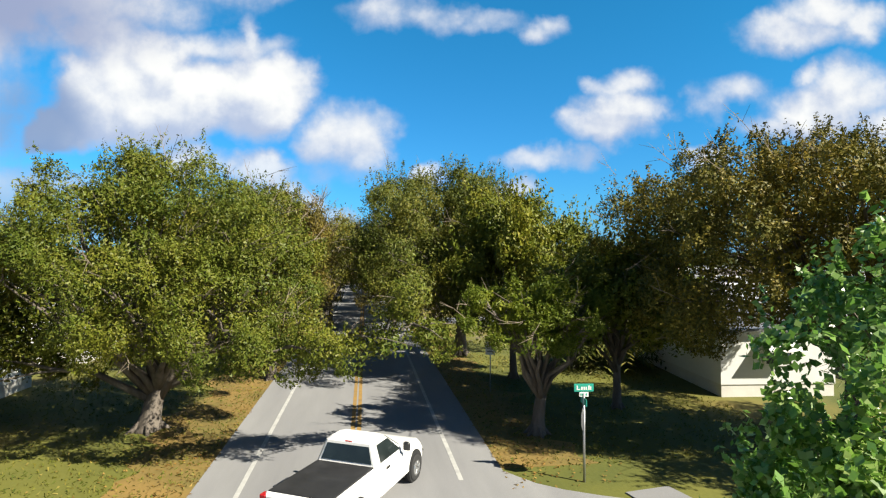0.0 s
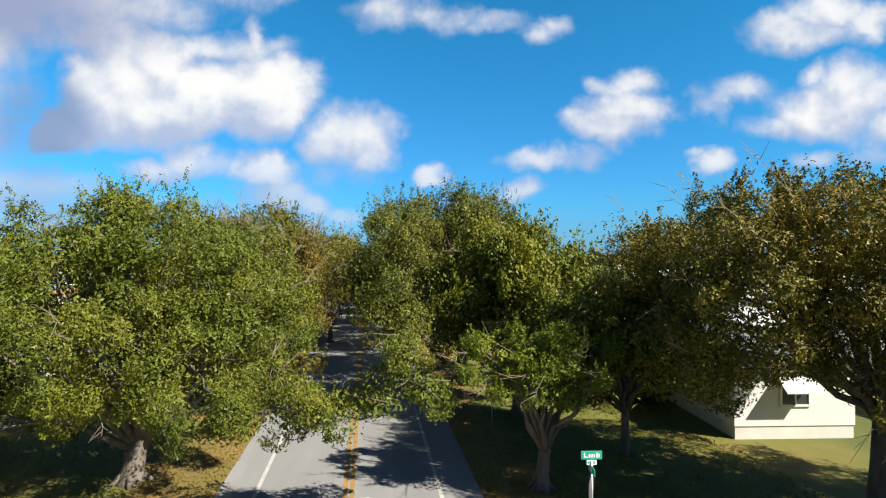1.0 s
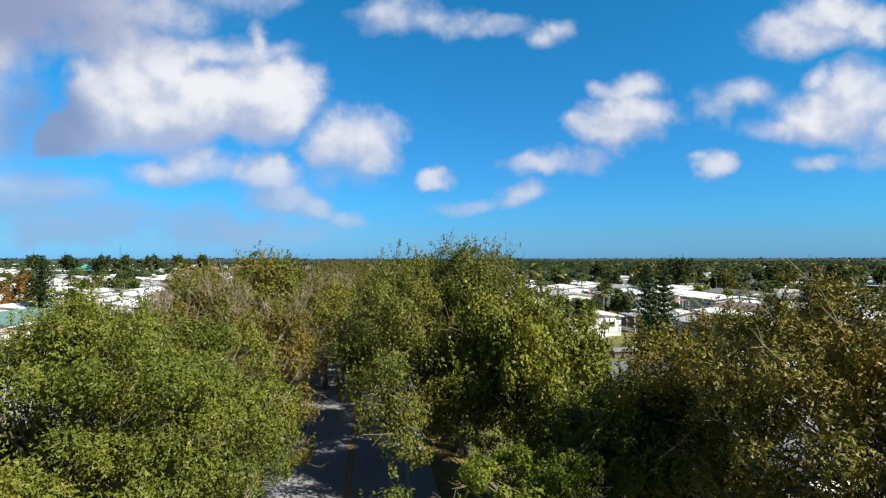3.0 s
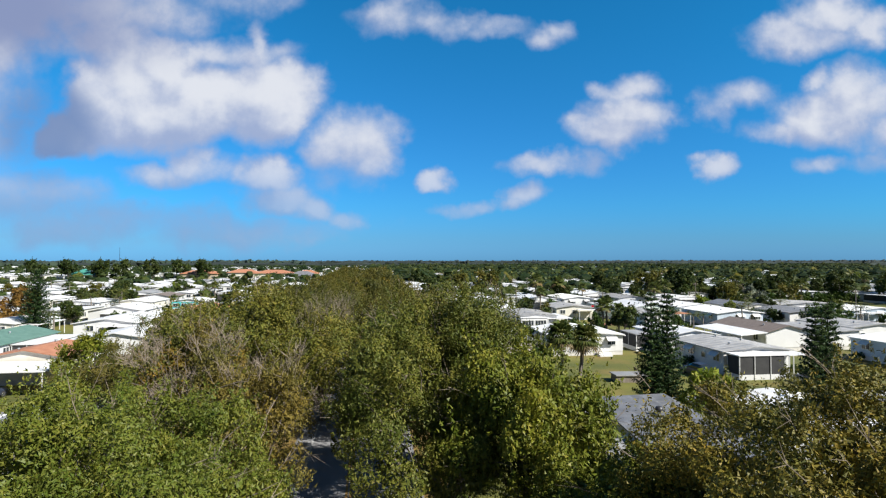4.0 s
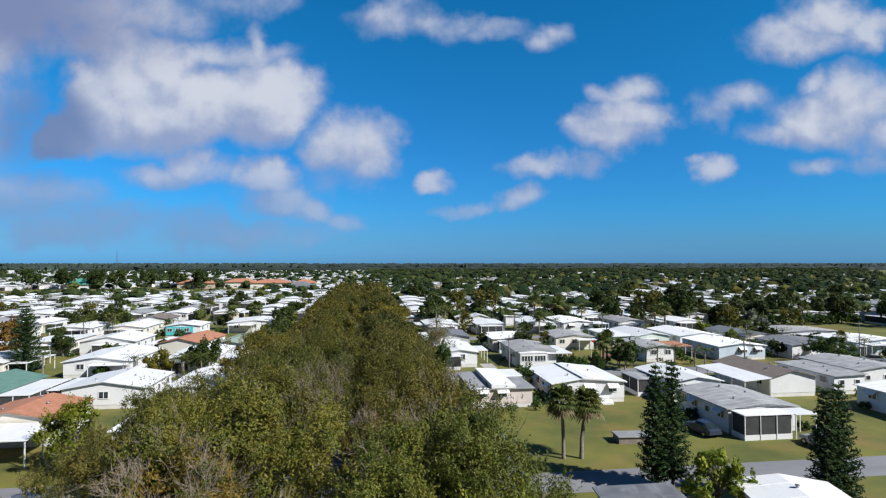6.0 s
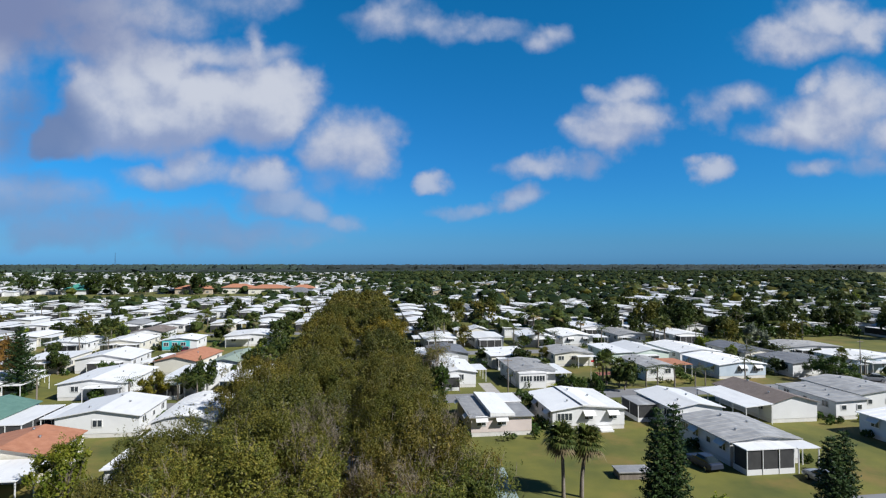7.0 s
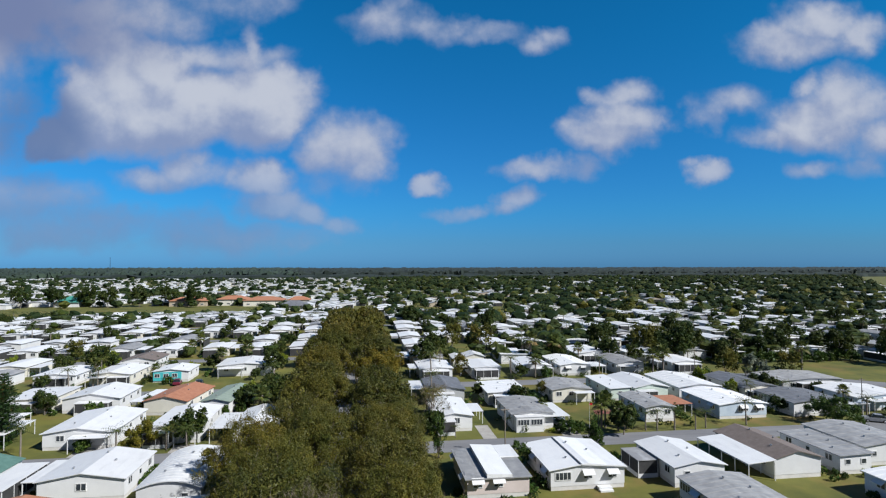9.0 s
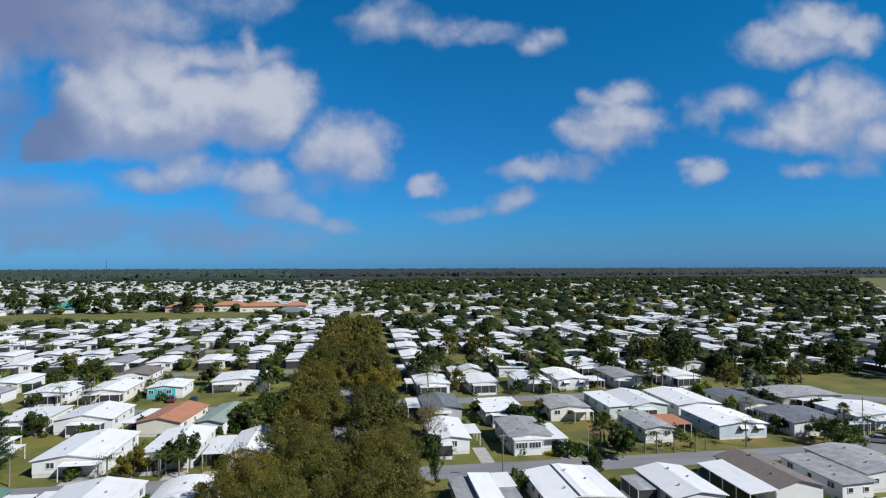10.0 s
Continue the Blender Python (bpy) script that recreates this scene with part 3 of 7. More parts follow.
def lobed(rng, lobes, clusters, leaves, spread, clump=9):
    """Leaf places and directions: domed clumps over the outsides of the lobes (x, y, z, rx, ry, rz), dark gaps between them, leafy shoots standing out of them."""
    lobes = np.array(lobes, float)
    area = np.maximum(lobes[:, 3] * lobes[:, 4] + lobes[:, 4] * lobes[:, 5], 0.10 * (lobes[:, 3] * lobes[:, 4]).max())
    m = max(clusters // clump, 14)
    which = rng.choice(len(lobes), m * 3, p=area / area.sum())
    d = rng.normal(size=(m * 3, 3)) + np.array([0, 0, 0.22])
    d /= np.linalg.norm(d, axis=1, keepdims=True)
    c0 = lobes[which, :3] + d * lobes[which, 3:] * rng.uniform(0.74, 1.02, (m * 3, 1))
    inside = np.zeros(len(c0), int)
    for L in lobes:
        inside += (((c0 - L[:3]) / L[3:]) ** 2).sum(1) < 0.50
    keep = np.argsort(inside + rng.uniform(0, 0.8, len(c0)))[:m]
    c0, d = c0[keep], d[keep]
    axis = d * 0.75 + np.array([0, 0, 0.45]) + rng.normal(0, 0.22, (m, 3))
    axis /= np.linalg.norm(axis, axis=1, keepdims=True)
    size = rng.uniform(0.65, 1.35, m) * spread
    share = size ** 2 / (size ** 2).sum()
    total = clusters * (leaves + 2)
    idx = rng.choice(m, total, p=share)
    out = rng.normal(size=(total, 3)) + axis[idx] * 0.85
    out /= np.linalg.norm(out, axis=1, keepdims=True)
    lump = 1 + 0.22 * np.sin(out[:, 0] * 5.1 + idx) * np.sin(out[:, 1] * 4.7 + 1.7 * idx)
    far_ = rng.uniform(0.45, 1.0, (total, 1)) ** 0.6 * lump[:, None]
    o = out * far_ * np.array([1.0, 1.0, 0.85])
    # one leaf in six on a shoot that stands out of its clump
    shoots = m * 5
    home_ = rng.integers(m, size=shoots)
    foot = rng.normal(size=(shoots, 3)) * 0.5 + axis[home_]
    foot /= np.linalg.norm(foot, axis=1, keepdims=True)
    line = foot * 0.5 + np.array([0, 0, 0.55]) + rng.normal(0, 0.25, (shoots, 3))
    on = rng.random(total) < 0.17
    j = rng.integers(shoots, size=int(on.sum()))
    p = c0[idx] + o * size[idx][:, None]
    p[on] = c0[home_[j]] + (foot[j] * 0.85 + line[j] * rng.uniform(0.0, 0.95, (len(j), 1)) + rng.normal(0, 0.05, (len(j), 3))) * size[home_[j]][:, None]
    nrm = out * 0.85 + axis[idx] * 0.35 + np.array([0, 0, 0.15])
    return p, nrm, p[rng.integers(total, size=600)]


def limb_path(rng, a, b, n=5, sag=0.25):
    a, b = Vector(a), Vector(b)
    out = []
    for i in range(n + 1):
        s = i / n
        p = a.lerp(b, s)
        p += Vector(rng.normal(0, 0.10, 3)) * (b - a).length * 0.35 * math.sin(math.pi * s)
        p.z += math.sin(math.pi * s) * sag
        out.append(p)
    return out


def oak_lobes(rng, R, H, low, count):
    """Lobes of a spreading crown: a ring low and wide, a ring above, and a top."""
    out = []
    for k in range(count):
        a = 2 * math.pi * k / count + rng.uniform(-0.3, 0.3)
        r = R * rng.uniform(0.52, 0.70)
        z = low + (H - low) * rng.uniform(0.28, 0.46)
        out.append((r * math.cos(a), r * math.sin(a), z, R * rng.uniform(0.34, 0.46), R * rng.uniform(0.34, 0.46), (H - low) * rng.uniform(0.24, 0.32)))
    for k in range(max(count - 2, 3)):
        a = 2 * math.pi * (k + 0.5) / max(count - 2, 3) + rng.uniform(-0.4, 0.4)
        r = R * rng.uniform(0.28, 0.46)
        z = low + (H - low) * rng.uniform(0.58, 0.76)
        out.append((r * math.cos(a), r * math.sin(a), z, R * rng.uniform(0.30, 0.42), R * rng.uniform(0.30, 0.42), (H - low) * rng.uniform(0.16, 0.25)))
    for k in range(8):
        a, e = rng.uniform(0, 2 * math.pi), rng.uniform(0.15, 1.25)
        q = rng.uniform(0.78, 0.98)
        out.append((R * q * math.cos(a) * math.cos(e), R * q * math.sin(a) * math.cos(e), low + (H - low) * (0.45 + 0.50 * q * math.sin(e)), R * rng.uniform(0.13, 0.22), R * rng.uniform(0.13, 0.22), (H - low) * rng.uniform(0.07, 0.13)))
    out.append((R * rng.uniform(-0.15, 0.15), R * rng.uniform(-0.15, 0.15), low + (H - low) * 0.82, R * 0.36, R * 0.36, (H - low) * 0.17))
    return out


def wood(rng, lobes, base_r, fork, lean=(0, 0), fine=True):
    """Trunk with flared foot, limbs to the lobes, boughs off the limbs."""
    s = Shape()
    sides, subs = (7, 3) if fine is True else (5, 2)
    top = Vector((lean[0], lean[1], fork))
    if not fine:
        s.tube([(0, 0, -0.2), (0, 0, 0.1), top], [base_r * 1.6, base_r * 1.1, base_r * 0.8], 7)
        for L in lobes[::4]:
            s.tube([top, top.lerp(Vector(L[:3]), 0.5) + Vector((0, 0, 0.15)), Vector(L[:3])], [base_r * 0.5, base_r * 0.35, base_r * 0.1], 4)
        return s
    s.tube([(0, 0, -0.25), (0.01, 0, 0.12), (lean[0] * 0.3, lean[1] * 0.3, fork * 0.4), (lean[0] * 0.7, lean[1] * 0.7, fork * 0.8), top],
           [base_r * 1.75, base_r * 1.3, base_r, base_r * 0.9, base_r * 0.85], 10)
    for k in range(5):
        a = 2 * math.pi * k / 5 + rng.uniform(-0.3, 0.3)
        s.tube([(math.cos(a) * base_r * 0.7, math.sin(a) * base_r * 0.7, 0.30), (math.cos(a) * base_r * 1.7, math.sin(a) * base_r * 1.7, 0.05), (math.cos(a) * base_r * 2.6, math.sin(a) * base_r * 2.6, -0.1)],
               [base_r * 0.4, base_r * 0.28, base_r * 0.12], 6)
    for L in lobes:
        tip = Vector(L[:3])
        start = top + Vector((0, 0, -rng.uniform(0, 0.35) * fork))
        if math.hypot(L[0], L[1]) > 6.2:
            inner = [Vector(q[:3]) for q in lobes if math.hypot(q[0], q[1]) < math.hypot(L[0], L[1]) - 0.8]
            start = min(inner, key=lambda q: (q - tip).length)
        path = limb_path(rng, start, tip, 5, 0.3)
        thin = base_r * (min(1.0, 5.5 / max((tip - start).length, 0.1)) if math.hypot(L[0], L[1]) <= 6.2 else 0.3)
        s.tube(path, [thin * v for v in (0.50, 0.40, 0.29, 0.20, 0.13, 0.06)], sides)
        for j in range(subs):
            d = rng.normal(size=3)
            d /= np.linalg.norm(d)
            e = tip + Vector(d * np.array(L[3:]) * 0.85)
            s.tube(limb_path(rng, path[3 + j % 2], e, 3, 0.1), [base_r * v for v in (0.15, 0.10, 0.06, 0.02)], 5 if subs == 3 else 3)
    return s


def bare_twigs(rng, centres, n, length, mid):
    """Thin leafless shoots that stick out of the crown."""
    s = Shape()
    for i in rng.choice(len(centres), n):
        c = Vector(centres[i])
        d = (c - Vector(mid)).normalized() * 0.8 + Vector(rng.normal(0, 0.45, 3)) + Vector((0, 0, 0.45))
        e = c + d.normalized() * length * rng.uniform(0.5, 1.2)
        m1 = c.lerp(e, 0.5) + Vector(rng.normal(0, 0.06, 3))
        s.tube([c, m1, e], [0.013, 0.009, 0.004], 3)
        for _ in range(3):
            f = m1.lerp(e, rng.uniform(-0.3, 0.6))
            s.tube([f, f + (d.normalized() + Vector(rng.normal(0, 0.5, 3))) * length * 0.35], [0.010, 0.004], 3)
    return s


def oak(seed, R, H, low, leaf, clusters, per, ln, wd, count=7, base_r=0.32, fork=2.0, lean=(0, 0), twigs=60, spread=0.75, label="", extra=(), name="oak_tree", bark=None, fine=True, lift=0.5):
    r = np.random.default_rng(seed)
    lobes = oak_lobes(r, R, H, low, count) + list(extra)
    p, nrm, c = lobed(r, lobes, clusters, per, spread)
    ob = thing(name, None, label, "tree")
    part("trunk", wood(r, lobes, base_r, fork, lean, fine), bark or BARK, ob, smooth=True)
    # a denser heart of larger sprays under the outer leaves
    arr = np.array(lobes, float)
    k = r.integers(len(arr), size=int(clusters * per * (0.16 if fine else 0.34)))
    d = r.normal(size=(len(k), 3))
    d /= np.linalg.norm(d, axis=1, keepdims=True)
    q = arr[k, :3] + d * arr[k, 3:] * r.uniform(0.25, 0.72, (len(k), 1))
    size = np.r_[np.full(len(p), ln), np.full(len(q), ln * (1.35 if ln < 0.2 else 1.7))]
    wide = np.r_[np.full(len(p), wd), np.full(len(q), wd * (1.6 if ln < 0.2 else 2.2))]
    part("crown", cards("crown", np.r_[p, q], np.r_[nrm, d + np.array([0, 0, 0.4])], size, wide, leaf, r, 0.62, 3, lift), leaf, ob)
    if twigs:
        tagged(part("bare_twig", bare_twigs(r, c, twigs, 1.7 if twigs > 500 else 1.1, (0, 0, (H + low) / 2)), TWIG, ob, "thin bare grey shoots"), kind="stuff")
    return ob


def place(ob, x, y, turn=0.0, s=1.0, sz=None, label=""):
    ob.matrix_basis = pose(x, y, 0, 0, 0, turn)
    ob.scale = (s, s, sz or s)
    if label:
        ob["label"] = label
    return ob


def again(ob, x, y, turn=0.0, s=1.0, sz=None, label=""):
    """Another plant of the same build, turned and scaled."""
    keep = tuple(ob.scale)
    ob.scale = (1, 1, 1)
    c = copy_thing(ob, pose(x, y, 0, 0, 0, turn))
    c.scale = (s, s, sz or s)
    ob.scale = keep
    if label:
        c["label"] = label
    return c


AVENUE = "oaks along the road"
# the nearest oaks, each its own build
oak_a = place(oak(11, 6.4, 9.9, 1.6, OAK_GREEN, 2900, 60, 0.118, 0.054, 9, 0.36, 1.5, (0.3, 0.1), 150, 0.60,
                  "spreading live oak with olive-green leaves and forked trunk",
                  [(4.4, -0.6, 3.8, 1.8, 1.6, 1.0), (-4.8, -1.5, 3.0, 1.8, 1.8, 1.2), (2.0, -3.4, 3.9, 1.8, 1.5, 1.2), (8.6, -5.2, 3.8, 1.6, 1.3, 0.8), (10.2, -5.0, 4.0, 1.1, 1.0, 0.65), (9.5, -5.4, 4.8, 0.35, 0.35, 0.7),
                   (6.6, -4.8, 3.5, 1.4, 1.2, 0.8), (4.6, -5.2, 3.3, 1.5, 1.2, 0.8), (4.2, -1.6, 5.4, 2.0, 1.8, 1.5), (3.2, -2.6, 7.6, 2.2, 2.0, 1.4), (4.9, -0.8, 6.7, 1.8, 1.7, 1.4), (-4.4, -1.0, 6.4, 2.2, 2.2, 1.3), (-1.2, -2.8, 8.0, 2.4, 2.0, 1.3)]), -7.4, 28.4, 0, 0.94, 0.98)
oak_b = place(oak(12, 5.8, 10.1, 2.0, OAK_NEAR, 2500, 50, 0.140, 0.066, 8, 0.34, 2.6, (0.2, 0.1), 110, 0.70,
                  "tall live oak with dense olive crown beside the road", [(-3.6, 0.3, 7.8, 2.2, 2.4, 1.8), (-2.6, -3.2, 3.2, 1.7, 1.6, 1.2), (-0.6, -4.6, 3.2, 1.8, 1.6, 1.2), (1.5, 4.5, 4.5, 2.2, 2.0, 1.5), (-3.0, 3.0, 6.5, 2.2, 2.2, 1.6), (2.6, -3.1, 4.2, 2.2, 2.0, 1.5), (4.1, -1.0, 4.4, 2.0, 2.0, 1.4), (-5.8, -3.5, 4.5, 2.3, 2.3, 1.6), (-5.3, -3.2, 6.9, 2.4, 2.4, 1.7), (-6.4, -4.9, 5.4, 2.2, 2.2, 1.6), (-3.4, -7.4, 4.2, 2.0, 1.9, 1.4), (-6.4, -6.4, 4.0, 2.0, 2.0, 1.4), (-5.6, -0.4, 5.4, 1.9, 2.0, 1.6), (-4.6, -6.6, 3.6, 1.7, 1.6, 1.2), (2.6, 0.4, 6.8, 2.0, 2.0, 1.3)]), 6.2, 41.8, 20, 1.0, 1.13)
oak_c = place(oak(13, 5.9, 10.0, 3.0, OAK_BROWN, 2700, 56, 0.122, 0.058, 9, 0.28, 3.4, (0.5, 0.3), 120, 0.60,
                  "live oak with russet-brown and dark green leaves, leaning trunk", [(-5.0, 4.0, 7.0, 2.0, 1.8, 1.2), (-4.4, 2.6, 6.2, 1.9, 1.8, 1.2), (-3.6, 1.8, 7.8, 1.9, 1.8, 1.1), (-1.2, 5.0, 8.0, 2.2, 2.0, 1.2), (-4.5, 1.8, 4.7, 1.5, 1.4, 1.0), (-3.6, 3.4, 4.1, 1.4, 1.3, 1.0), (-1.6, -4.2, 4.3, 2.0, 1.6, 1.2), (2.4, -3.8, 4.6, 2.0, 1.6, 1.2), (-4.4, 0.6, 8.2, 1.9, 1.8, 1.2), (-2.2, 0.4, 8.8, 2.0, 1.9, 1.2)]), 15.6, 22.9, 0)
oak_small = place(oak(14, 2.7, 5.4, 2.5, OAK_SPRING, 440, 60, 0.105, 0.055, 6, 0.22, 1.35, (0.15, 0), 30, 0.40,
                      "small live oak with thick pale trunk and low rounded crown"), 6.2, 25.9, 0)
oak_d = place(oak(15, 6.3, 11.4, 2.0, OAK_NEAR, 1400, 42, 0.185, 0.090, 9, 0.34, 2.4, (-0.2, 0.2), 160, 0.80,
                  "tall live oak with olive-brown crown over the road", [(4.2, -5.2, 7.0, 2.3, 2.3, 1.6), (0.3, -7.6, 6.2, 2.0, 2.0, 1.4), (7.4, -2.8, 7.2, 2.2, 2.2, 1.5)], fine="some"), -7.9, 49.5, 60, 0.96, 0.99)
for ob in (oak_a, oak_b, oak_c, oak_small, oak_d):
    tagged(ob, group=AVENUE)

# further oaks of the avenue
near_m = oak(20, 7.3, 10.2, 1.4, OAK_LEAF, 1060, 40, 0.205, 0.098, 10, 0.33, 2.4, (0.2, 0.1), 60, 1.0, "live oak with olive-brown crown in the avenue", fine="some", lift=0.8)
near_n = oak(19, 7.2, 9.9, 1.4, OAK_DARK, 1060, 40, 0.205, 0.098, 9, 0.33, 2.4, (-0.1, 0.1), 50, 1.0, "live oak with dark brownish-olive crown in the avenue", fine="some", lift=0.8)
near_o = oak(18, 7.3, 9.6, 1.4, OAK_MOSS, 1060, 40, 0.205, 0.098, 8, 0.33, 2.4, (0.1, -0.1), 40, 1.1, "live oak with green and olive crown in the avenue", fine="some", lift=0.8)
mid_a = oak(21, 7.4, 10.3, 1.6, OAK_LEAF, 640, 32, 0.32, 0.16, 10, 0.33, 2.4, (0.2, 0.2), 30, 1.1, "live oak with olive-brown crown in the avenue", fine="some", lift=0.6)
mid_b = oak(22, 7.3, 10.0, 1.6, OAK_DARK, 640, 32, 0.32, 0.16, 9, 0.33, 2.4, (-0.2, 0.2), 30, 1.1, "live oak with dark olive crown in the avenue", fine="some", lift=0.6)
mid_c = oak(23, 5.2, 10.4, 2.6, OAK_LEAF, 130, 18, 0.20, 0.10, 8, 0.26, 2.8, (0.2, -0.2), 480, 0.95, "thinly leaved oak with many bare grey twigs", fine="some", lift=1.6)
mid_y = oak(24, 7.0, 9.6, 1.6, OAK_YELLOW, 600, 30, 0.32, 0.16, 9, 0.33, 2.4, (0.2, 0.2), 20, 1.0, "oak with yellow-green spring leaves in the avenue", fine="some", lift=0.6)
shade_oak = oak(17, 3.5, 7.0, 2.4, OAK_GREEN, 900, 40, 0.18, 0.095, 7, 0.16, 2.4, (0.1, 0.1), 30, 0.75, "dense live oak with dark green leaves behind the verge trees", fine="some", lift=0.3)
for ob in (near_m, near_n, near_o, mid_a, mid_b, mid_c, mid_y, shade_oak):
    tagged(ob, group=AVENUE)
place(shade_oak, 10.4, 28.6, 200, 1.0, 0.94)
again(shade_oak, 7.7, 34.6, 60, 1.0, 1.28, "upright live oak with dense olive crown close behind a small oak")
dry_oak = place(oak(25, 3.5, 9.3, 2.0, OAK_TAWNY, 620, 34, 0.15, 0.07, 7, 0.22, 2.2, (0.1, 0.0), 260, 0.62, "thin oak with brownish leaves and many bare shoots", fine="some", lift=1.4), -4.4, 36.2, 20, 1.0, 1.0)
tagged(dry_oak, group=AVENUE)
again(dry_oak, -8.6, 44.6, 130, 1.1, 1.0)
again(dry_oak, 2.6, 52.5, 250, 0.95, 0.95)
place(near_m, -7.0, 61.0, 10, 0.94, 0.98)
place(near_n, 5.6, 58.8, 170, 0.84, 0.98)
place(near_o, -14.6, 64.5, 40, 0.86, 0.88)
again(near_o, -14.2, 29.0, 140, 0.66, 0.72, "live oak with olive-green drooping crown on the lawn")
# never in view: this oak is added only for its shade on the lawn
again(near_n, 21.5, 16.5, 70, 0.82, 1.0, "out-of-view live oak added to shade the corner lawn")
again(near_n, -17.4, 56.0, 40, 0.62, 0.68, "low live oak with dark crown beside a white home")
place(mid_a, -7.0, 121.5, 0, 0.88, 0.94)
place(mid_b, 5.0, 117.5, 180, 0.88, 0.95)
place(mid_c, -8.2, 41.6, 30, 0.92, 0.90)
again(mid_c, -2.8, 58.5, 150, 0.70, 0.92)
again(mid_c, 5.6, 50.6, 100, 0.80, 0.90)
again(mid_c, 7.6, 62.5, 10, 0.66, 0.90)
again(mid_c, -3.8, 66.0, 70, 0.72, 0.92)
place(mid_y, 5.6, 152.5, 0, 0.92)
# (x, y, size, height, build) of the rest, as they stand along the road
rt = np.random.default_rng(31)
ROW = {"m": near_m, "n": near_n, "o": near_o, "a": mid_a, "b": mid_b}
for x, y, size, tall, key in ((-6.2, 71.5, 0.94, 1.02, "n"), (-8.4, 81.5, 0.88, 0.90, "m"), (-12.2, 89.0, 0.86, 0.96, "m"), (-4.6, 94.0, 0.88, 0.94, "o"), (-7.4, 106.0, 0.88, 0.86, "n"), (-7.8, 136.0, 0.90, 0.92, "b"),
                              (-7.8, 150.0, 0.98, 1.0, "a"), (-8.6, 165.0, 0.86, 0.86, "b"), (-8.0, 182.0, 1.0, 0.98, "a"), (-8.0, 200.0, 0.96, 0.98, "a"),
                              (5.4, 70.5, 0.84, 0.92, "m"), (5.0, 83.0, 0.86, 0.98, "n"), (4.8, 96.0, 0.90, 0.90, "m"), (7.0, 106.0, 0.76, 0.80, "o"), (5.2, 134.5, 0.84, 0.84, "b"), (4.6, 170.0, 0.88, 0.98, "b"), (5.0, 183.0, 0.84, 0.84, "a"), (3.6, 195.5, 0.94, 1.0, "b")):
    again(ROW[key], x, y, rt.uniform(0, 360), size, tall)
far_a = oak(41, 7.2, 10.8, 1.6, OAK_DARK, 200, 18, 0.85, 0.55, 8, 0.33, 2.4, (0.2, 0.2), 0, 1.3, "distant oak with dark olive crown in the avenue", fine=False)
far_b = oak(42, 7.0, 10.4, 1.6, OAK_LEAF, 200, 18, 0.85, 0.55, 8, 0.33, 2.4, (0.2, 0.2), 0, 1.3, "distant oak with olive crown in the avenue", fine=False)
tagged(far_a, group=AVENUE), tagged(far_b, group=AVENUE)
place(far_a, -8.2, 214.0, 0, 0.84, 0.92)
place(far_b, 4.6, 211.0, 0, 0.82, 0.9)
for k in range(6):
    y = 228.0 + 14.0 * k
    for side in (-1, 1):
        again(far_a if rt.random() < 0.5 else far_b, side * 6.0 - 2.0 + rt.normal(0, 0.8), y + rt.normal(0, 2.5), rt.uniform(0, 360), rt.uniform(0.70, 0.90), rt.uniform(0.80, 1.06))


# broad-leaved tree close beside the camera's start
def broad_tree():
    r = np.random.default_rng(51)
    lobes = [(0.0, 0.3, 5.0, 0.85, 0.85, 0.85), (0.75, 0.2, 4.4, 0.8, 0.8, 0.9), (-0.1, 0.4, 4.1, 0.75, 0.75, 0.8), (0.9, 0.8, 5.1, 0.7, 0.7, 0.8), (0.25, 0.5, 5.75, 0.45, 0.45, 0.6), (0.5, 0.0, 3.4, 1.0, 0.9, 0.7), (-0.75, 0.0, 4.5, 0.7, 0.6, 0.7), (-0.6, 0.1, 3.6, 0.8, 0.7, 0.7)]
    p, nrm, c = lobed(r, lobes, 900, 40, 0.24, 8)
    ob = thing("broadleaf_tree", None, "broad-leaved tree with glossy mid-green leaves", "tree")
    part("trunk", wood(r, lobes, 0.11, 2.2, (0.2, 0.1)), BARK, ob, smooth=True)
    part("crown", cards("crown", p, nrm, 0.064, 0.046, BROAD_LEAF, r, 0.7, 4), BROAD_LEAF, ob)
    return ob


place(broad_tree(), 3.5, 9.75, 0)


def frond(s, origin, heading, rise, length, width, droop, blades, r):
    """One feathered frond: a drooping rib with blades on both sides, as leaf places for cards()."""
    o = Vector(origin)
    d = Vector((math.cos(heading), math.sin(heading), 0))
    out = []
    for i in range(blades):
        q = (i + 0.5) / blades
        p = o + d * length * q * math.cos(rise * (1 - q)) + Vector((0, 0, length * (math.sin(rise) * q - droop * q * q)))
        for sd in (-1, 1):
            side = Vector((-d.y, d.x, 0)) * sd
            w = width * math.sin(math.pi * min(0.15 + q * 0.85, 1)) + 0.03
            out.append((p, p + side * w * 0.5 + d * w * 0.25 + Vector((0, 0, -w * 0.18)), w))
    s.extend(out)


def blade_mesh(name, rows, mat, thin):
    sh = Shape()
    for a, b, w in rows:
        d = (b - a)
        n = Vector((-d.y, d.x, 0)).normalized() * thin * 0.5
        tip = a + d * 2.0 + Vector((0, 0, -w * 0.25))
        sh.add([a, b - n, tip, b + n + Vector((0, 0, 0.01))], [(0, 1, 2, 3)])
    return sh.mesh(name, mat)


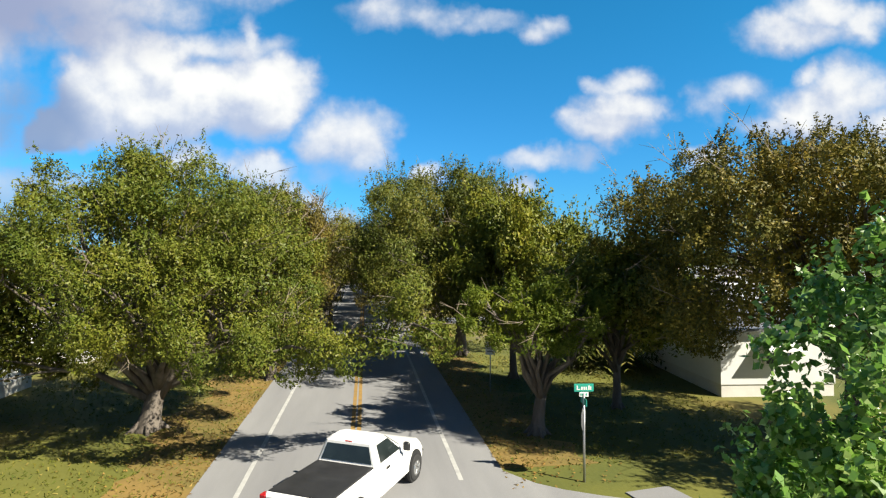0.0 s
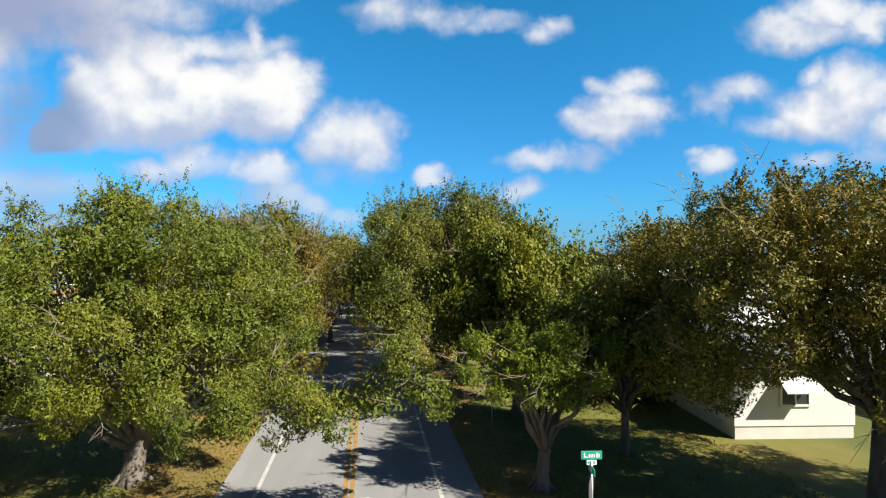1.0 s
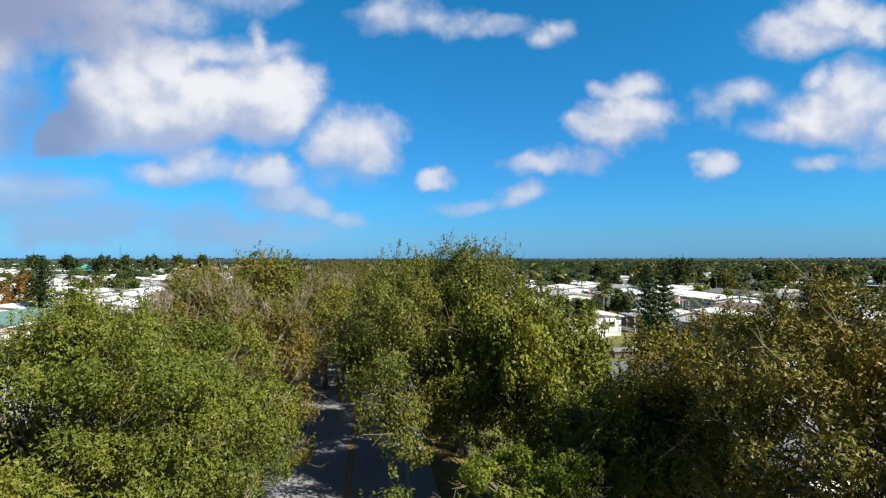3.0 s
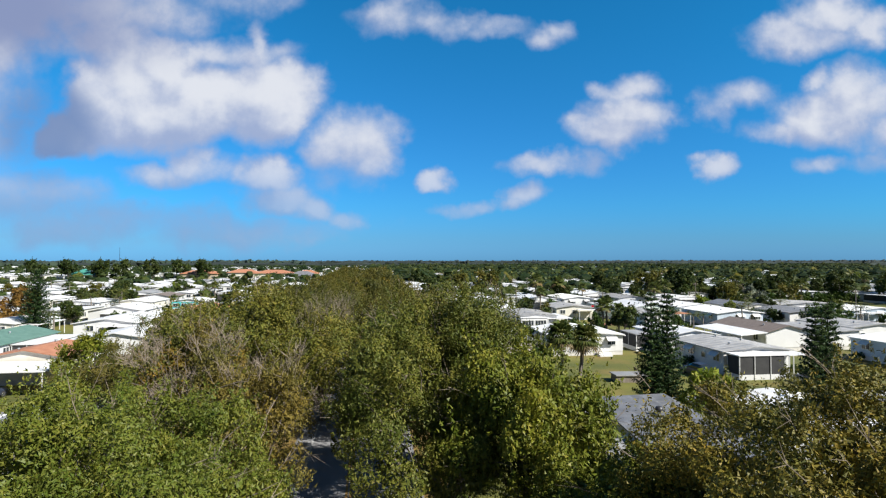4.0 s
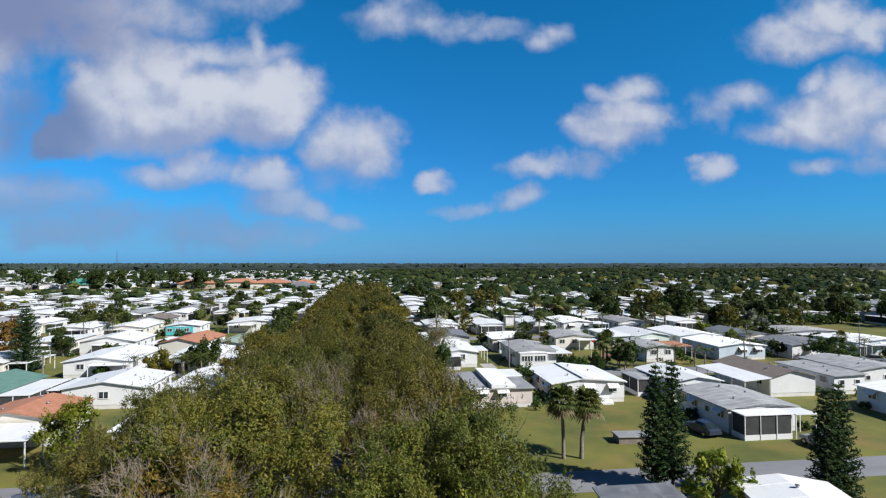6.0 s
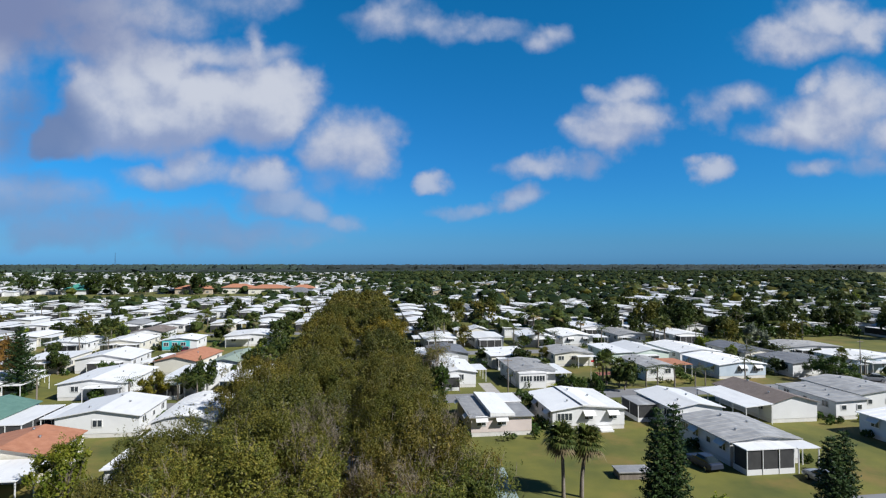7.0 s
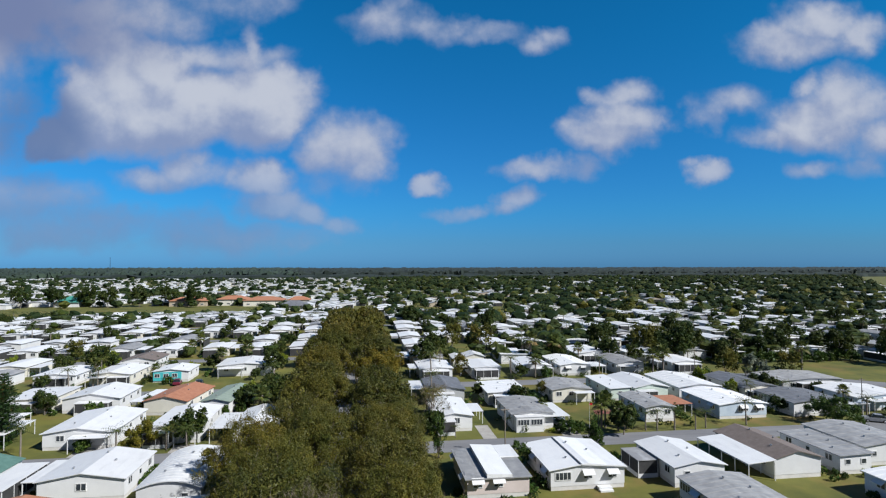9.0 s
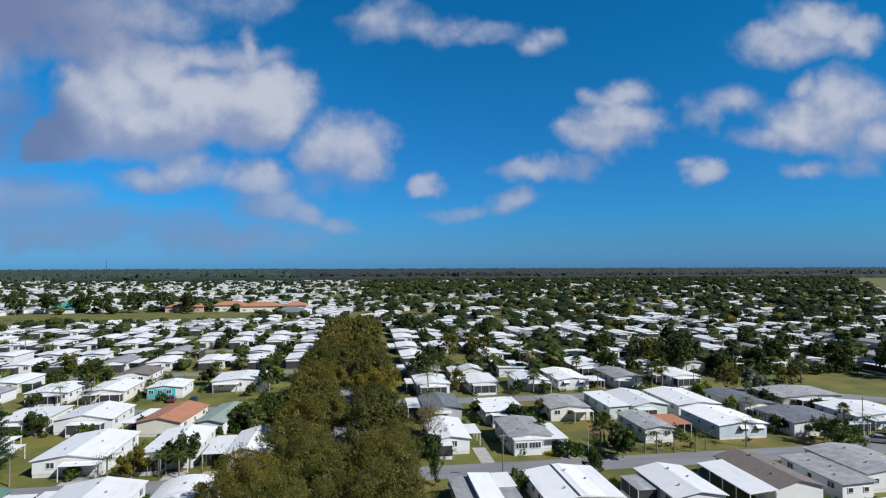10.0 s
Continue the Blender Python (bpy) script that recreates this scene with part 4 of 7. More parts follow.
def feather_palm(seed, height, fronds, length, leaf, label, base_r=0.16, name="palm_tree", blades=11):
    r = np.random.default_rng(seed)
    ob = thing(name, None, label, "palm")
    top = Vector((r.normal(0, 0.1) * height * 0.3, r.normal(0, 0.1) * height * 0.3, height))
    part("trunk", Shape().tube([(0, 0, -0.2), (0, 0, 0.2), top * 0.5 + Vector((0.06, 0.03, 0)), top], [base_r * 1.4, base_r * 1.1, base_r * 0.9, base_r * 0.85], 9), PALM_BARK, ob, smooth=True)
    rows = []
    for k in range(fronds):
        frond(rows, top, 2.399 * k, radians(70 - 80 * (k / fronds)), length * r.uniform(0.85, 1.1), length * 0.26, 0.55 + 0.35 * k / fronds, blades, r)
    part("fronds", blade_mesh("fronds", rows, leaf, 0.09 * length / 2), leaf, ob)
    return ob


def fan_palm(seed, height, label, fans=34, base_r=0.17, lean=0.2):
    """A cabbage palm: bare trunk, a round head of fan leaves, some dead ones hanging."""
    r = np.random.default_rng(seed)
    ob = thing("cabbage_palm", None, label, "palm")
    top = Vector((lean, r.normal(0, 0.1), height))
    part("trunk", Shape().tube([(0, 0, -0.2), (0, 0, 0.15), (lean * 0.1, 0, height * 0.35), (lean * 0.5, 0, height * 0.7), top], [base_r * 1.5, base_r * 1.15, base_r, base_r * 0.95, base_r * 1.05], 10), PALM_BARK, ob, smooth=True)
    live, dead = Shape(), Shape()
    for k in range(fans):
        a = 2.399 * k
        e = radians(78 - 125 * (k / fans))
        s = dead if k > fans * 0.8 else live
        d = Vector((math.cos(a) * math.cos(e), math.sin(a) * math.cos(e), math.sin(e)))
        hub = top + d * r.uniform(0.75, 1.15)
        s.tube([top, hub], [0.02, 0.012], 3)
        side = d.cross(Vector((0, 0, 1))).normalized()
        up = side.cross(d)
        for j in range(16):
            b = radians(-125 + 250 * j / 15)
            w = d * math.cos(b) + side * math.sin(b)
            ln = 1.2 * (0.75 + 0.25 * math.cos(b)) * r.uniform(0.85, 1.1)
            n = (d * -math.sin(b) + side * math.cos(b)) * 0.095
            m1 = hub + w * ln * 0.55 + up * 0.04
            tip = hub + w * ln + Vector((0, 0, -0.30 * ln))
            s.add([hub, m1 - n, tip, m1 + n + up * 0.02], [(0, 1, 2, 3)])
    part("fan_leaves", live, PALM_LEAF, ob)
    part("dead_leaves", dead, DRY_FROND, ob, "hanging dead brown fronds")
    return ob


def norfolk_pine(seed, height, radius, label, tiers=19, stems=((0, 0, 1.0),)):
    """Straight stem with flat whorls of drooping-tipped branches."""
    r = np.random.default_rng(seed)
    ob = thing("norfolk_pine", None, label, "tree")
    places, normals = [], []
    limb = Shape()
    for sx, sy, sh in stems:
        hh = height * sh
        limb.tube([(sx, sy, -0.2), (sx, sy, hh * 0.5), (sx, sy, hh)], [0.17, 0.10, 0.02], 7)
        for t in range(tiers):
            q = (t + 0.3) / tiers
            z = hh * (0.07 + 0.92 * q)
            ln = radius * (1 - q) ** 0.55 * r.uniform(0.80, 1.1) + 0.12
            arms = 6 if q < 0.8 else 5
            for k in range(arms):
                a = 2 * math.pi * k / arms + t * 0.55 + r.uniform(-0.15, 0.15)
                d = np.array([math.cos(a), math.sin(a), 0])
                tip = np.array([sx, sy, z]) + d * ln + np.array([0, 0, ln * 0.34])
                limb.tube([(sx, sy, z), tuple(tip)], [0.03, 0.008], 3)
                m = max(int(ln * 58), 10)
                s = r.uniform(0.12, 1.0, m)
                p = np.array([sx, sy, z]) + d * (ln * s)[:, None]
                p[:, 2] += ln * 0.34 * s ** 1.3
                p += r.normal(0, 1, (m, 3)) * np.array([0.15, 0.15, 0.09]) * (0.5 + ln * 0.25)
                places.append(p)
                normals.append(np.tile([0, 0, 1.0], (m, 1)))
    part("trunk", limb, BARK, ob)
    part("needles", cards("needles", np.concatenate(places), np.concatenate(normals), 0.34, 0.11, PINE_LEAF, r, 0.55, 4), PINE_LEAF, ob)
    return ob


def round_tree(seed, R, H, low, leaf, clusters, per, ln, wd, label, name="broadleaf_tree", base_r=0.14, spread=0.7, twigs=0, fine=True):
    return oak(seed, R, H, low, leaf, clusters, per, ln, wd, 5, base_r, max(low * 0.9, 0.4), (0.1, 0.1), twigs, spread, label, (), name, None, fine)


# plants that stand out one by one
place(norfolk_pine(61, 10.7, 1.5, "dark green twin-stemmed Norfolk Island pine on the lawn", 21, ((-0.75, 0, 1.0), (0.85, 0.2, 1.02))), 26.4, 57.4)
place(norfolk_pine(62, 9.9, 1.5, "dark green Norfolk Island pines standing close together", 20, ((-0.7, 0, 0.97), (0.75, 0.4, 1.0))), 37.2, 51.6)
place(norfolk_pine(63, 12.0, 2.9, "full dark green Norfolk Island pine beside a street", 24), -57.0, 117.0)
cab_a = place(fan_palm(64, 5.6, "cabbage palm with grey trunk and round fan head", 44, 0.17, -0.15), 20.45, 65.7)
cab_b = place(fan_palm(65, 5.3, "cabbage palm with leaning grey trunk and fan leaves", 44, 0.19, 0.55), 22.2, 65.5)
tagged(cab_a, group="pair of palms"), tagged(cab_b, group="pair of palms")
lime = place(round_tree(66, 2.3, 4.0, 0.8, LIME_LEAF, 130, 34, 0.22, 0.12, "bushy tree with bright lime-green leaves", spread=0.5), 28.0, 52.8, 0, 1.15, 1.2)
place(feather_palm(67, 5.0, 30, 2.6, DATE_LEAF, "stout date palm with ochre fronds", 0.30), 15.4, 124.5)
place(round_tree(68, 1.5, 7.0, 0.2, SHRUB_LEAF, 150, 30, 0.2, 0.1, "slim columnar dark green tree", spread=0.45), 13.4, 101.0, 0, 0.75, 1.0)
place(round_tree(69, 1.55, 2.7, 0.1, SHRUB_LEAF, 120, 34, 0.17, 0.09, "clipped round dark green bush beside a house", "bush", 0.08, 0.35), 24.6, 95.8, 0, 1.25)
place(round_tree(70, 1.5, 4.3, 0.3, SHRUB_LEAF, 130, 34, 0.2, 0.11, "dense dark green shrub between two houses", "bush", 0.1, 0.45), 38.6, 101.0)
place(round_tree(71, 5.0, 6.2, 0.6, SHRUB_LEAF, 330, 34, 0.26, 0.14, "wide rounded tree with dark green leaves", spread=0.8), 88.5, 108.5, 0, 0.9, 0.85)
place(round_tree(72, 3.6, 7.6, 0.5, RUST_LEAF, 240, 34, 0.3, 0.16, "tree with rust-orange leaves beside the homes", spread=0.7), -66.4, 127.5, 0, 1.15, 1.15)
place(round_tree(73, 2.4, 5.4, 0.9, OAK_SPRING, 220, 34, 0.2, 0.1, "rounded olive-green tree beside a white carport", spread=0.55), -25.6, 68.4, 0, 1.12, 1.15)
place(round_tree(74, 2.4, 4.6, 0.5, OAK_YELLOW, 170, 34, 0.25, 0.13, "yellow-green ornamental tree in a front yard", spread=0.55), -33.5, 110.5)
place(feather_palm(75, 3.4, 26, 2.0, PALM_LEAF, "queen palm with arching green fronds", 0.13), -29.5, 110.8, 0, 1.0)
queen = place(feather_palm(76, 4.0, 26, 2.1, PALM_LEAF, "queen palm with arching feathery fronds", 0.13), -26.0, 109.5, 40, 0.95)
saw = feather_palm(77, 0.25, 15, 1.1, PALM_LEAF, "low palmetto with stiff green fronds", 0.12, "palmetto", 8)
place(saw, 14.8, 64.0)
for x, y, s in ((16.3, 63.0, 0.8), (14.0, 39.2, 1.3), (15.1, 36.4, 1.4), (13.9, 42.0, 1.2), (12.4, 44.6, 1.2)):
    again(saw, x, y, x * 40, s)
again(mid_c, 14.4, 119.0, 80, 0.62, 0.70, "pale leafless tree with tan twigs beside the avenue")
areca = feather_palm(78, 1.5, 26, 2.7, PALM_LEAF, "clump of tall arching green palm fronds", 0.14, "areca_palm", 10)
place(areca, 11.6, 36.6)
for x, y, s in ((13.4, 35.6, 1.05), (15.0, 36.8, 0.95), (12.6, 38.4, 0.9)):
    again(areca, x, y, x * 77, s)

# ---- homes ----
def plate(xs, zs, holes, y0, y1):
    """A flat plate on a grid of xs and zs with some cells left open, as one connected shape."""
    nx_, nz_ = len(xs), len(zs)
    s = Shape()
    s.v = [(x, y, z) for y in (y0, y1) for z in zs for x in xs]

    def at(i, j, k):
        return k * nx_ * nz_ + j * nx_ + i

    full = {(i, j) for i in range(nx_ - 1) for j in range(nz_ - 1)} - set(holes)
    for i, j in full:
        s.f.append((at(i, j, 0), at(i + 1, j, 0), at(i + 1, j + 1, 0), at(i, j + 1, 0)))
        for di, dj, a, b in ((-1, 0, (i, j + 1), (i, j)), (1, 0, (i + 1, j), (i + 1, j + 1)), (0, -1, (i, j), (i + 1, j)), (0, 1, (i + 1, j + 1), (i, j + 1))):
            if (i + di, j + dj) not in full:
                s.f.append((at(*b, 0), at(*a, 0), at(*a, 1), at(*b, 1)))
    return s


def window_meshes(w, h, bars=1):
    """A window that faces -y, centred on its foot: white frame with mullions, and the pane behind it."""
    t, n = 0.09, bars + 1
    xs = [-w / 2]
    for k in range(n):
        a, b = -w / 2 + w * k / n, -w / 2 + w * (k + 1) / n
        xs += [a + (t if k == 0 else 0.035), b - (t if k == n - 1 else 0.035)]
    xs.append(w / 2)
    f = plate(xs, [0, t, h - t, h], [(1 + 2 * k, 1) for k in range(n)], -0.06, 0.02)
    return f.mesh("window", FASCIA), Shape().box(-w / 2 + t, w / 2 - t, -0.025, 0.01, t, h - t).mesh("pane", PANE)


WINDOWS = {"small": window_meshes(0.9, 0.8, 0), "mid": window_meshes(1.3, 1.0, 1), "wide": window_meshes(2.2, 1.1, 3)}
AWNING = Shape().add([(-0.8, 0, 0.55), (0.8, 0, 0.55), (0.8, -0.75, 0.0), (-0.8, -0.75, 0.0), (-0.8, 0, 0.50), (0.8, 0, 0.50), (0.8, -0.75, -0.05), (-0.8, -0.75, -0.05)],
                     [(0, 1, 2, 3)[::-1], (4, 5, 6, 7), (3, 2, 6, 7)[::-1], (0, 3, 7, 4)[::-1], (1, 2, 6, 5)]).mesh("awning", FASCIA)
DOOR_MESH = Shape().bar(-0.45, 0.45, -0.06, 0.02, 0.0, 2.0, 0.02).mesh("door", DOOR)
PLAIN_WINDOW = window_meshes(1.4, 1.05, 1)[0]
PLAIN_WINDOW.materials.append(PANE)
bm = bmesh.new()
bm.from_mesh(PLAIN_WINDOW)
for q in (((-0.61, 0.09), (-0.035, 0.96)), ((0.035, 0.09), (0.61, 0.96))):
    (xa, za), (xb, zb) = q
    fc = bm.faces.new([bm.verts.new((xa, -0.02, za)), bm.verts.new((xb, -0.02, za)), bm.verts.new((xb, -0.02, zb)), bm.verts.new((xa, -0.02, zb))])
    fc.material_index = 1
bmesh.ops.remove_doubles(bm, verts=bm.verts, dist=0.0001)
bm.to_mesh(PLAIN_WINDOW)
bm.free()
KNOB = Shape().turned([(0.0, 0.0), (0.04, 0.01), (0.045, 0.04), (0.0, 0.06)], sides=8).mesh("door_handle", METAL)
POST = Shape().bar(-0.055, 0.055, -0.055, 0.055, 0.0, 1.0, 0.012).mesh("post", FASCIA)
VENT = Shape().turned([(0.10, 0), (0.10, 0.16), (0.17, 0.18), (0.15, 0.26), (0.02, 0.30)], sides=10).mesh("roof_vent", METAL)


def roof_height(kind, w, rise, x, over=0.32):
    h = w / 2 + over
    if kind == "gable":
        return rise * (1 - abs(x) / h)
    if kind == "arch":
        return rise * (1 - (x / h) ** 2)
    if kind == "lean":
        return rise * (x + h) / (2 * h)
    return 0.0


def add_window(ob, size, x, y, z, side, awning=False):
    turn = {"s": 0, "e": 90, "n": 180, "w": 270}[side]
    f, p = WINDOWS[size]
    w = part("window", f, None, ob, m=pose(x, y, z, 0, 0, turn))
    part("pane", p, None, w)
    if awning:
        part("awning", AWNING, None, ob, "white metal awning", pose(x, y, z + 0.75, 0, 0, turn) @ pose(0, -0.012, 0))


def roof_shape(kind, w, rise, y0, y1, step, cx, z, t=0.10, over=0.32):
    """A roof in one piece along y, with raised seams across it every step metres."""
    half = w / 2 + over
    n = {"gable": 2, "arch": 8}.get(kind, 1)
    xs = [-half + 2 * half * i / n for i in range(n + 1)]
    rows = [(y0, 0.0)]
    y = y0 + step / 2 if step else y1 + 1
    while y < y1 - 0.05:
        rows += [(y - 0.03, 0.0), (y - 0.02, 0.04), (y + 0.02, 0.04), (y + 0.03, 0.0)]
        y += step
    rows.append((y1, 0.0))
    s, m = Shape(), n + 1
    for yy, up in rows:
        s.v += [(cx + x, yy, z + roof_height(kind, w, rise, x) + up) for x in xs] + [(cx + x, yy, z + roof_height(kind, w, rise, x) - t) for x in xs]
    for j in range(len(rows) - 1):
        a, b = j * 2 * m, (j + 1) * 2 * m
        for i in range(n):
            s.f += [(a + i, a + i + 1, b + i + 1, b + i), (a + m + i + 1, a + m + i, b + m + i, b + m + i + 1)]
        s.f += [(a, b, b + m, a + m), (a + n, a + m + n, b + m + n, b + n)]
    e = (len(rows) - 1) * 2 * m
    for i in range(n):
        s.f += [(i + 1, i, m + i, m + i + 1), (e + i, e + i + 1, e + m + i + 1, e + m + i)]
    return s


def body(ob, x0, x1, y0, y1, h, kind, rise, wall, roof, seam=1.2, base=0.55, roof_label="", over=0.32):
    """Skirting, walls up to the roof's slope, and the roof, for one block of a home. Local metres."""
    w, cx = x1 - x0, (x0 + x1) / 2
    part("skirting", Shape().box(x0 + 0.04, x1 - 0.04, y0 + 0.04, y1 - 0.04, -0.1, base), SKIRT, ob)
    top = [(x, h + roof_height(kind, w, rise, x) - 0.06) for x in np.linspace(-w / 2, w / 2, 9 if kind == "arch" else 3)]
    s = Shape().prism([(cx - w / 2, base)] + [(cx + w / 2, base)] + [(cx + x, z) for x, z in top[::-1]], y0, y1)
    part("wall", s, WALLS[wall], ob)
    r = roof_shape(kind, w, rise, y0 - over, y1 + over, seam, cx, h + 0.03, 0.10, over)
    part("roof", r, roof, ob, roof_label)


def u_wall(x0, x1, y0, y1, z0, z1, t):
    """A thin wall round three sides, open to the north, as one piece."""
    r = [(x0, y1), (x0, y0), (x1, y0), (x1, y1), (x1 - t, y1), (x1 - t, y0 + t), (x0 + t, y0 + t), (x0 + t, y1)]
    s = Shape()
    s.v = [(x, y, z) for z in (z0, z1) for x, y in r]
    for a, b, c, d in ((0, 1, 6, 7), (1, 2, 5, 6), (2, 3, 4, 5)):
        s.f += [(d, c, b, a), (a + 8, b + 8, c + 8, d + 8)]
    s.f += [(i, (i + 1) % 8, (i + 1) % 8 + 8, i + 8) for i in range(8)]
    return s


def shelter(ob, x0, x1, y0, y1, z, roof, posts=True, screen=False, name="carport_roof", tilt=0.0, gap=3.2):
    """A flat roof slab on posts against the home; screened in if asked."""
    s = Shape().add([(x0, y0, z - 0.1), (x1, y0, z - 0.1 + tilt), (x1, y1, z - 0.1 + tilt), (x0, y1, z - 0.1), (x0, y0, z), (x1, y0, z + tilt), (x1, y1, z + tilt), (x0, y1, z)],
                    [(0, 3, 2, 1), (4, 5, 6, 7), (0, 1, 5, 4), (1, 2, 6, 5), (2, 3, 7, 6), (3, 0, 4, 7)])
    part(name, s, roof, ob)
    zz = z - 0.1 + min(tilt, 0)
    if posts:
        spots = [(x0 + 0.15, y0 + 0.15), (x1 - 0.15, y0 + 0.15), (x0 + 0.15, y1 - 0.15), (x1 - 0.15, y1 - 0.15)]
        for k in range(1, int((y1 - y0) / gap) + 1):
            yy = y0 + (y1 - y0) * k / (int((y1 - y0) / gap) + 1)
            spots += [(x0 + 0.15, yy), (x1 - 0.15, yy)]
        for x, y in spots:
            part("post", POST, None, ob, m=pose(x, y, 0) @ Matrix.Diagonal((1, 1, zz + 0.05, 1)))
    if screen:
        t = 0.03
        bays = max(int((x1 - x0) / 1.7), 1)
        for k in range(1, bays):
            part("post", POST, None, ob, m=pose(x0 + (x1 - x0) * k / bays, y0 + 0.07, 0) @ Matrix.Diagonal((0.8, 0.8, zz + 0.05, 1)))
        part("screen", u_wall(x0 + 0.12, x1 - 0.12, y0 + 0.12, y1, 0.585, zz - 0.06, t), SCREEN_SHADE, ob, "dark insect screen")
        part("knee_wall", u_wall(x0 + 0.08, x1 - 0.08, y0 + 0.08, y1, -0.05, 0.58, 0.1), WALLS["white"], ob)


def home(x0, x1, y0, y1, label, wall="white", roof=None, kind="gable", rise=0.65, h=2.75, seam=1.2, front=("mid", "mid"), sides=3, awnings=False, door="", roof_label="", group=""):
    """A mobile home standing on its lot; x and y are the plan, the front is the south side. Returns the thing, whose own middle is (0, 0)."""
    cx, cy = (x0 + x1) / 2, (y0 + y1) / 2
    a, b, c, d = x0 - cx, x1 - cx, y0 - cy, y1 - cy
    ob = thing("mobile_home", pose(cx, cy, 0), label, "house", group)
    body(ob, a, b, c, d, h, kind, rise, wall, roof or ROOF_WHITE, seam, 0.55, roof_label)
    n = len(front)
    if sides < 0:
        for x, y, turn in ((a * 0.5, c - 0.004, 0), (b * 0.5, c - 0.004, 0), (a - 0.004, c * 0.5, 270), (a - 0.004, d * 0.4, 270), (b + 0.004, 0, 90)):
            part("window", PLAIN_WINDOW, None, ob, m=pose(x, y, 1.35, 0, 0, turn))
        return ob
    for k, size in enumerate(front):
        if size:
            add_window(ob, size, a + (b - a) * (k + 0.5) / n, c - 0.004, 1.35, "s", awnings)
    for k in range(sides):
        y = c + (d - c) * (k + 0.5) / sides
        size = ("mid", "small", "mid", "wide")[k % 4]
        add_window(ob, size, a - 0.004, y, 1.4, "w", awnings and k % 2 == 0)
        add_window(ob, size, b + 0.004, y, 1.4, "e", False)
    for k in range(2):
        add_window(ob, "mid", a + (b - a) * (k + 0.5) / 2, d + 0.004, 1.35, "n")
    if door:
        x, y, turn = {"w": (a - 0.004, c + (d - c) * 0.42, 270), "e": (b + 0.004, c + (d - c) * 0.42, 90), "s": (a + (b - a) * 0.5, c - 0.004, 0)}[door]
        dd = part("door", DOOR_MESH, None, ob, m=pose(x, y, 0.58, 0, 0, turn))
        part("door_handle", KNOB, None, dd, m=pose(0.34, -0.06, 1.0, 90))
        s = Shape().box(-0.6, 0.6, -0.9, -0.01, -0.05, 0.38).box(-0.6, 0.6, -1.25, -0.9, -0.05, 0.19)
        part("step", s, CONCRETE, ob, m=pose(x, y, 0, 0, 0, turn) @ pose(0, -0.07, 0))
    for k in range(3):
        part("roof_vent", VENT, None, ob, m=pose(a + (b - a) * (0.3 + 0.2 * k), c + (d - c) * (0.25 + 0.25 * ((k * 2) % 3)), h + 0.03 + roof_height(kind, b - a, rise, (b - a) * (-0.2 + 0.2 * k)) - 0.03))
    return ob


TAKEN = []


def taken(x0, x1, y0, y1):
    TAKEN.append((x0, x1, y0, y1))


def drive(x0, x1, y0, y1):
    strip("driveway", [(x0, y0), (x1, y0), (x1, y1), (x0, y1)], 0.020, CONCRETE, "pale concrete driveway running to the street", "driveway")


# front porches: the home's west and south edge, the porch's stretch of the front, and whether it is screened in
PORCHES = {(28.0, 131.3): (0.1, 0.6, True), (42.2, 131.5): (0.5, 1.0, False), (60.6, 130.8): (0.0, 0.55, True), (70.6, 130.0): (0.3, 0.95, False), (84.2, 127.0): (0.0, 0.7, True), (101.0, 116.0): (0.1, 0.5, False),
           (98.0, 133.0): (0.2, 0.8, True), (70.0, 160.0): (0.0, 0.6, False), (66.0, 178.0): (0.1, 0.9, True), (-49.0, 113.0): (0.45, 1.0, False), (-58.0, 137.0): (0.3, 0.9, True),
           (-69.5, 138.0): (0.1, 0.7, False), (-78.0, 164.0): (0.2, 0.9, True), (-37.0, 171.5): (0.05, 0.5, False), (-66.0, 184.0): (0.0, 0.6, True), (-65.0, 163.5): (0.5, 1.0, True),
           (43.0, 160.0): (0.4, 1.0, False), (14.6, 114.0): (0.0, 0.5, True), (-33.5, 114.0): (0.0, 0.5, True)}


def lot(x0, x1, y0, y1, *args, **kw):
    taken(x0 - 1, x1 + 1, y0 - 1, y1 + 1)
    ob = home(x0, x1, y0, y1, *args, **kw)
    if (x0, y0) in PORCHES:
        a, b, screened = PORCHES[(x0, y0)]
        w, d = x1 - x0, y1 - y0
        shelter(ob, -w / 2 + a * w, -w / 2 + b * w, -d / 2 - 2.5, -d / 2 - 0.37, 2.45, ROOF_WHITE, True, screened, "porch_roof", 0.0, 9)
    return ob


# east of the road, first block: the long grey-roofed home behind the russet oak, its neighbours
o = lot(16.7, 21.8, 29.2, 51.2, "long white mobile home under a dark grey roof", "white", ROOF_DARK, "lean", 0.25, 2.9, 2.4, ("mid",), 4, True)
shelter(o, -4.9, -2.95, -3.0, 3.0, 2.45, ROOF_GREY)
o.matrix_basis = pose(19.3, 40.2, 0, 0, 0, -6)
part("roof_vent", Shape().turned([(0.12, 0), (0.12, 0.3), (0.26, 0.33), (0.26, 0.45), (0.20, 0.55), (0.05, 0.60)], sides=12), DARK_METAL, o, "black turbine vent", pose(0.3, 6.0, 3.02))
o = lot(27.8, 34.2, 41.6, 51.1, "white mobile home with low white gable roof", "white", ROOF_WHITE, "gable", 0.5, 2.8, 2.4)
o.matrix_basis = pose(31.0, 46.4, 0, 0, 0, -13)
o = lot(26.6, 33.4, 26.0, 37.0, "white mobile home with weathered grey roof", "white", ROOF_GREY, "gable", 0.5)
o = lot(41.0, 49.6, 33.0, 50.0, "white mobile home with white roof", "white", ROOF_WHITE, "gable", 0.5)
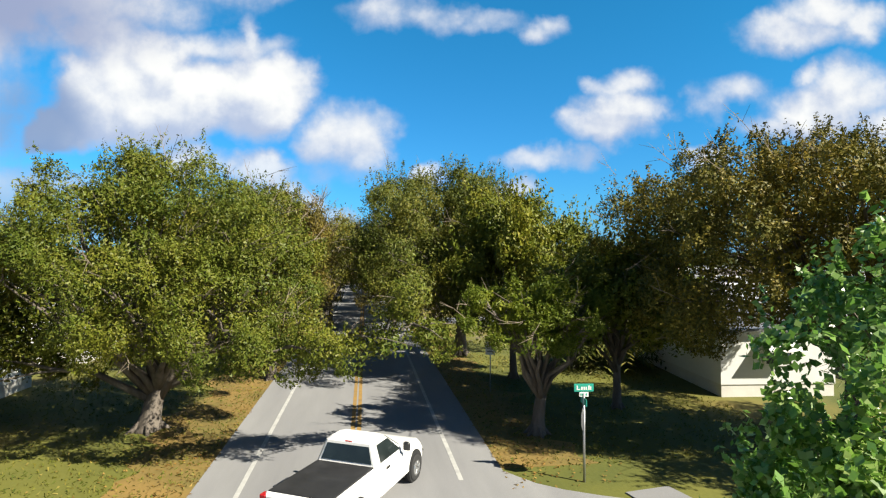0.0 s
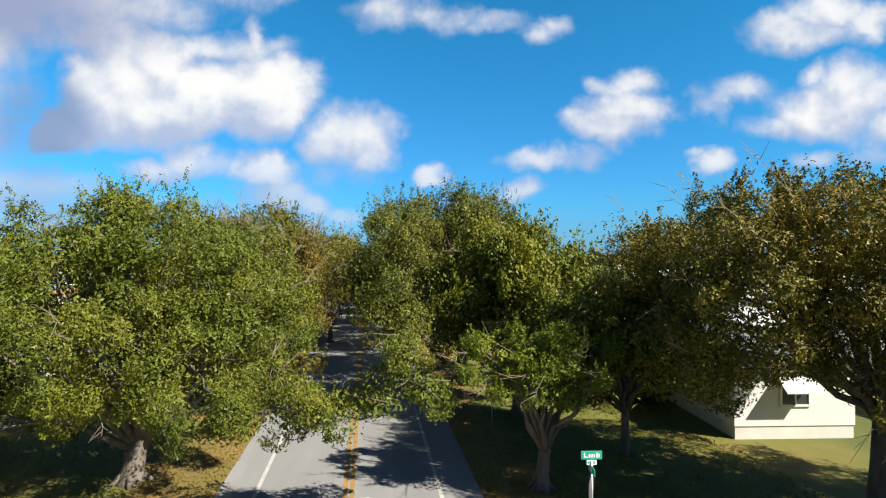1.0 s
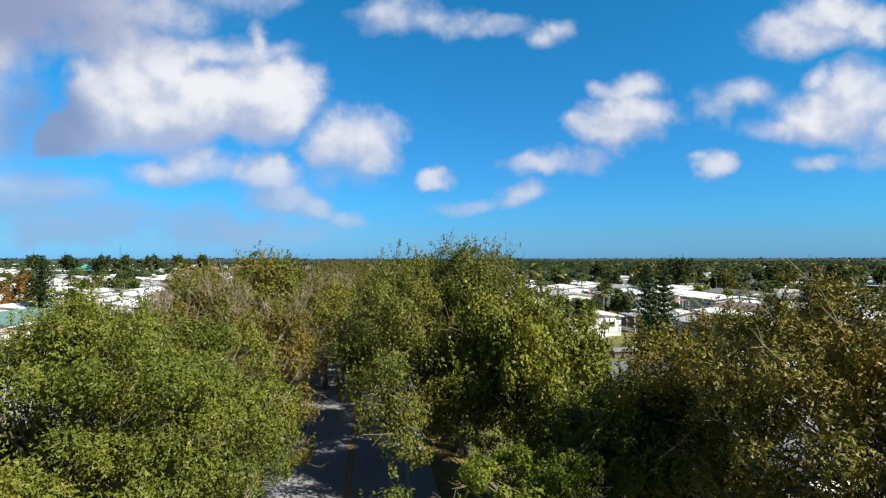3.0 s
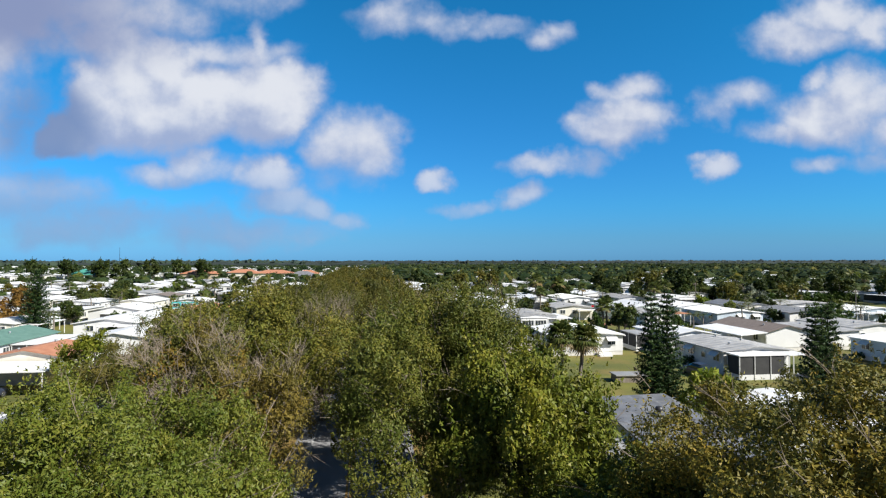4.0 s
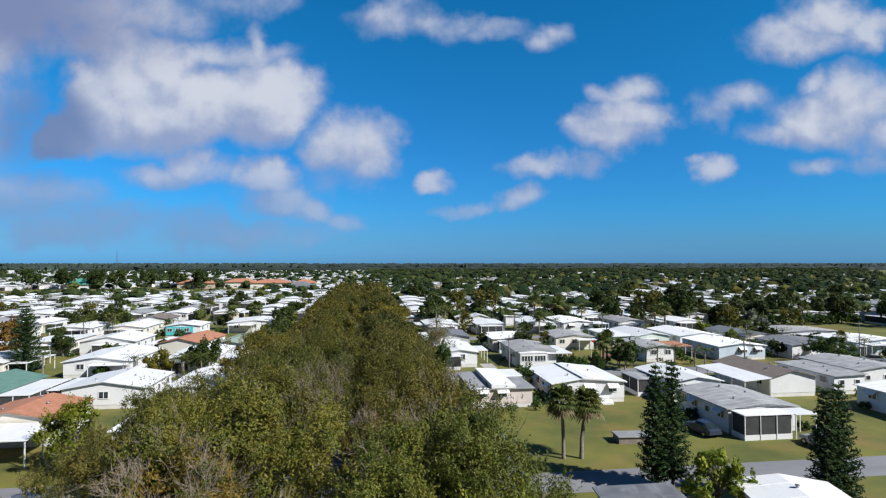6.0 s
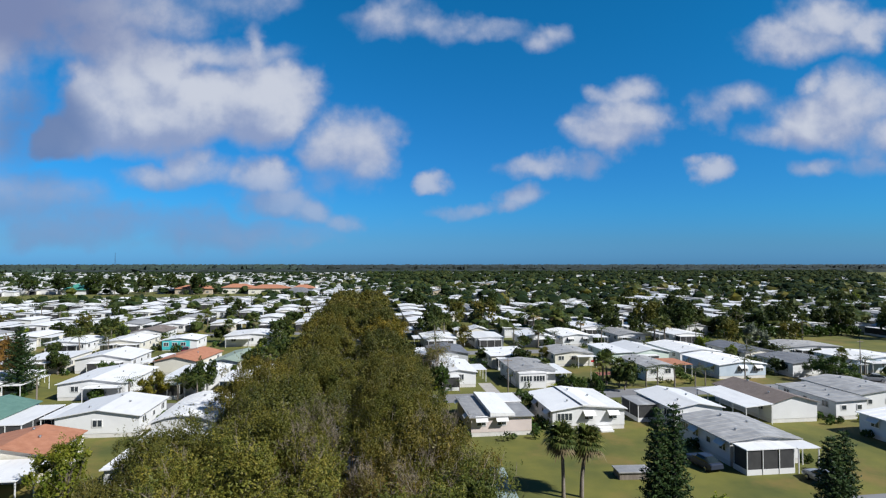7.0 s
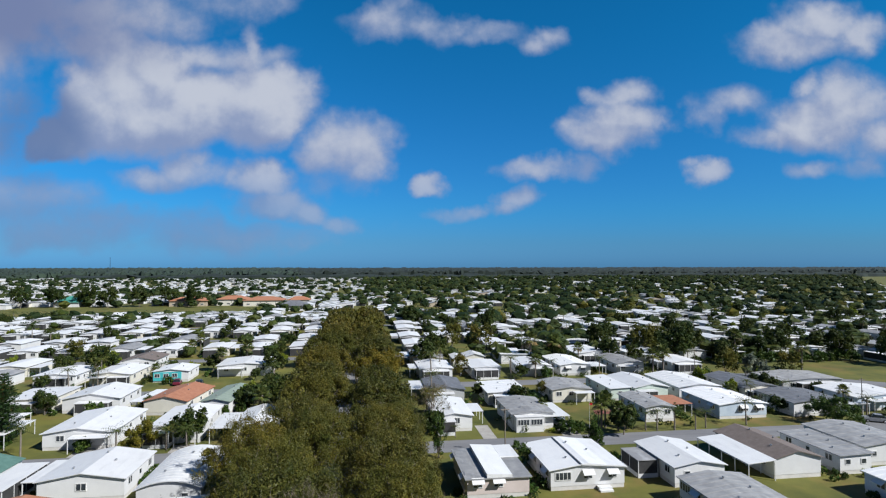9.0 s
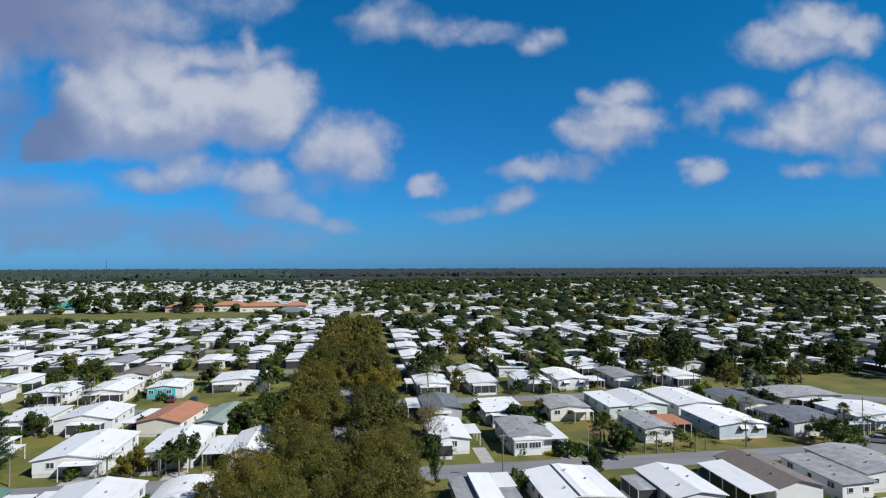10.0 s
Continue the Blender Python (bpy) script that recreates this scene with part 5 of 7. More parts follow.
# second block
o = lot(41.6, 50.0, 71.0, 81.5, "long white mobile home with grey roof and window awnings", "white", ROOF_GREY, "gable", 0.55, 2.8, 1.2, ("mid", ""), 4, True, roof_label="grey roof with white streaks")
shelter(o, -4.2, 1.6, -8.0, -5.6, 2.75, ROOF_WHITE, True, True, "porch_roof")
shelter(o, 1.7, 4.4, -8.2, -5.6, 2.72, ROOF_WHITE, True, False)
taken(40, 51, 66, 72)
o = lot(66.5, 76.0, 66.0, 80.0, "pale blue mobile home with awnings", "blue", ROOF_WHITE, "gable", 0.5, 2.8, 1.2, ("mid", "mid"), 3, True)
# third row, south of the second side street
o = lot(15.0, 23.1, 85.2, 96.6, "pale pink home with stepped grey and white roofs", "pink", ROOF_GREY, "flat", 0.0, 2.55, 0, ("mid", "mid", ""), 3, True)
part("raised_roof", Shape().prism([(-1.55, 2.62), (1.75, 2.62), (1.75, 2.95), (-1.55, 3.15)], -5.95, 6.0), ROOF_WHITE, o, "raised white roof section")
part("rear_roof", Shape().bar(1.9, 4.6, 1.2, 6.4, 2.62, 2.76), ROOF_WHITE, o)
o = lot(26.3, 36.5, 86.2, 97.2, "bright white double-wide home with stepped white roof", "white", ROOF_WHITE, "gable", 0.75, 2.75, 0, ("", "mid", "mid"), 4, True)
part("roof_step", Shape().bar(-1.15, -0.95, -5.8, 5.8, 3.25, 3.52), ROOF_DARK, o, "dark step between roof levels")
part("roof_step", Shape().prism([(-0.95, 3.30), (5.25, 2.78), (5.25, 2.92), (-0.95, 3.50)], -5.85, 5.85), ROOF_WHITE, o)
part("step", Shape().box(1.2, 3.0, -6.4, -5.52, -0.05, 0.45).box(1.2, 3.0, -6.85, -6.4, -0.05, 0.22), WALLS["white"], o)
add_window(o, "wide", -3.4, -5.504, 1.3, "s")
o = lot(43.0, 50.2, 85.0, 95.6, "white mobile home with plain white roof", "white", ROOF_WHITE, "gable", 0.7, 2.75, 0, ("small", "small"), 3)
shelter(o, -6.9, -3.75, -1.6, 3.8, 2.5, ROOF_GREY, True, True, "porch_roof")
taken(39, 44, 84, 96)
o = lot(58.2, 65.4, 85.8, 98.8, "white home with brown shingle roof and broad carport", "white", ROOF_BROWN, "gable", 1.05, 2.75, 0, ("", ""), 3)
shelter(o, -8.0, -3.75, -7.2, 4.8, 2.55, ROOF_WHITE, True, False, "carport_roof", 0.35)
taken(53, 59, 84, 99)
o = lot(68.6, 73.6, 86.0, 97.5, "white mobile home with grey roof", "white", ROOF_GREY, "lean", 0.2, 2.7, 1.6, ("small", "small"), 3)
o = lot(75.0, 84.5, 88.5, 100.0, "white home with weathered dark roof", "white", ROOF_GREY, "gable", 0.6, 2.9, 1.6, ("small", "small", "small"), 3)
# north of the second side street
o = lot(14.6, 21.2, 114.0, 127.0, "white mobile home with plain white roof", "white", ROOF_WHITE, "gable", 0.6, 2.75, 0, ("wide",), 3)
shelter(o, 3.65, 6.2, -2.5, 3.5, 2.4, ROOF_WHITE)
drive(22.2, 24.6, 109, 117)
o = lot(28.4, 36.0, 113.2, 125.0, "white mobile home with dark weathered roof and white sun room", "white", ROOF_GREY, "gable", 0.5, 2.9, 1.2, ("", ""), 3)
shelter(o, -3.6, 1.6, -7.6, -5.9, 2.75, ROOF_WHITE, False, False, "sunroom_roof")
part("sunroom", Shape().box(-3.5, 1.5, -7.5, -5.92, -0.05, 2.62), WALLS["white"], o, "white sun room")
add_window(o, "wide", -2.2, -7.504, 1.2, "s"), add_window(o, "wide", 0.2, -7.504, 1.2, "s")
shelter(o, 1.75, 6.6, -6.9, 3.0, 2.5, ROOF_WHITE)
drive(36.4, 39.6, 109, 115)
taken(36, 44, 110, 122)
o = lot(28.0, 36.2, 131.3, 142.5, "cream mobile home with white roof", "cream", ROOF_WHITE, "lean", 0.25, 2.7, 2.0, ("mid", "mid"), 3)
o = lot(42.2, 50.8, 131.5, 142.0, "cream home with pale grey roof and arched entry", "cream", ROOF_GREY, "gable", 0.6, 2.75, 1.2, ("mid", "mid", ""), 3)
o = lot(55.2, 59.6, 131.0, 145.0, "pale mint mobile home with white roof", "mint", ROOF_WHITE, "lean", 0.2, 2.75, 0, ("small",), 3)
o = lot(60.6, 68.4, 130.8, 144.5, "pale mint home with bright white roof", "mint", ROOF_WHITE, "gable", 0.8, 2.8, 0, ("", ""), 3)
o = lot(70.6, 80.4, 130.0, 145.0, "white mobile home with white roof", "white", ROOF_WHITE, "gable", 0.7, 2.75, 2.0, ("small", "small"), 3)
o = lot(54.6, 60.4, 114.6, 126.0, "white mobile home with slate-grey roof", "white", ROOF_GREY, "gable", 0.5, 2.75, 1.2, ("mid", "mid"), 3)
shelter(o, 3.1, 8.2, -3.2, 4.2, 2.55, ROOF_TERRA, True, False, "porch_roof")
taken(60, 67, 112, 126)
o = lot(69.6, 79.5, 114.5, 127.5, "white home with pale blue-grey and white roofs", "blue", ROOF_WHITE, "gable", 0.6, 2.75, 1.2, ("", "wide", "wide"), 3, True)
o = lot(84.2, 92.5, 127.0, 142.0, "cream home with dark grey roof", "cream", ROOF_DARK, "gable", 0.8, 2.8, 0, ("mid", "mid"), 3)
o = lot(85.0, 96.5, 114.0, 125.0, "white home with dark roof and white carport", "white", ROOF_DARK, "gable", 0.6, 2.75, 1.2, ("mid", "mid"), 3)
shelter(o, 2.0, 9.0, -7.6, -5.9, 2.6, ROOF_WHITE)
o = lot(101.0, 114.0, 116.0, 127.0, "pale blue home with white roof and car canopy", "blue", ROOF_WHITE, "gable", 0.6, 2.75, 1.2, ("mid", "mid", "mid"), 3, True)
o = lot(98.0, 113.5, 133.0, 143.0, "grey home under a ribbed grey roof", "grey", ROOF_GREY, "gable", 0.5, 2.75, 0.8, ("mid", "mid", "mid"), 3)
# third street and beyond
o = lot(27.5, 30.6, 176.0, 183.0, "small cream building with white roof", "cream", ROOF_WHITE, "gable", 0.5, 2.6, 0, ("",), 2)
o = lot(31.4, 37.0, 177.5, 184.0, "small cream home with white gable roof", "cream", ROOF_WHITE, "gable", 0.9, 2.7, 0, ("small", "small"), 2)
o = lot(43.0, 51.5, 160.0, 171.0, "white home with grey roof panel and white porch", "white", ROOF_WHITE, "gable", 0.9, 2.7, 0, ("mid", "mid"), 3)
part("roof_panel", Shape().prism([(0.1, 3.66), (3.4, 2.98), (3.4, 3.03), (0.1, 3.71)], -3.0, 3.6), ROOF_DARK, o, "dark grey roof panel")
o = lot(54.0, 62.5, 159.5, 175.0, "white mobile home with open white porch", "white", ROOF_WHITE, "gable", 0.6, 2.8, 1.4, ("wide", "mid"), 4, True)
shelter(o, 3.0, 8.4, -8.6, -2.0, 2.5, ROOF_WHITE)
o = lot(70.0, 78.0, 160.0, 174.0, "white mobile home with grey roof and white porch", "white", ROOF_GREY, "gable", 0.6, 2.8, 1.4, ("mid", "mid"), 4)
o = lot(66.0, 78.0, 178.0, 192.0, "white home with broad white roof", "white", ROOF_WHITE, "gable", 0.8, 2.8, 0, ("mid", "mid"), 4)

# west of the road
o = lot(-53.4, -45.0, 87.0, 100.5, "white home with green shingle roof", "white", ROOF_GREEN, "gable", 1.1, 2.8, 0, ("mid", "mid"), 4)
taken(-45.4, -39.4, 87, 100)
shelter(o, 4.35, 8.3, -4.5, 5.6, 2.6, ROOF_WHITE, True, True, "porch_roof")
o = lot(-40.0, -31.4, 76.2, 84.2, "cream home with terracotta roof", "cream", ROOF_TERRA, "gable", 0.9, 2.9, 0, ("mid", "mid"), 2)
shelter(o, -4.5, 5.4, -10.6, -4.4, 2.65, ROOF_WHITE, True, False)
taken(-41, -29, 66, 77)
o = lot(-38.2, -28.0, 91.3, 101.3, "bright white double-wide home with broad white roof", "white", ROOF_WHITE, "gable", 0.9, 2.75, 0, ("", "mid", ""), 3)
shelter(o, -7.4, -5.45, -4.2, 4.0, 2.5, ROOF_WHITE, True)
o = lot(-25.0, -17.6, 87.0, 100.2, "pale home with arched silver-white roof", "white", ROOF_WHITE, "arch", 1.0, 2.7, 1.0, ("", "small"), 4)
o = lot(-23.6, -16.0, 71.5, 83.4, "white home with low white roof under the oaks", "white", ROOF_WHITE, "lean", 0.3, 2.7, 2.0, ("mid", "mid"), 3)
o = lot(-19.4, -13.4, 111.5, 124.0, "white home with gabled white roof and open carport", "white", ROOF_WHITE, "gable", 0.9, 2.8, 0, ("small", "small"), 3)
shelter(o, -7.2, -3.1, -5.0, 5.0, 2.6, ROOF_WHITE)
drive(-23.0, -20.4, 109, 112)
o = lot(-33.5, -25.2, 114.0, 128.0, "white home with wide white roof and carport", "white", ROOF_WHITE, "gable", 0.6, 2.7, 0, ("", "small"), 3)
shelter(o, 0.5, 4.1, -9.4, -7.1, 2.6, ROOF_GREY)
drive(-28.8, -25.6, 109, 113)
o = lot(-49.0, -38.5, 113.0, 127.0, "white home with broad white roof and porch", "white", ROOF_WHITE, "gable", 0.8, 2.7, 0, ("mid", ""), 3)
drive(-43.5, -39.0, 109, 113)
o = lot(-29.2, -23.6, 131.5, 146.0, "white home with sage-green roof", "white", ROOF_SAGE, "gable", 0.6, 2.7, 0, ("", ""), 3)
o.matrix_basis = pose(-26.4, 138.6, 0, 0, 0, -7)
o = lot(-40.4, -32.0, 132.5, 146.0, "cream home with terracotta roof and shuttered windows", "cream", ROOF_TERRA, "gable", 1.0, 2.8, 0, ("", ""), 3, True)
o.matrix_basis = pose(-36.2, 139.4, 0, 0, 0, -7)
shelter(o, -7.4, -4.4, -6.2, 5.0, 2.6, ROOF_WHITE)
o = lot(-58.0, -47.2, 137.0, 148.0, "white home with pale grey gable roof", "white", ROOF_WHITE, "gable", 1.1, 2.8, 0, ("", "wide", ""), 3)
o = lot(-69.5, -60.0, 138.0, 148.5, "cream home with low white roof", "cream", ROOF_WHITE, "lean", 0.3, 2.8, 0, ("small", "small"), 3)
o = lot(-51.2, -42.6, 166.0, 175.0, "home with turquoise front and white roof", "white", ROOF_WHITE, "gable", 0.6, 2.75, 0, ("", "", ""), 2)
part("front_panel", Shape().bar(-4.2, 2.6, -4.62, -4.508, 0.35, 2.55, 0.02), WALLS["aqua"], o, "turquoise painted front")
for k in (-3.2, -1.1, 1.0):
    add_window(o, "mid", k, -4.625, 1.2, "s")
o = lot(-65.0, -55.4, 163.5, 176.0, "cream home with white roof and carport", "cream", ROOF_WHITE, "gable", 0.7, 2.75, 0, ("mid", ""), 3)
shelter(o, -4.7, -0.4, -9.0, -6.4, 2.55, ROOF_WHITE)
o = lot(-78.0, -68.5, 164.0, 176.0, "white home with row of porch windows and white roof", "white", ROOF_WHITE, "gable", 0.5, 2.75, 0, ("wide", "wide", "wide"), 4)
o = lot(-37.0, -23.0, 171.5, 183.5, "long white home with stepped white roofs", "white", ROOF_WHITE, "gable", 0.6, 2.9, 0, ("mid", "mid", "mid"), 3)
o = lot(-66.0, -57.0, 184.0, 195.0, "white home with dark red-brown roof", "white", ROOF_BROWN, "gable", 1.0, 2.8, 0, ("mid", "mid"), 3)

# ---- the rest of the park: a dozen builds, repeated along the side streets ----
PARK = "mobile homes of the park"


def build(k, w, d, label, wall, roof, kind, rise, extra):
    o = home(-w / 2, w / 2, -d / 2, d / 2, label, wall, roof, kind, rise, 2.75, 0, ("mid", "mid"), -1, group=PARK)
    if extra == "port":
        shelter(o, w / 2 + 0.36, w / 2 + 3.4, -d / 2 + 0.5, d / 2 - 3.0, 2.5, ROOF_WHITE, gap=99)
        shelter(o, -w / 2 + 0.2, w * 0.16, -d / 2 - 2.3, -d / 2 - 0.36, 2.45, ROOF_WHITE, True, k % 2 == 0, "porch_roof", 0.0, 99)
        shelter(o, -w * 0.2, w / 2 - 0.2, d / 2 + 0.36, d / 2 + 2.6, 2.45, ROOF_WHITE, True, False, "rear_porch_roof", 0.0, 99)
    elif extra == "porch":
        shelter(o, -w / 2 + 0.5, w / 2 - 1.0, -d / 2 - 2.6, -d / 2 - 0.06, 2.5, ROOF_WHITE, True, True, "porch_roof", 0.0, 99)
        shelter(o, -w / 2 - 2.6, -w / 2 - 0.36, -d / 2 + 3.0, d / 2 - 2.0, 2.45, ROOF_WHITE, True, False, "carport_roof", 0.0, 99)
    elif extra == "west":
        shelter(o, -w / 2 + 0.3, w / 2 - 2.2, -d / 2 - 2.4, -d / 2 - 0.36, 2.45, ROOF_WHITE, True, False, "carport_roof", 0.0, 99)
        shelter(o, -w / 2 - 3.0, -w / 2 - 0.1, -d / 2 + 1.0, d / 2 - 1.5, 2.5, ROOF_WHITE, True, True, "porch_roof", 0.0, 99)
    return o


BUILDS = [
    build(0, 7.2, 13.0, "white mobile home with white roof and carport", "white", ROOF_WHITE, "gable", 0.40, "port"),
    build(1, 7.6, 12.0, "white mobile home with low white roof", "white", ROOF_WHITE, "gable", 0.32, "porch"),
    build(2, 8.0, 12.5, "cream mobile home with white roof", "cream", ROOF_WHITE, "gable", 0.5, "port"),
    build(3, 7.4, 13.5, "white mobile home with grey roof and screened porch", "white", ROOF_GREY, "gable", 0.5, "west"),
    build(4, 8.4, 12.0, "white double-wide home with white roof", "white", ROOF_WHITE, "gable", 0.55, "porch"),
    build(5, 7.0, 12.5, "tan mobile home with weathered roof", "tan", ROOF_GREY, "lean", 0.3, "port"),
    build(6, 7.8, 12.5, "white mobile home with flat white roof", "white", ROOF_WHITE, "lean", 0.25, "west"),
    build(7, 7.6, 12.0, "pale blue mobile home with white roof", "blue", ROOF_WHITE, "gable", 0.6, "port"),
    build(8, 8.2, 12.0, "cream home with brown shingle roof", "cream", ROOF_BROWN, "gable", 1.0, ""),
    build(9, 8.0, 12.5, "grey home with dark roof", "grey", ROOF_DARK, "gable", 0.8, "port"),
]
SIMPLE = []
for k, (w, d, label, wall, roof, kind, rise) in enumerate(((7.4, 12.5, "white mobile home with white roof", "white", ROOF_WHITE, "gable", 0.45), (8.2, 12.0, "white mobile home with low pale roof", "white", ROOF_WHITE, "gable", 0.4),
                                                       (7.8, 12.5, "cream mobile home with white roof", "cream", ROOF_WHITE, "gable", 0.5), (7.6, 12.0, "white home with grey roof", "white", ROOF_GREY, "gable", 0.7))):
    o = thing("mobile_home", pose(0, 0, 0), label, "house", PARK)
    body(o, -w / 2, w / 2, -d / 2, d / 2, 2.75, kind, rise, wall, roof, 0)
    part("carport_roof", Shape().bar(w / 2 + 0.35, w / 2 + 3.4, -d / 2 + 0.5, d / 2 - 3.0, 2.4, 2.5, 0.02), ROOF_WHITE, o)
    # dark sheets and a block paint the shade of open carports and porches
    part("carport_shade", Shape().box(w / 2 + 3.2, w / 2 + 3.3, -d / 2 + 0.6, d / 2 - 3.1, -0.05, 2.39), SCREEN_SHADE, o, "dark side sheet painting the carport's shade")
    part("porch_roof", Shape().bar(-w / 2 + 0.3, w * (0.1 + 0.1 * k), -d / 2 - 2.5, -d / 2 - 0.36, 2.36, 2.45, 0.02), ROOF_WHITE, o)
    part("porch_shade", u_wall(-w / 2 + 0.4, w * (0.1 + 0.1 * k) - 0.1, -d / 2 - 2.4, -d / 2 - 0.02, -0.05, 2.35, 0.05), SCREEN_SHADE, o, "dark front standing for the porch's shade")
    part("rear_porch", Shape().bar(-w * 0.1, w / 2 - 0.3, d / 2 + 0.02, d / 2 + 2.2, -0.05, 2.3, 0.03), SCREEN_SHADE, o, "solid dark block standing for rear porch shade")
    part("window", PLAIN_WINDOW, None, o, m=pose(w * 0.36, -d / 2 - 0.004, 1.3))
    SIMPLE.append(o)
HERE = [(109, 152, 146, 168), (-238, -60, 360, 436), (106, 170, 110, 148), (9.0, 38.0, 55, 84), (37, 54, 139, 150)]


def clear(x0, x1, y0, y1):
    return all(x1 < a or x0 > b or y1 < c or y0 > d for a, b, c, d in TAKEN + HERE)


rp = np.random.default_rng(77)
SPOTS = []
used = set()
for i, y in enumerate(STREETS):
    for row in (0, 1):
        mid = y + 13.8 if row == 0 else (STREETS[i + 1] if i + 1 < len(STREETS) else y + 46) - 13.2
        if mid < 25:
            continue
        for side in (-1, 1):
            x = 19.5
            while x < 0.80 * mid + 60:
                cx = side * x + rp.normal(0, 0.4)
                cy = mid + rp.normal(0, 0.7)
                x += rp.uniform(13.2, 15.2)
                if rp.random() < 0.05 or not clear(cx - 6.5, cx + 6.5, cy - 8, cy + 8) or (side > 0 and cx > 55 and mid < 56):
                    continue
                p = [0.17, 0.14, 0.12, 0.12, 0.12, 0.06, 0.12, 0.04, 0.05, 0.06] if side > 0 else [0.2, 0.18, 0.10, 0.10, 0.18, 0.03, 0.15, 0.02, 0.03, 0.01]
                k = int(rp.choice(len(BUILDS), p=p))
                m = pose(cx, cy, 0, 0, 0, rp.normal(0, 0.8) + (0 if row == 0 or rp.random() < 0.5 else 180))
                pool = BUILDS
                if cy > 205:
                    pool, k = SIMPLE, (k if k < 3 else (3 if k in (3, 5, 9) else 0))
                if (cy > 205, k) not in used:
                    used.add((cy > 205, k))
                    pool[k].matrix_basis = m
                else:
                    copy_thing(pool[k], m)
                SPOTS.append((cx, cy))
for pool, far_off in ((BUILDS, False), (SIMPLE, True)):
    for k, o in enumerate(pool):
        if (far_off, k) not in used:
            o.matrix_basis = pose(170 + 16 * k, 232 if far_off else 222, 0)

# ---- yards: plants round the homes ----
yard = [
    place(round_tree(81, 2.6, 5.4, 0.8, YARD_LEAF, 100, 14, 0.40, 0.26, "rounded dark green yard tree", "shade_tree", spread=0.75, fine=False), 47.0, 108.0),
    place(round_tree(82, 3.4, 7.0, 1.2, YARD_LEAF, 130, 14, 0.46, 0.30, "spreading dark green yard tree", "oak_tree", spread=0.9, fine=False), 60.0, 152.5 + 27),
    place(round_tree(83, 1.5, 2.2, 0.1, SHRUB_LEAF, 44, 12, 0.36, 0.25, "low dark green shrub", "bush", 0.06, 0.45, fine=False), 37.8, 110.0),
    place(round_tree(84, 2.0, 4.4, 0.5, LIME_LEAF, 90, 16, 0.42, 0.26, "light green ornamental tree", "ornamental_tree", spread=0.6, fine=False), -72.0, 200.0 - 8),
    place(round_tree(85, 3.0, 6.0, 1.0, OAK_LEAF, 70, 16, 0.38, 0.22, "thinly leaved grey-green tree", spread=0.8, fine=False), -88.0, 205.0),
]
palms = [
    place(feather_palm(86, 4.6, 14, 2.2, PALM_LEAF, "queen palm with feathery green head", 0.13, blades=8), 72.0, 110.2),
    place(fan_palm(87, 4.8, "cabbage palm with ragged fan head", 20, 0.17, 0.1), 44.2, 111.0),
    place(feather_palm(88, 3.2, 14, 1.9, PALM_LEAF, "short palm with green fronds", 0.12, blades=8), 61.0, 108.8),
]
for x, y, k, s in ((45.6, 112.5, 1, 1.05), (47.0, 110.2, 1, 0.85), (54.0, 109.4, 2, 1.1), (57.2, 109.2, 2, 1.15), (63.5, 109.6, 2, 0.95), (52.0, 109.8, 2, 1.0), (99.0, 112.0, 2, 1.2), (85.5, 128.0, 0, 0.9),
                   (40.0, 158.0, 0, 1.2), (46.5, 157.6, 1, 1.0), (63.8, 156.9, 0, 1.1), (58.5, 178.0, 1, 1.4), (52.0, 180.0, 1, 1.5), (-62.0, 161.0, 0, 1.0), (-68.0, 160.0, 0, 1.05), (16.5, 137.0, 0, 1.3),
                   (19.0, 158.0, 0, 1.5), (22.5, 168.0, 0, 1.4), (17.6, 110.6, 2, 0.6), (78.0, 155.0, 1, 1.2), (81.5, 156.0, 1, 1.3), (-36.5, 109.4, 2, 1.2), (-50.5, 110.0, 0, 1.0), (-20.0, 157.5, 0, 1.1), (-33.0, 190.0, 1, 1.2)):
    again(palms[k], x, y, x * 37 % 360, s)
for x, y, k, s in ((49.5, 111.0, 0, 0.55), (48.0, 113.2, 0, 0.6), (39.8, 110.0, 2, 0.8), (62.0, 117.0, 2, 1.0), (42.5, 157.0, 0, 0.7), (49.5, 157.4, 2, 1.2), (76.0, 152.5 + 26, 1, 1.0), (96.0, 150.0, 4, 1.2), (88.0, 147.5, 2, 1.4),
                   (-16.5, 139.0, 0, 1.3), (-19.5, 133.5, 0, 1.1), (-14.0, 131.0, 1, 0.9), (-22.0, 138.0, 0, 0.9), (-26.0, 165.5, 0, 0.6), (-40.5, 181.0, 0, 0.9), (-72.0, 183.0, 1, 1.0), (-68.5, 182.5, 0, 1.0),
                   (-74.0, 160.0, 0, 0.7), (-50.5, 133.0, 2, 1.2), (-46.5, 163.5, 2, 0.8), (-63.8, 134.0, 2, 0.9), (104.0, 151.0, 3, 1.0), (112.0, 147.0, 4, 1.1), (105.0, 112.0, 2, 1.0), (29.5, 99.4, 2, 0.7)):
    again(yard[k], x, y, x * 53 % 360, s)
place(round_tree(89, 3.2, 6.4, 0.4, foliage("silver_leaf", (0.10, 0.13, 0.11), (0.17, 0.20, 0.17), (0.25, 0.28, 0.25)), 170, 26, 0.4, 0.2, "silvery grey-green tree beside the lawn", spread=0.7), 101.5, 147.0)
def woody(x, y):
    """Where the town's trees stand thick (above 0) and where its homes do."""
    return np.sin(x / 37.0 + 1.3) * np.sin(y / 43.0 + 0.7) + 0.6 * np.sin(x / 17.0 + y / 23.0) + 0.4 * np.sin(x / 9.0 - y / 14.0)


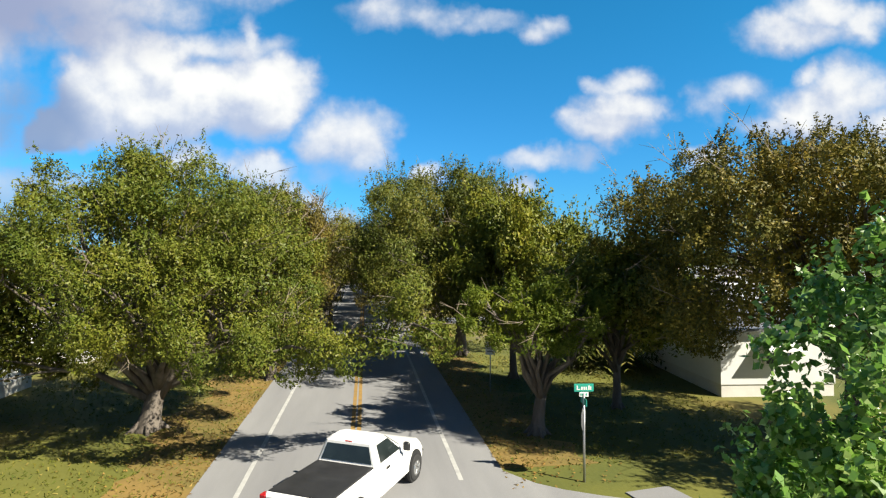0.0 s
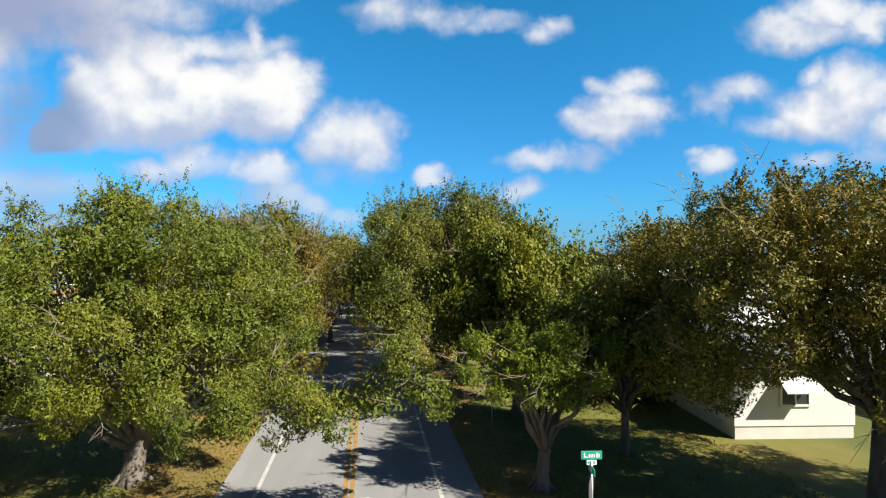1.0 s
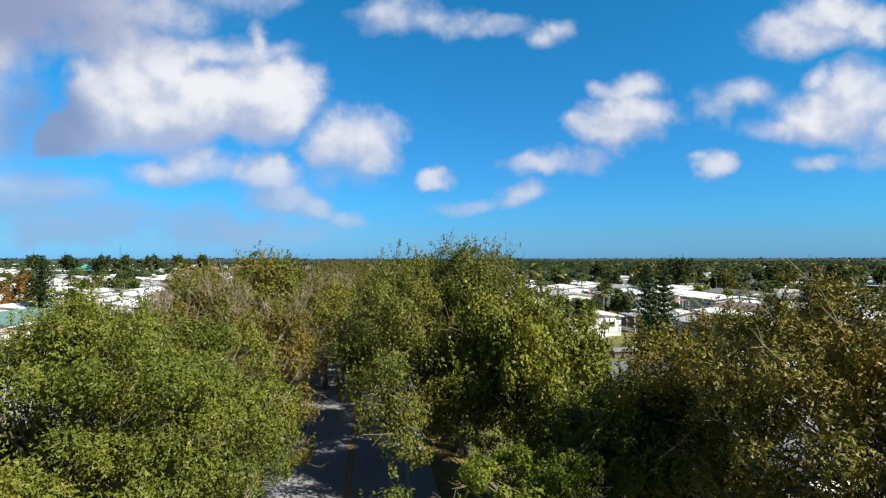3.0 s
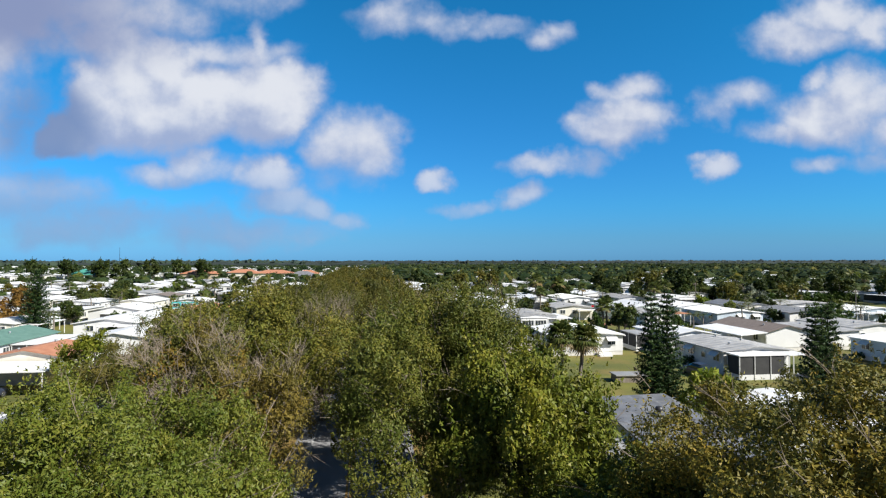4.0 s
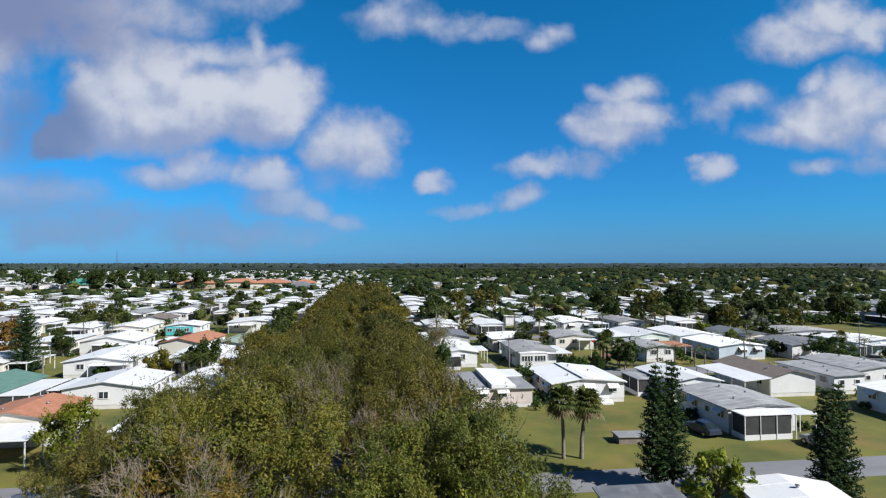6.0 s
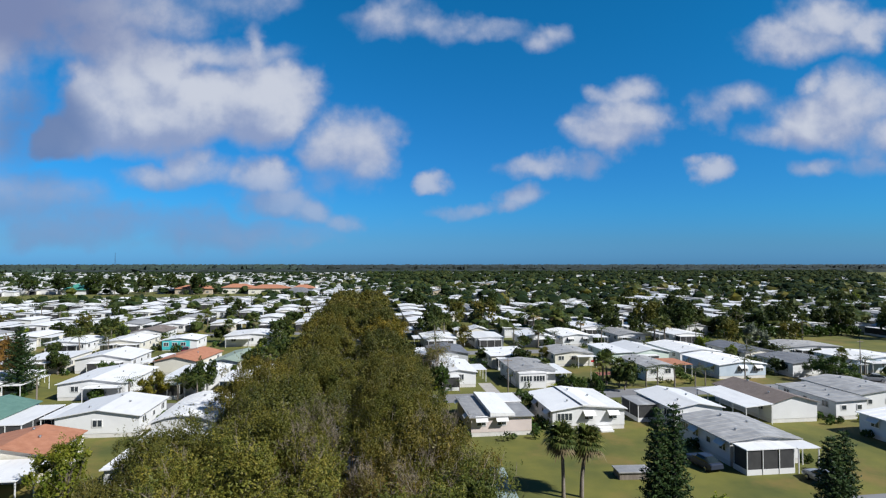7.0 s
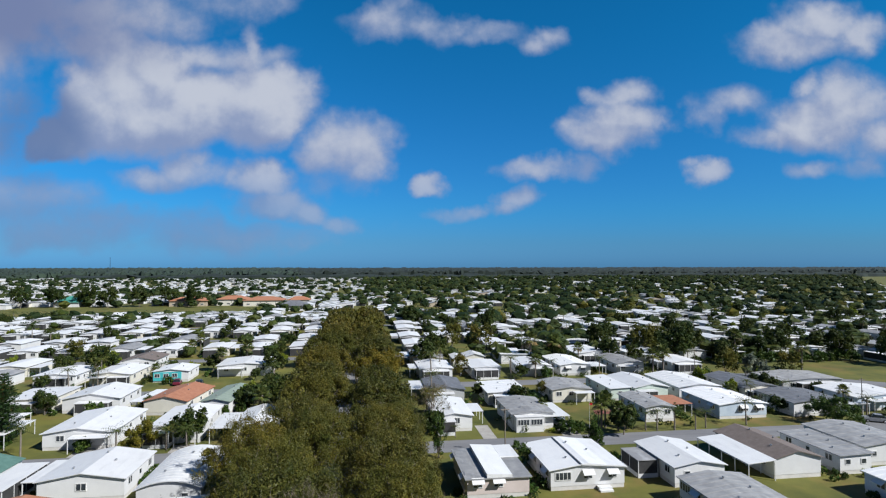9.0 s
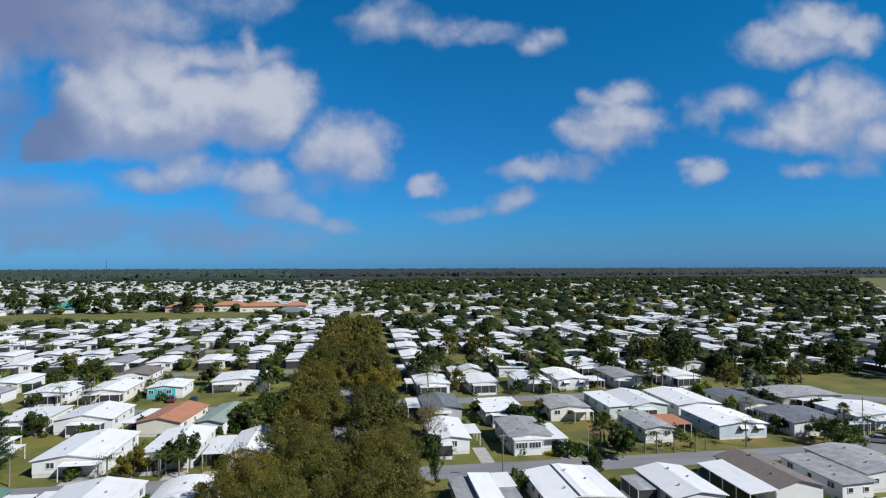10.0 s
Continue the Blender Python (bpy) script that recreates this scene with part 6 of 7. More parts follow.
ry = np.random.default_rng(91)
for cx, cy in SPOTS:
    thick = float(np.clip(1.0 + 0.75 * woody(cx, cy), 0.30, 2.0))
    n = ry.poisson(1.5 * thick)
    for _ in range(n):
        x, y = cx + ry.choice([-1, 1]) * ry.uniform(5.4, 7.6), cy + ry.uniform(-11, 11)
        if min(abs(y - s) for s in STREETS) < 4.0 or abs(x) < 15 or not clear(x - 1, x + 1, y - 1, y + 1):
            continue
        if ry.random() < 0.38:
            again(palms[int(ry.integers(3))], x, y, ry.uniform(0, 360), ry.uniform(0.7, 1.35))
        else:
            big = 1.35 if cx > 0 and ry.random() < 0.25 * thick else 0.8
            again(yard[int(ry.choice(5, p=[0.34, 0.22, 0.26, 0.12, 0.06]))], x, y, ry.uniform(0, 360), ry.uniform(0.7, 1.15) * big)

# planting close round the homes that stand nearest
for x0, x1, y0, y1 in list(TAKEN):
    if y1 < 58 or x0 > 130:
        continue
    for _ in range(ry.poisson(2.4)):
        if ry.random() < 0.6:
            x, y = (x0 + 0.2 if ry.random() < 0.5 else x1 - 0.2), ry.uniform(y0, y1)
        else:
            x, y = ry.uniform(x0, x1), (y0 - 0.6 if ry.random() < 0.35 else y1 + 0.6)
        if min(abs(y - s) for s in STREETS) < 3.8 or abs(x) < 13 or any(a + 0.9 < x < b - 0.9 and c + 0.9 < y < d - 0.9 for a, b, c, d in TAKEN) or (9 < x < 39 and 54 < y < 84):
            continue
        if ry.random() < 0.30 and y0 > 100:
            again(palms[int(ry.integers(3))], x, y, ry.uniform(0, 360), ry.uniform(0.6, 1.2))
        elif y0 > 100:
            again(yard[int(ry.choice(5, p=[0.22, 0.10, 0.50, 0.12, 0.06]))], x, y, ry.uniform(0, 360), ry.uniform(0.45, 0.95))
        else:
            again(yard[2], x, y, ry.uniform(0, 360), ry.uniform(0.35, 0.6))
for x, y, k, s in ((104, 130, 0, 0.6), (97, 176, 1, 1.5), (92, 187, 4, 1.6), (104, 183, 1, 1.2), (62, 186, 3, 1.3), (40, 196, 4, 1.6), (110, 170, 0, 1.3),
                   (24, 188, 1, 1.2), (19, 178, 1, 1.1), (82, 200, 1, 1.3), (116, 209, 1, 1.5), (33, 214, 4, 1.4), (95, 221, 0, 1.4)):
    again(yard[k], x, y, x * 31 % 360, s)

# low planting along the walls and lot lines, too much to count
def shrubbery(leaf, share, seed, label):
    r = np.random.default_rng(seed)
    spots = []
    lots = [(cx - 4.6, cx + 4.6, cy - 8.6, cy + 8.6) for cx, cy in SPOTS] + [b for b in TAKEN if b[2] > 84 and b[1] - b[0] < 16]
    for x0, x1, y0, y1 in lots:
        for _ in range(r.poisson(share)):
            if r.random() < 0.22:
                x, y, n = (x0 - 1.6 if r.random() < 0.5 else x1 + 1.6), r.uniform(y0, y1 - 4.0), int(r.integers(4, 8))
                spots += [(x + r.normal(0, 0.1), y + 0.9 * k, r.uniform(0.55, 0.8), r.uniform(1.0, 1.5)) for k in range(n)]
            elif r.random() < 0.6:
                spots.append((r.uniform(x0, x1), y0 - r.uniform(0.3, 1.2), r.uniform(0.4, 0.9), r.uniform(0.7, 1.6)))
            else:
                spots.append(((x0 - 0.4 if r.random() < 0.5 else x1 + 0.4) + r.normal(0, 0.3), r.uniform(y0, y1), r.uniform(0.4, 1.0), r.uniform(0.8, 2.6)))
    spots = [q for q in spots if min(abs(q[1] - st) for st in STREETS) > 3.9 and abs(q[0]) > 14 and not any(a - 0.2 < q[0] < b + 0.2 and c - 0.2 < q[1] < d + 0.2 for a, b, c, d in HERE[:2])]
    arr = np.array(spots)
    i = np.repeat(np.arange(len(arr)), 26)
    d = r.normal(size=(len(i), 3))
    d /= np.linalg.norm(d, axis=1, keepdims=True)
    d *= r.uniform(0.5, 1.05, (len(i), 1))
    p = np.stack([arr[i, 0] + d[:, 0] * arr[i, 2], arr[i, 1] + d[:, 1] * arr[i, 2], arr[i, 3] * (0.5 + 0.48 * d[:, 2])], 1)
    ob = thing("yard_shrubs")
    part("leaves", cards("leaves", p, d + np.array([0, 0, 0.3]), 0.5, 0.36, leaf, r, 0.5), leaf, ob)
    tagged(ob, label, "shrubs", kind="stuff")


shrubbery(SHRUB_LEAF, 2.6, 201, "low dark green shrubs and hedges round the homes")
shrubbery(YARD_LEAF, 1.6, 202, "low olive-green shrubs along the homes' walls")
shrubbery(LIME_LEAF, 0.5, 203, "light green garden shrubs in front of homes")

# hedge and single trees round the east lawn
for k in range(12):
    again(yard[2], 108.0 + 4.0 * k, 169.5 + ry.normal(0, 0.5), ry.uniform(0, 360), ry.uniform(1.1, 1.5))
for x, y, k, s in ((150, 172, 1, 1.3), (156, 160, 1, 1.3), (161, 152, 0, 1.6), (125, 178, 0, 1.4), (135, 181, 1, 1.2), (168, 170, 1, 1.5), (152, 183, 0, 1.5), (112, 176, 0, 1.2), (143, 190, 1, 1.3)):
    again(yard[k], x, y, x * 31 % 360, s)
again(palms[1], 124.5, 158.0, 0, 1.3)

# ---- the town beyond: too far to count ----
def far_homes(name, x_of, y_of, n, seed, roofs, mat_wall, mat_roof, label):
    r = np.random.default_rng(seed)
    wall, roof, porch = Shape(), Shape(), Shape()
    for _ in range(n):
        y = r.uniform(*y_of)
        row = round(y / 23.0) * 23.0 + r.normal(0, 1.2)
        x = r.uniform(x_of[0], x_of[1]) * (row * 0.92 + 60)
        if abs(x) < 16 and row < 335 or -240 < x < -52 and 352 < row < 445 or (105 < x < 168 and row < 205):
            continue
        if woody(x, row) > 0.25 and r.random() < 0.6:
            continue
        w, d, h, e = r.uniform(7, 9.5), r.uniform(10, 14), 2.8, 0.35
        rise = r.uniform(0.4, 1.0)
        if r.random() < 0.35:
            w, d = d, w
        a, b, c, f = x - w / 2, x + w / 2, row - d / 2, row + d / 2
        wall.box(a, b, c, f, 0, h)
        q = r.uniform(0.35, 0.75)
        if r.random() < 0.75:
            a1 = a if r.random() < 0.5 else b - w * q
            # a solid dark box stands in for the shade inside a porch
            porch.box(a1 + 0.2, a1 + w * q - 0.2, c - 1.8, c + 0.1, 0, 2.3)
            roof.box(a1, a1 + w * q, c - 2.1, c + 0.1, 2.35, 2.48)
        wall.add([(a, c, h), (b, c, h), (x, c, h + rise)], [(0, 1, 2)])
        roof.add([(a - e, c - e, h), (x, c - e, h + rise + 0.05), (x, f + e, h + rise + 0.05), (a - e, f + e, h), (b + e, c - e, h), (b + e, f + e, h)], [(0, 1, 2, 3), (1, 4, 5, 2)])
    ob = thing(name, None, label, "houses", kind="stuff")
    part("walls", wall, mat_wall, ob), part("roofs", roof, mat_roof, ob), part("porches", porch, SCREEN_SHADE, ob, "solid dark boxes painting the shade of open porches")


far_homes("far_homes", (-1.0, 0.0), (300, 640), 520, 1, 0, WALLS["white"], ROOF_WHITE, "rows of distant white mobile homes among trees")
far_homes("far_homes", (-1.0, 0.0), (640, 1330), 900, 2, 0, WALLS["white"], ROOF_WHITE, "rows of distant white mobile homes among trees")
far_homes("far_homes", (0.0, 1.0), (300, 640), 215, 3, 0, WALLS["white"], ROOF_WHITE, "rows of distant white homes among trees")
far_homes("far_homes", (0.0, 1.0), (300, 700), 150, 4, 0, WALLS["tan"], ROOF_GREY, "distant tan homes with grey roofs among trees")
far_homes("far_homes", (0.0, 1.0), (640, 1250), 300, 5, 0, WALLS["white"], ROOF_WHITE, "distant white homes among trees")
far_homes("far_homes", (-1.0, 0.0), (300, 1200), 160, 6, 0, WALLS["cream"], ROOF_GREY, "distant cream homes with grey roofs")


def far_trees(name, x_of, y_of, n, seed, leaf, label, size=(2.2, 4.2), per=34, card=1.5):
    r = np.random.default_rng(seed)
    y = r.uniform(y_of[0] ** 1.5, y_of[1] ** 1.5, n) ** (1 / 1.5)
    x = r.uniform(x_of[0], x_of[1], n) * (y * 0.92 + 60)
    ok = ~(((np.abs(x) < 15) & (y < 305)) | ((x > -236) & (x < -62) & (y > 356) & (y < 432)))
    ok &= (woody(x, y) > 0.0) | (r.random(n) < 0.55)
    x, y = x[ok], y[ok]
    n = len(x)
    R = r.uniform(*size, n)
    H = R * r.uniform(0.85, 1.25, n) + 1.6
    i = np.repeat(np.arange(n), per)
    d = r.normal(size=(len(i), 3))
    d /= np.linalg.norm(d, axis=1, keepdims=True)
    d *= r.uniform(0.55, 1.08, (len(i), 1))
    lump = 1 + 0.35 * np.sin(d[:, 0] * 5 + i) * np.cos(d[:, 1] * 4 + 2 * i)
    p = np.stack([x[i] + d[:, 0] * R[i] * lump, y[i] + d[:, 1] * R[i] * lump, H[i] * 0.52 + d[:, 2] * H[i] * 0.46 * lump], 1)
    ball = bmesh.new()
    bmesh.ops.create_icosphere(ball, subdivisions=1 if card > 1.25 else 2, radius=1.0)
    v0 = np.array([q.co[:] for q in ball.verts])
    f0 = np.array([[q.index for q in t.verts] for t in ball.faces])
    ball.free()
    j = np.repeat(np.arange(n), len(v0))
    v = np.tile(v0, (n, 1))
    lump = 0.80 + 0.20 * np.sin(v[:, 0] * 4 + 3 * j) * np.cos(v[:, 1] * 5 + j) + 0.10 * np.sin(v[:, 2] * 6 + 2 * j) + r.normal(0, 0.05, len(v))
    v = np.stack([x[j] + v[:, 0] * R[j] * lump, y[j] + v[:, 1] * R[j] * lump, H[j] * 0.50 + v[:, 2] * H[j] * 0.46 * lump], 1)
    me = bpy.data.meshes.new("inner_leaves")
    me.from_pydata(v.tolist(), [], (f0[None] + np.arange(n)[:, None, None] * len(v0)).reshape(-1, 3).tolist())
    me.materials.append(leaf)
    ob = thing(name)
    part("inner_leaves", me, leaf, ob)
    part("leaves", cards("leaves", p, d + np.array([0, 0, 0.35]), card, card * 0.8, leaf, r, 0.32), leaf, ob)
    tagged(ob, label, "trees", kind="stuff")


far_trees("far_trees", (-1.0, 0.0), (285, 620), 620, 11, FAR_LEAF, "distant yard trees between white homes", (1.8, 4.6), 44, 1.1)
far_trees("far_trees", (0.0, 1.0), (285, 620), 680, 12, FAR_LEAF, "distant dark trees between homes", (2.6, 6.4), 48, 1.3)
far_trees("far_trees", (0.0, 1.0), (285, 620), 170, 16, YARD_LEAF, "distant green trees between homes", (2.4, 5.6), 48, 1.2)
far_trees("far_trees", (0.0, 1.0), (285, 620), 90, 17, OAK_LEAF, "distant pale olive trees between homes", (2.6, 6.0), 48, 1.3)
far_trees("far_trees", (-1.0, 0.0), (285, 620), 170, 18, YARD_LEAF, "distant green trees between white homes", (2.0, 4.6), 44, 1.1)
far_trees("far_trees", (0.08, 1.0), (176, 300), 210, 19, YARD_LEAF, "dark green trees between the eastern homes", (1.8, 4.2), 90, 0.75)
far_trees("far_trees", (0.08, 1.0), (176, 300), 90, 20, FAR_LEAF, "dark trees over the eastern homes", (2.0, 4.8), 90, 0.75)
far_trees("far_trees", (-1.0, -0.1), (176, 300), 80, 21, YARD_LEAF, "dark green trees between the western homes", (1.4, 3.2), 80, 0.7)
far_trees("far_trees", (-1.0, 0.0), (600, 1300), 1600, 13, FAR_LEAF, "distant trees between rows of homes", (2.4, 5.6), 14, 2.2)
far_trees("far_trees", (0.0, 1.0), (600, 1300), 2150, 14, FAR_LEAF, "distant dark trees covering the town", (3.0, 7.4), 14, 2.8)
far_trees("far_trees", (0.0, 1.0), (400, 1250), 330, 15, YARD_LEAF, "distant olive trees in the town", (3.0, 6.5), 14, 2.4)


def canopy(name, x0, x1, y0, y1, nx_, ny_, top, seed, label, mat):
    """The uneven top of a far wood."""
    r = np.random.default_rng(seed)
    xs = np.linspace(0, 1, nx_)
    s = Shape()
    for j in range(ny_):
        y = y0 + (y1 - y0) * (j / (ny_ - 1)) ** 1.6
        for i in range(nx_):
            f = y / y1
            x = (x0 + (x1 - x0) * xs[i]) * f
            z = top * (0.72 + 0.45 * noise.noise((x * 0.011, y * 0.008, seed)) + 0.75 * r.random() ** 5) if 0 < j < ny_ - 1 else 0.0
            s.v.append((x + r.normal(0, 2.0), y + r.normal(0, 4.0), z))
    s.f = [(j * nx_ + i, j * nx_ + i + 1, (j + 1) * nx_ + i + 1, (j + 1) * nx_ + i) for j in range(ny_ - 1) for i in range(nx_ - 1)]
    solid(name, s, mat, label, "woodland", "stuff")


canopy("far_woods", -4700, -560, 1380, 4900, 230, 70, 12.0, 3, "flat pine woodland reaching the horizon", FAR_WOOD)
canopy("far_woods", -700, 5200, 1700, 4900, 260, 60, 11.0, 4, "dark woodland along the horizon", FAR_WOOD_DARK)
canopy("far_woods", -700, 5200, 1260, 1420, 240, 8, 8.0, 5, "belt of dark trees at the edge of town", FAR_WOOD_DARK)
strip("dry_field", [(420, 1428), (1250, 1428), (1360, 1560), (450, 1560)], 0.05, DRY_FIELD, "dry straw-coloured field beyond the town", "field")
for x, y, w, d, h in ((4370, 4560, 70, 40, 56), (4460, 4560, 45, 40, 64), (4550, 4550, 60, 40, 52)):
    b = thing("tower_block", pose(x, y, 0), "white tower block on the horizon", "building", "towers on the horizon")
    part("wall", Shape().box(-w / 2, w / 2, -d / 2, d / 2, 0, h), WALLS["white"], b)
    part("roof", Shape().bar(-w / 2 - 1, w / 2 + 1, -d / 2 - 1, d / 2 + 1, h, h + 1.5, 0.3), ROOF_WHITE, b)
    for k in range(8):
        part("window_band", Shape().box(-w / 2 + 3, w / 2 - 3, -d / 2 - 0.15, -d / 2 + 0.1, 3 + k * h / 9, 4.6 + k * h / 9), PANE, b)

mast_ = thing("radio_mast", pose(-770, 1840, 0), "thin lattice radio mast above far woods", "mast")
part("mast", Shape().tube([(0, 0, 0), (0, 0, 56)], [0.7, 0.35], 4), DARK_METAL, mast_)
for k in range(6):
    part("brace", Shape().box(-1.2, 1.2, -0.2, 0.2, 9.0 * (k + 1), 9.0 * (k + 1) + 0.5), DARK_METAL, mast_)

# clubhouse by the west field
club = thing("clubhouse", pose(-88, 447, 0), "cream clubhouse with terracotta hipped roofs", "building")
for n, (x, y, w, d, h) in enumerate(((-38, 4, 26, 14, 4.0), (-8, 8, 22, 14, 4.6), (16, 0, 28, 18, 4.2), (40, 6, 16, 12, 3.8))):
    part("wall", Shape().box(x - w / 2, x + w / 2, y - d / 2, y + d / 2, 0, h), WALLS["cream" if n else "tan"], club)
    e = 0.8
    a, b, c, f = x - w / 2 - e, x + w / 2 + e, y - d / 2 - e, y + d / 2 + e
    part("roof", Shape().add([(a, c, h), (b, c, h), (b, f, h), (a, f, h), (a + d / 2, y, h + 2.6), (b - d / 2, y, h + 2.6)], [(0, 3, 2, 1), (0, 1, 5, 4), (1, 2, 5), (2, 3, 4, 5), (3, 0, 4)]), ROOF_TERRA, club)
    for k in range(4):
        ww = part("window", WINDOWS["wide"][0], None, club, m=pose(x - w / 2 + w * (k + 0.5) / 4, y - d / 2 - 0.004, 1.0))
        part("pane", WINDOWS["wide"][1], None, ww)
hip = thing("house", pose(-45, 398, 0), "house with dark grey hipped roof", "house")
part("wall", Shape().box(-9, 9, -7, 7, 0, 3.4), WALLS["white"], hip)
part("roof", Shape().add([(-10, -8, 3.4), (10, -8, 3.4), (10, 8, 3.4), (-10, 8, 3.4), (-3, 0, 6.6), (3, 0, 6.6)], [(0, 3, 2, 1), (0, 1, 5, 4), (1, 2, 5), (2, 3, 4, 5), (3, 0, 4)]), ROOF_DARK, hip)
for k in range(3):
    ww = part("window", WINDOWS["wide"][0], None, hip, m=pose(-5.5 + 5.5 * k, -7.004, 1.1))
    part("pane", WINDOWS["wide"][1], None, ww)
hall = thing("hall", pose(-210, 455, 0), "low building with bright teal-green roof", "building")
part("wall", Shape().box(-8, 8, -6, 6, 0, 3.5), WALLS["white"], hall)
part("roof", Shape().add([(-9, -7, 3.5), (9, -7, 3.5), (9, 7, 3.5), (-9, 7, 3.5), (0, -1, 7.8), (0, 1, 7.8)], [(0, 3, 2, 1), (0, 1, 4), (1, 2, 5, 4), (2, 3, 5), (3, 0, 4, 5)]), plain("teal_roof", (0.07, 0.30, 0.25), 0.6), hall)
for x in range(7):
    again(yard[1], -236 + x * 19, 441 + (x % 3) * 5, x * 70, 2.0)

# ---- street furniture at the junction ----
SIGN_GREEN = plain("reflective_sign_green", (0.02, 0.36, 0.27), 0.35)
SIGN_WHITE = plain("sign_lettering_white", (0.82, 0.82, 0.80), 0.5)
SIGN_GREY = surface("bare_sign_back", (0.14, 0.15, 0.155), (0.22, 0.23, 0.235), 2.0, 30.0, 0.45, 0.6, 0.05)
sign = thing("street_sign", pose(6.22, 21.75, 0, 0, 0, -6), "green street name sign on a grey post", "sign")
part("post", Shape().tube([(0, 0, -0.3), (0, 0, 2.42)], [0.035, 0.033], 8), METAL, sign, smooth=True)
blade = part("blade", Shape().bar(-0.27, 0.27, -0.012, 0.012, 2.47, 2.68, 0.008), SIGN_GREEN, sign)
for x0, x1, z0, z1 in ((-0.20, -0.165, 2.515, 2.635), (-0.165, -0.10, 2.515, 2.54), (-0.08, -0.03, 2.515, 2.60), (-0.01, 0.04, 2.515, 2.60), (0.055, 0.085, 2.515, 2.60), (0.12, 0.16, 2.515, 2.635), (0.175, 0.205, 2.515, 2.61)):
    part("lettering", Shape().box(x0, x1, -0.0165, -0.0125, z0, z1), SIGN_WHITE, blade)
lower = part("blade", Shape().bar(-0.13, 0.13, -0.010, 0.010, 2.33, 2.45, 0.008), SIGN_WHITE, sign, "small white plate")
for k in range(4):
    part("lettering", Shape().box(-0.095 + 0.05 * k, -0.062 + 0.05 * k, -0.0145, -0.0105, 2.36, 2.42), SIGN_GREEN, lower)
part("cross_blade", Shape().bar(-0.012, 0.012, -0.27, 0.27, 2.12, 2.31, 0.008), SIGN_GREEN, sign)
a8 = [(0.30 * math.cos(radians(22.5 + 45 * k)), 1.72 + 0.34 * math.sin(radians(22.5 + 45 * k))) for k in range(8)]
part("stop_plate", Shape().prism(a8, -0.004, 0.004), SIGN_GREY, sign, "octagonal plate seen edge-on from behind", pose(0.0, 0.045, 0, 0, 0, 62))
notice = thing("notice_sign", pose(5.92, 32.0, 0, 0, 0, -5), "small white notice board on a thin post", "sign")
part("post", Shape().tube([(0, 0, -0.3), (0, 0, 2.25)], [0.028, 0.026], 8), METAL, notice, smooth=True)
face = part("plate", Shape().bar(-0.22, 0.22, -0.045, -0.03, 1.70, 2.28, 0.006), SIGN_WHITE, notice)
for k in range(3):
    part("lettering", Shape().box(-0.15, 0.15, -0.0485, -0.0455, 1.82 + 0.14 * k, 1.88 + 0.14 * k), SIGN_GREY, face)

# ---- pickup truck turning onto the road ----
PAINT = plain("white_car_paint", (0.80, 0.80, 0.80), 0.25, 0.0, 60.0, 0.04)
RUBBER = plain("tyre_rubber", (0.025, 0.025, 0.027), 0.85)
COVER = surface("black_vinyl_cover", (0.018, 0.018, 0.020), (0.032, 0.032, 0.035), 2.0, 40.0, 0.55, 0, 0.1)
TAIL = plain("red_lamp", (0.45, 0.015, 0.02), 0.25)
CHROME = plain("chrome_trim", (0.62, 0.62, 0.63), 0.2, 0.9)
BLACK = plain("black_plastic", (0.02, 0.02, 0.022), 0.5)
AUTO_GLASS = glass_pane("car_glass", (0.02, 0.028, 0.03), 0.05)


def rounded(s, rows):
    """Skin over cross-sections across a car: rows of (y, half width low, half width top, z low, z top)."""
    k = len(s.v)
    per = 8
    for y, wl, wt, z0, z1 in rows:
        c = min(0.09, (z1 - z0) * 0.3)
        s.v += [(-wl, y, z0), (-wl, y, (z0 + z1) / 2), (-wt, y, z1 - c), (-wt + c * 1.4, y, z1), (wt - c * 1.4, y, z1), (wt, y, z1 - c), (wl, y, (z0 + z1) / 2), (wl, y, z0)]
    for i in range(len(rows) - 1):
        s.f += [(k + i * per + j, k + (i + 1) * per + j, k + (i + 1) * per + (j + 1) % per, k + i * per + (j + 1) % per) for j in range(per)]
    s.f += [tuple(range(k, k + per)), tuple(reversed(range(k + (len(rows) - 1) * per, k + len(rows) * per)))]
    return s


def wheel(ob, x, y, r=0.37):
    side = 1 if x > 0 else -1
    w = part("wheel", Shape().tube([(-0.13, 0, 0), (-0.11, 0, 0), (0.11, 0, 0), (0.13, 0, 0)], [r * 0.86, r, r, r * 0.86], 20), RUBBER, ob, m=pose(x, y, r), smooth=False)
    h = Shape().tube([(side * 0.125, 0, 0), (side * 0.145, 0, 0)], [r * 0.62, r * 0.55], 16)
    part("rim", h, CHROME, w, "silver rim")
    for k in range(5 if r > 0.35 else 0):
        part("spoke", Shape().bar(-0.012, 0.012, -0.03, 0.03, 0.05, r * 0.5, 0.008), METAL, w, m=pose(side * 0.15, 0, 0, 72 * k, 0, 0))


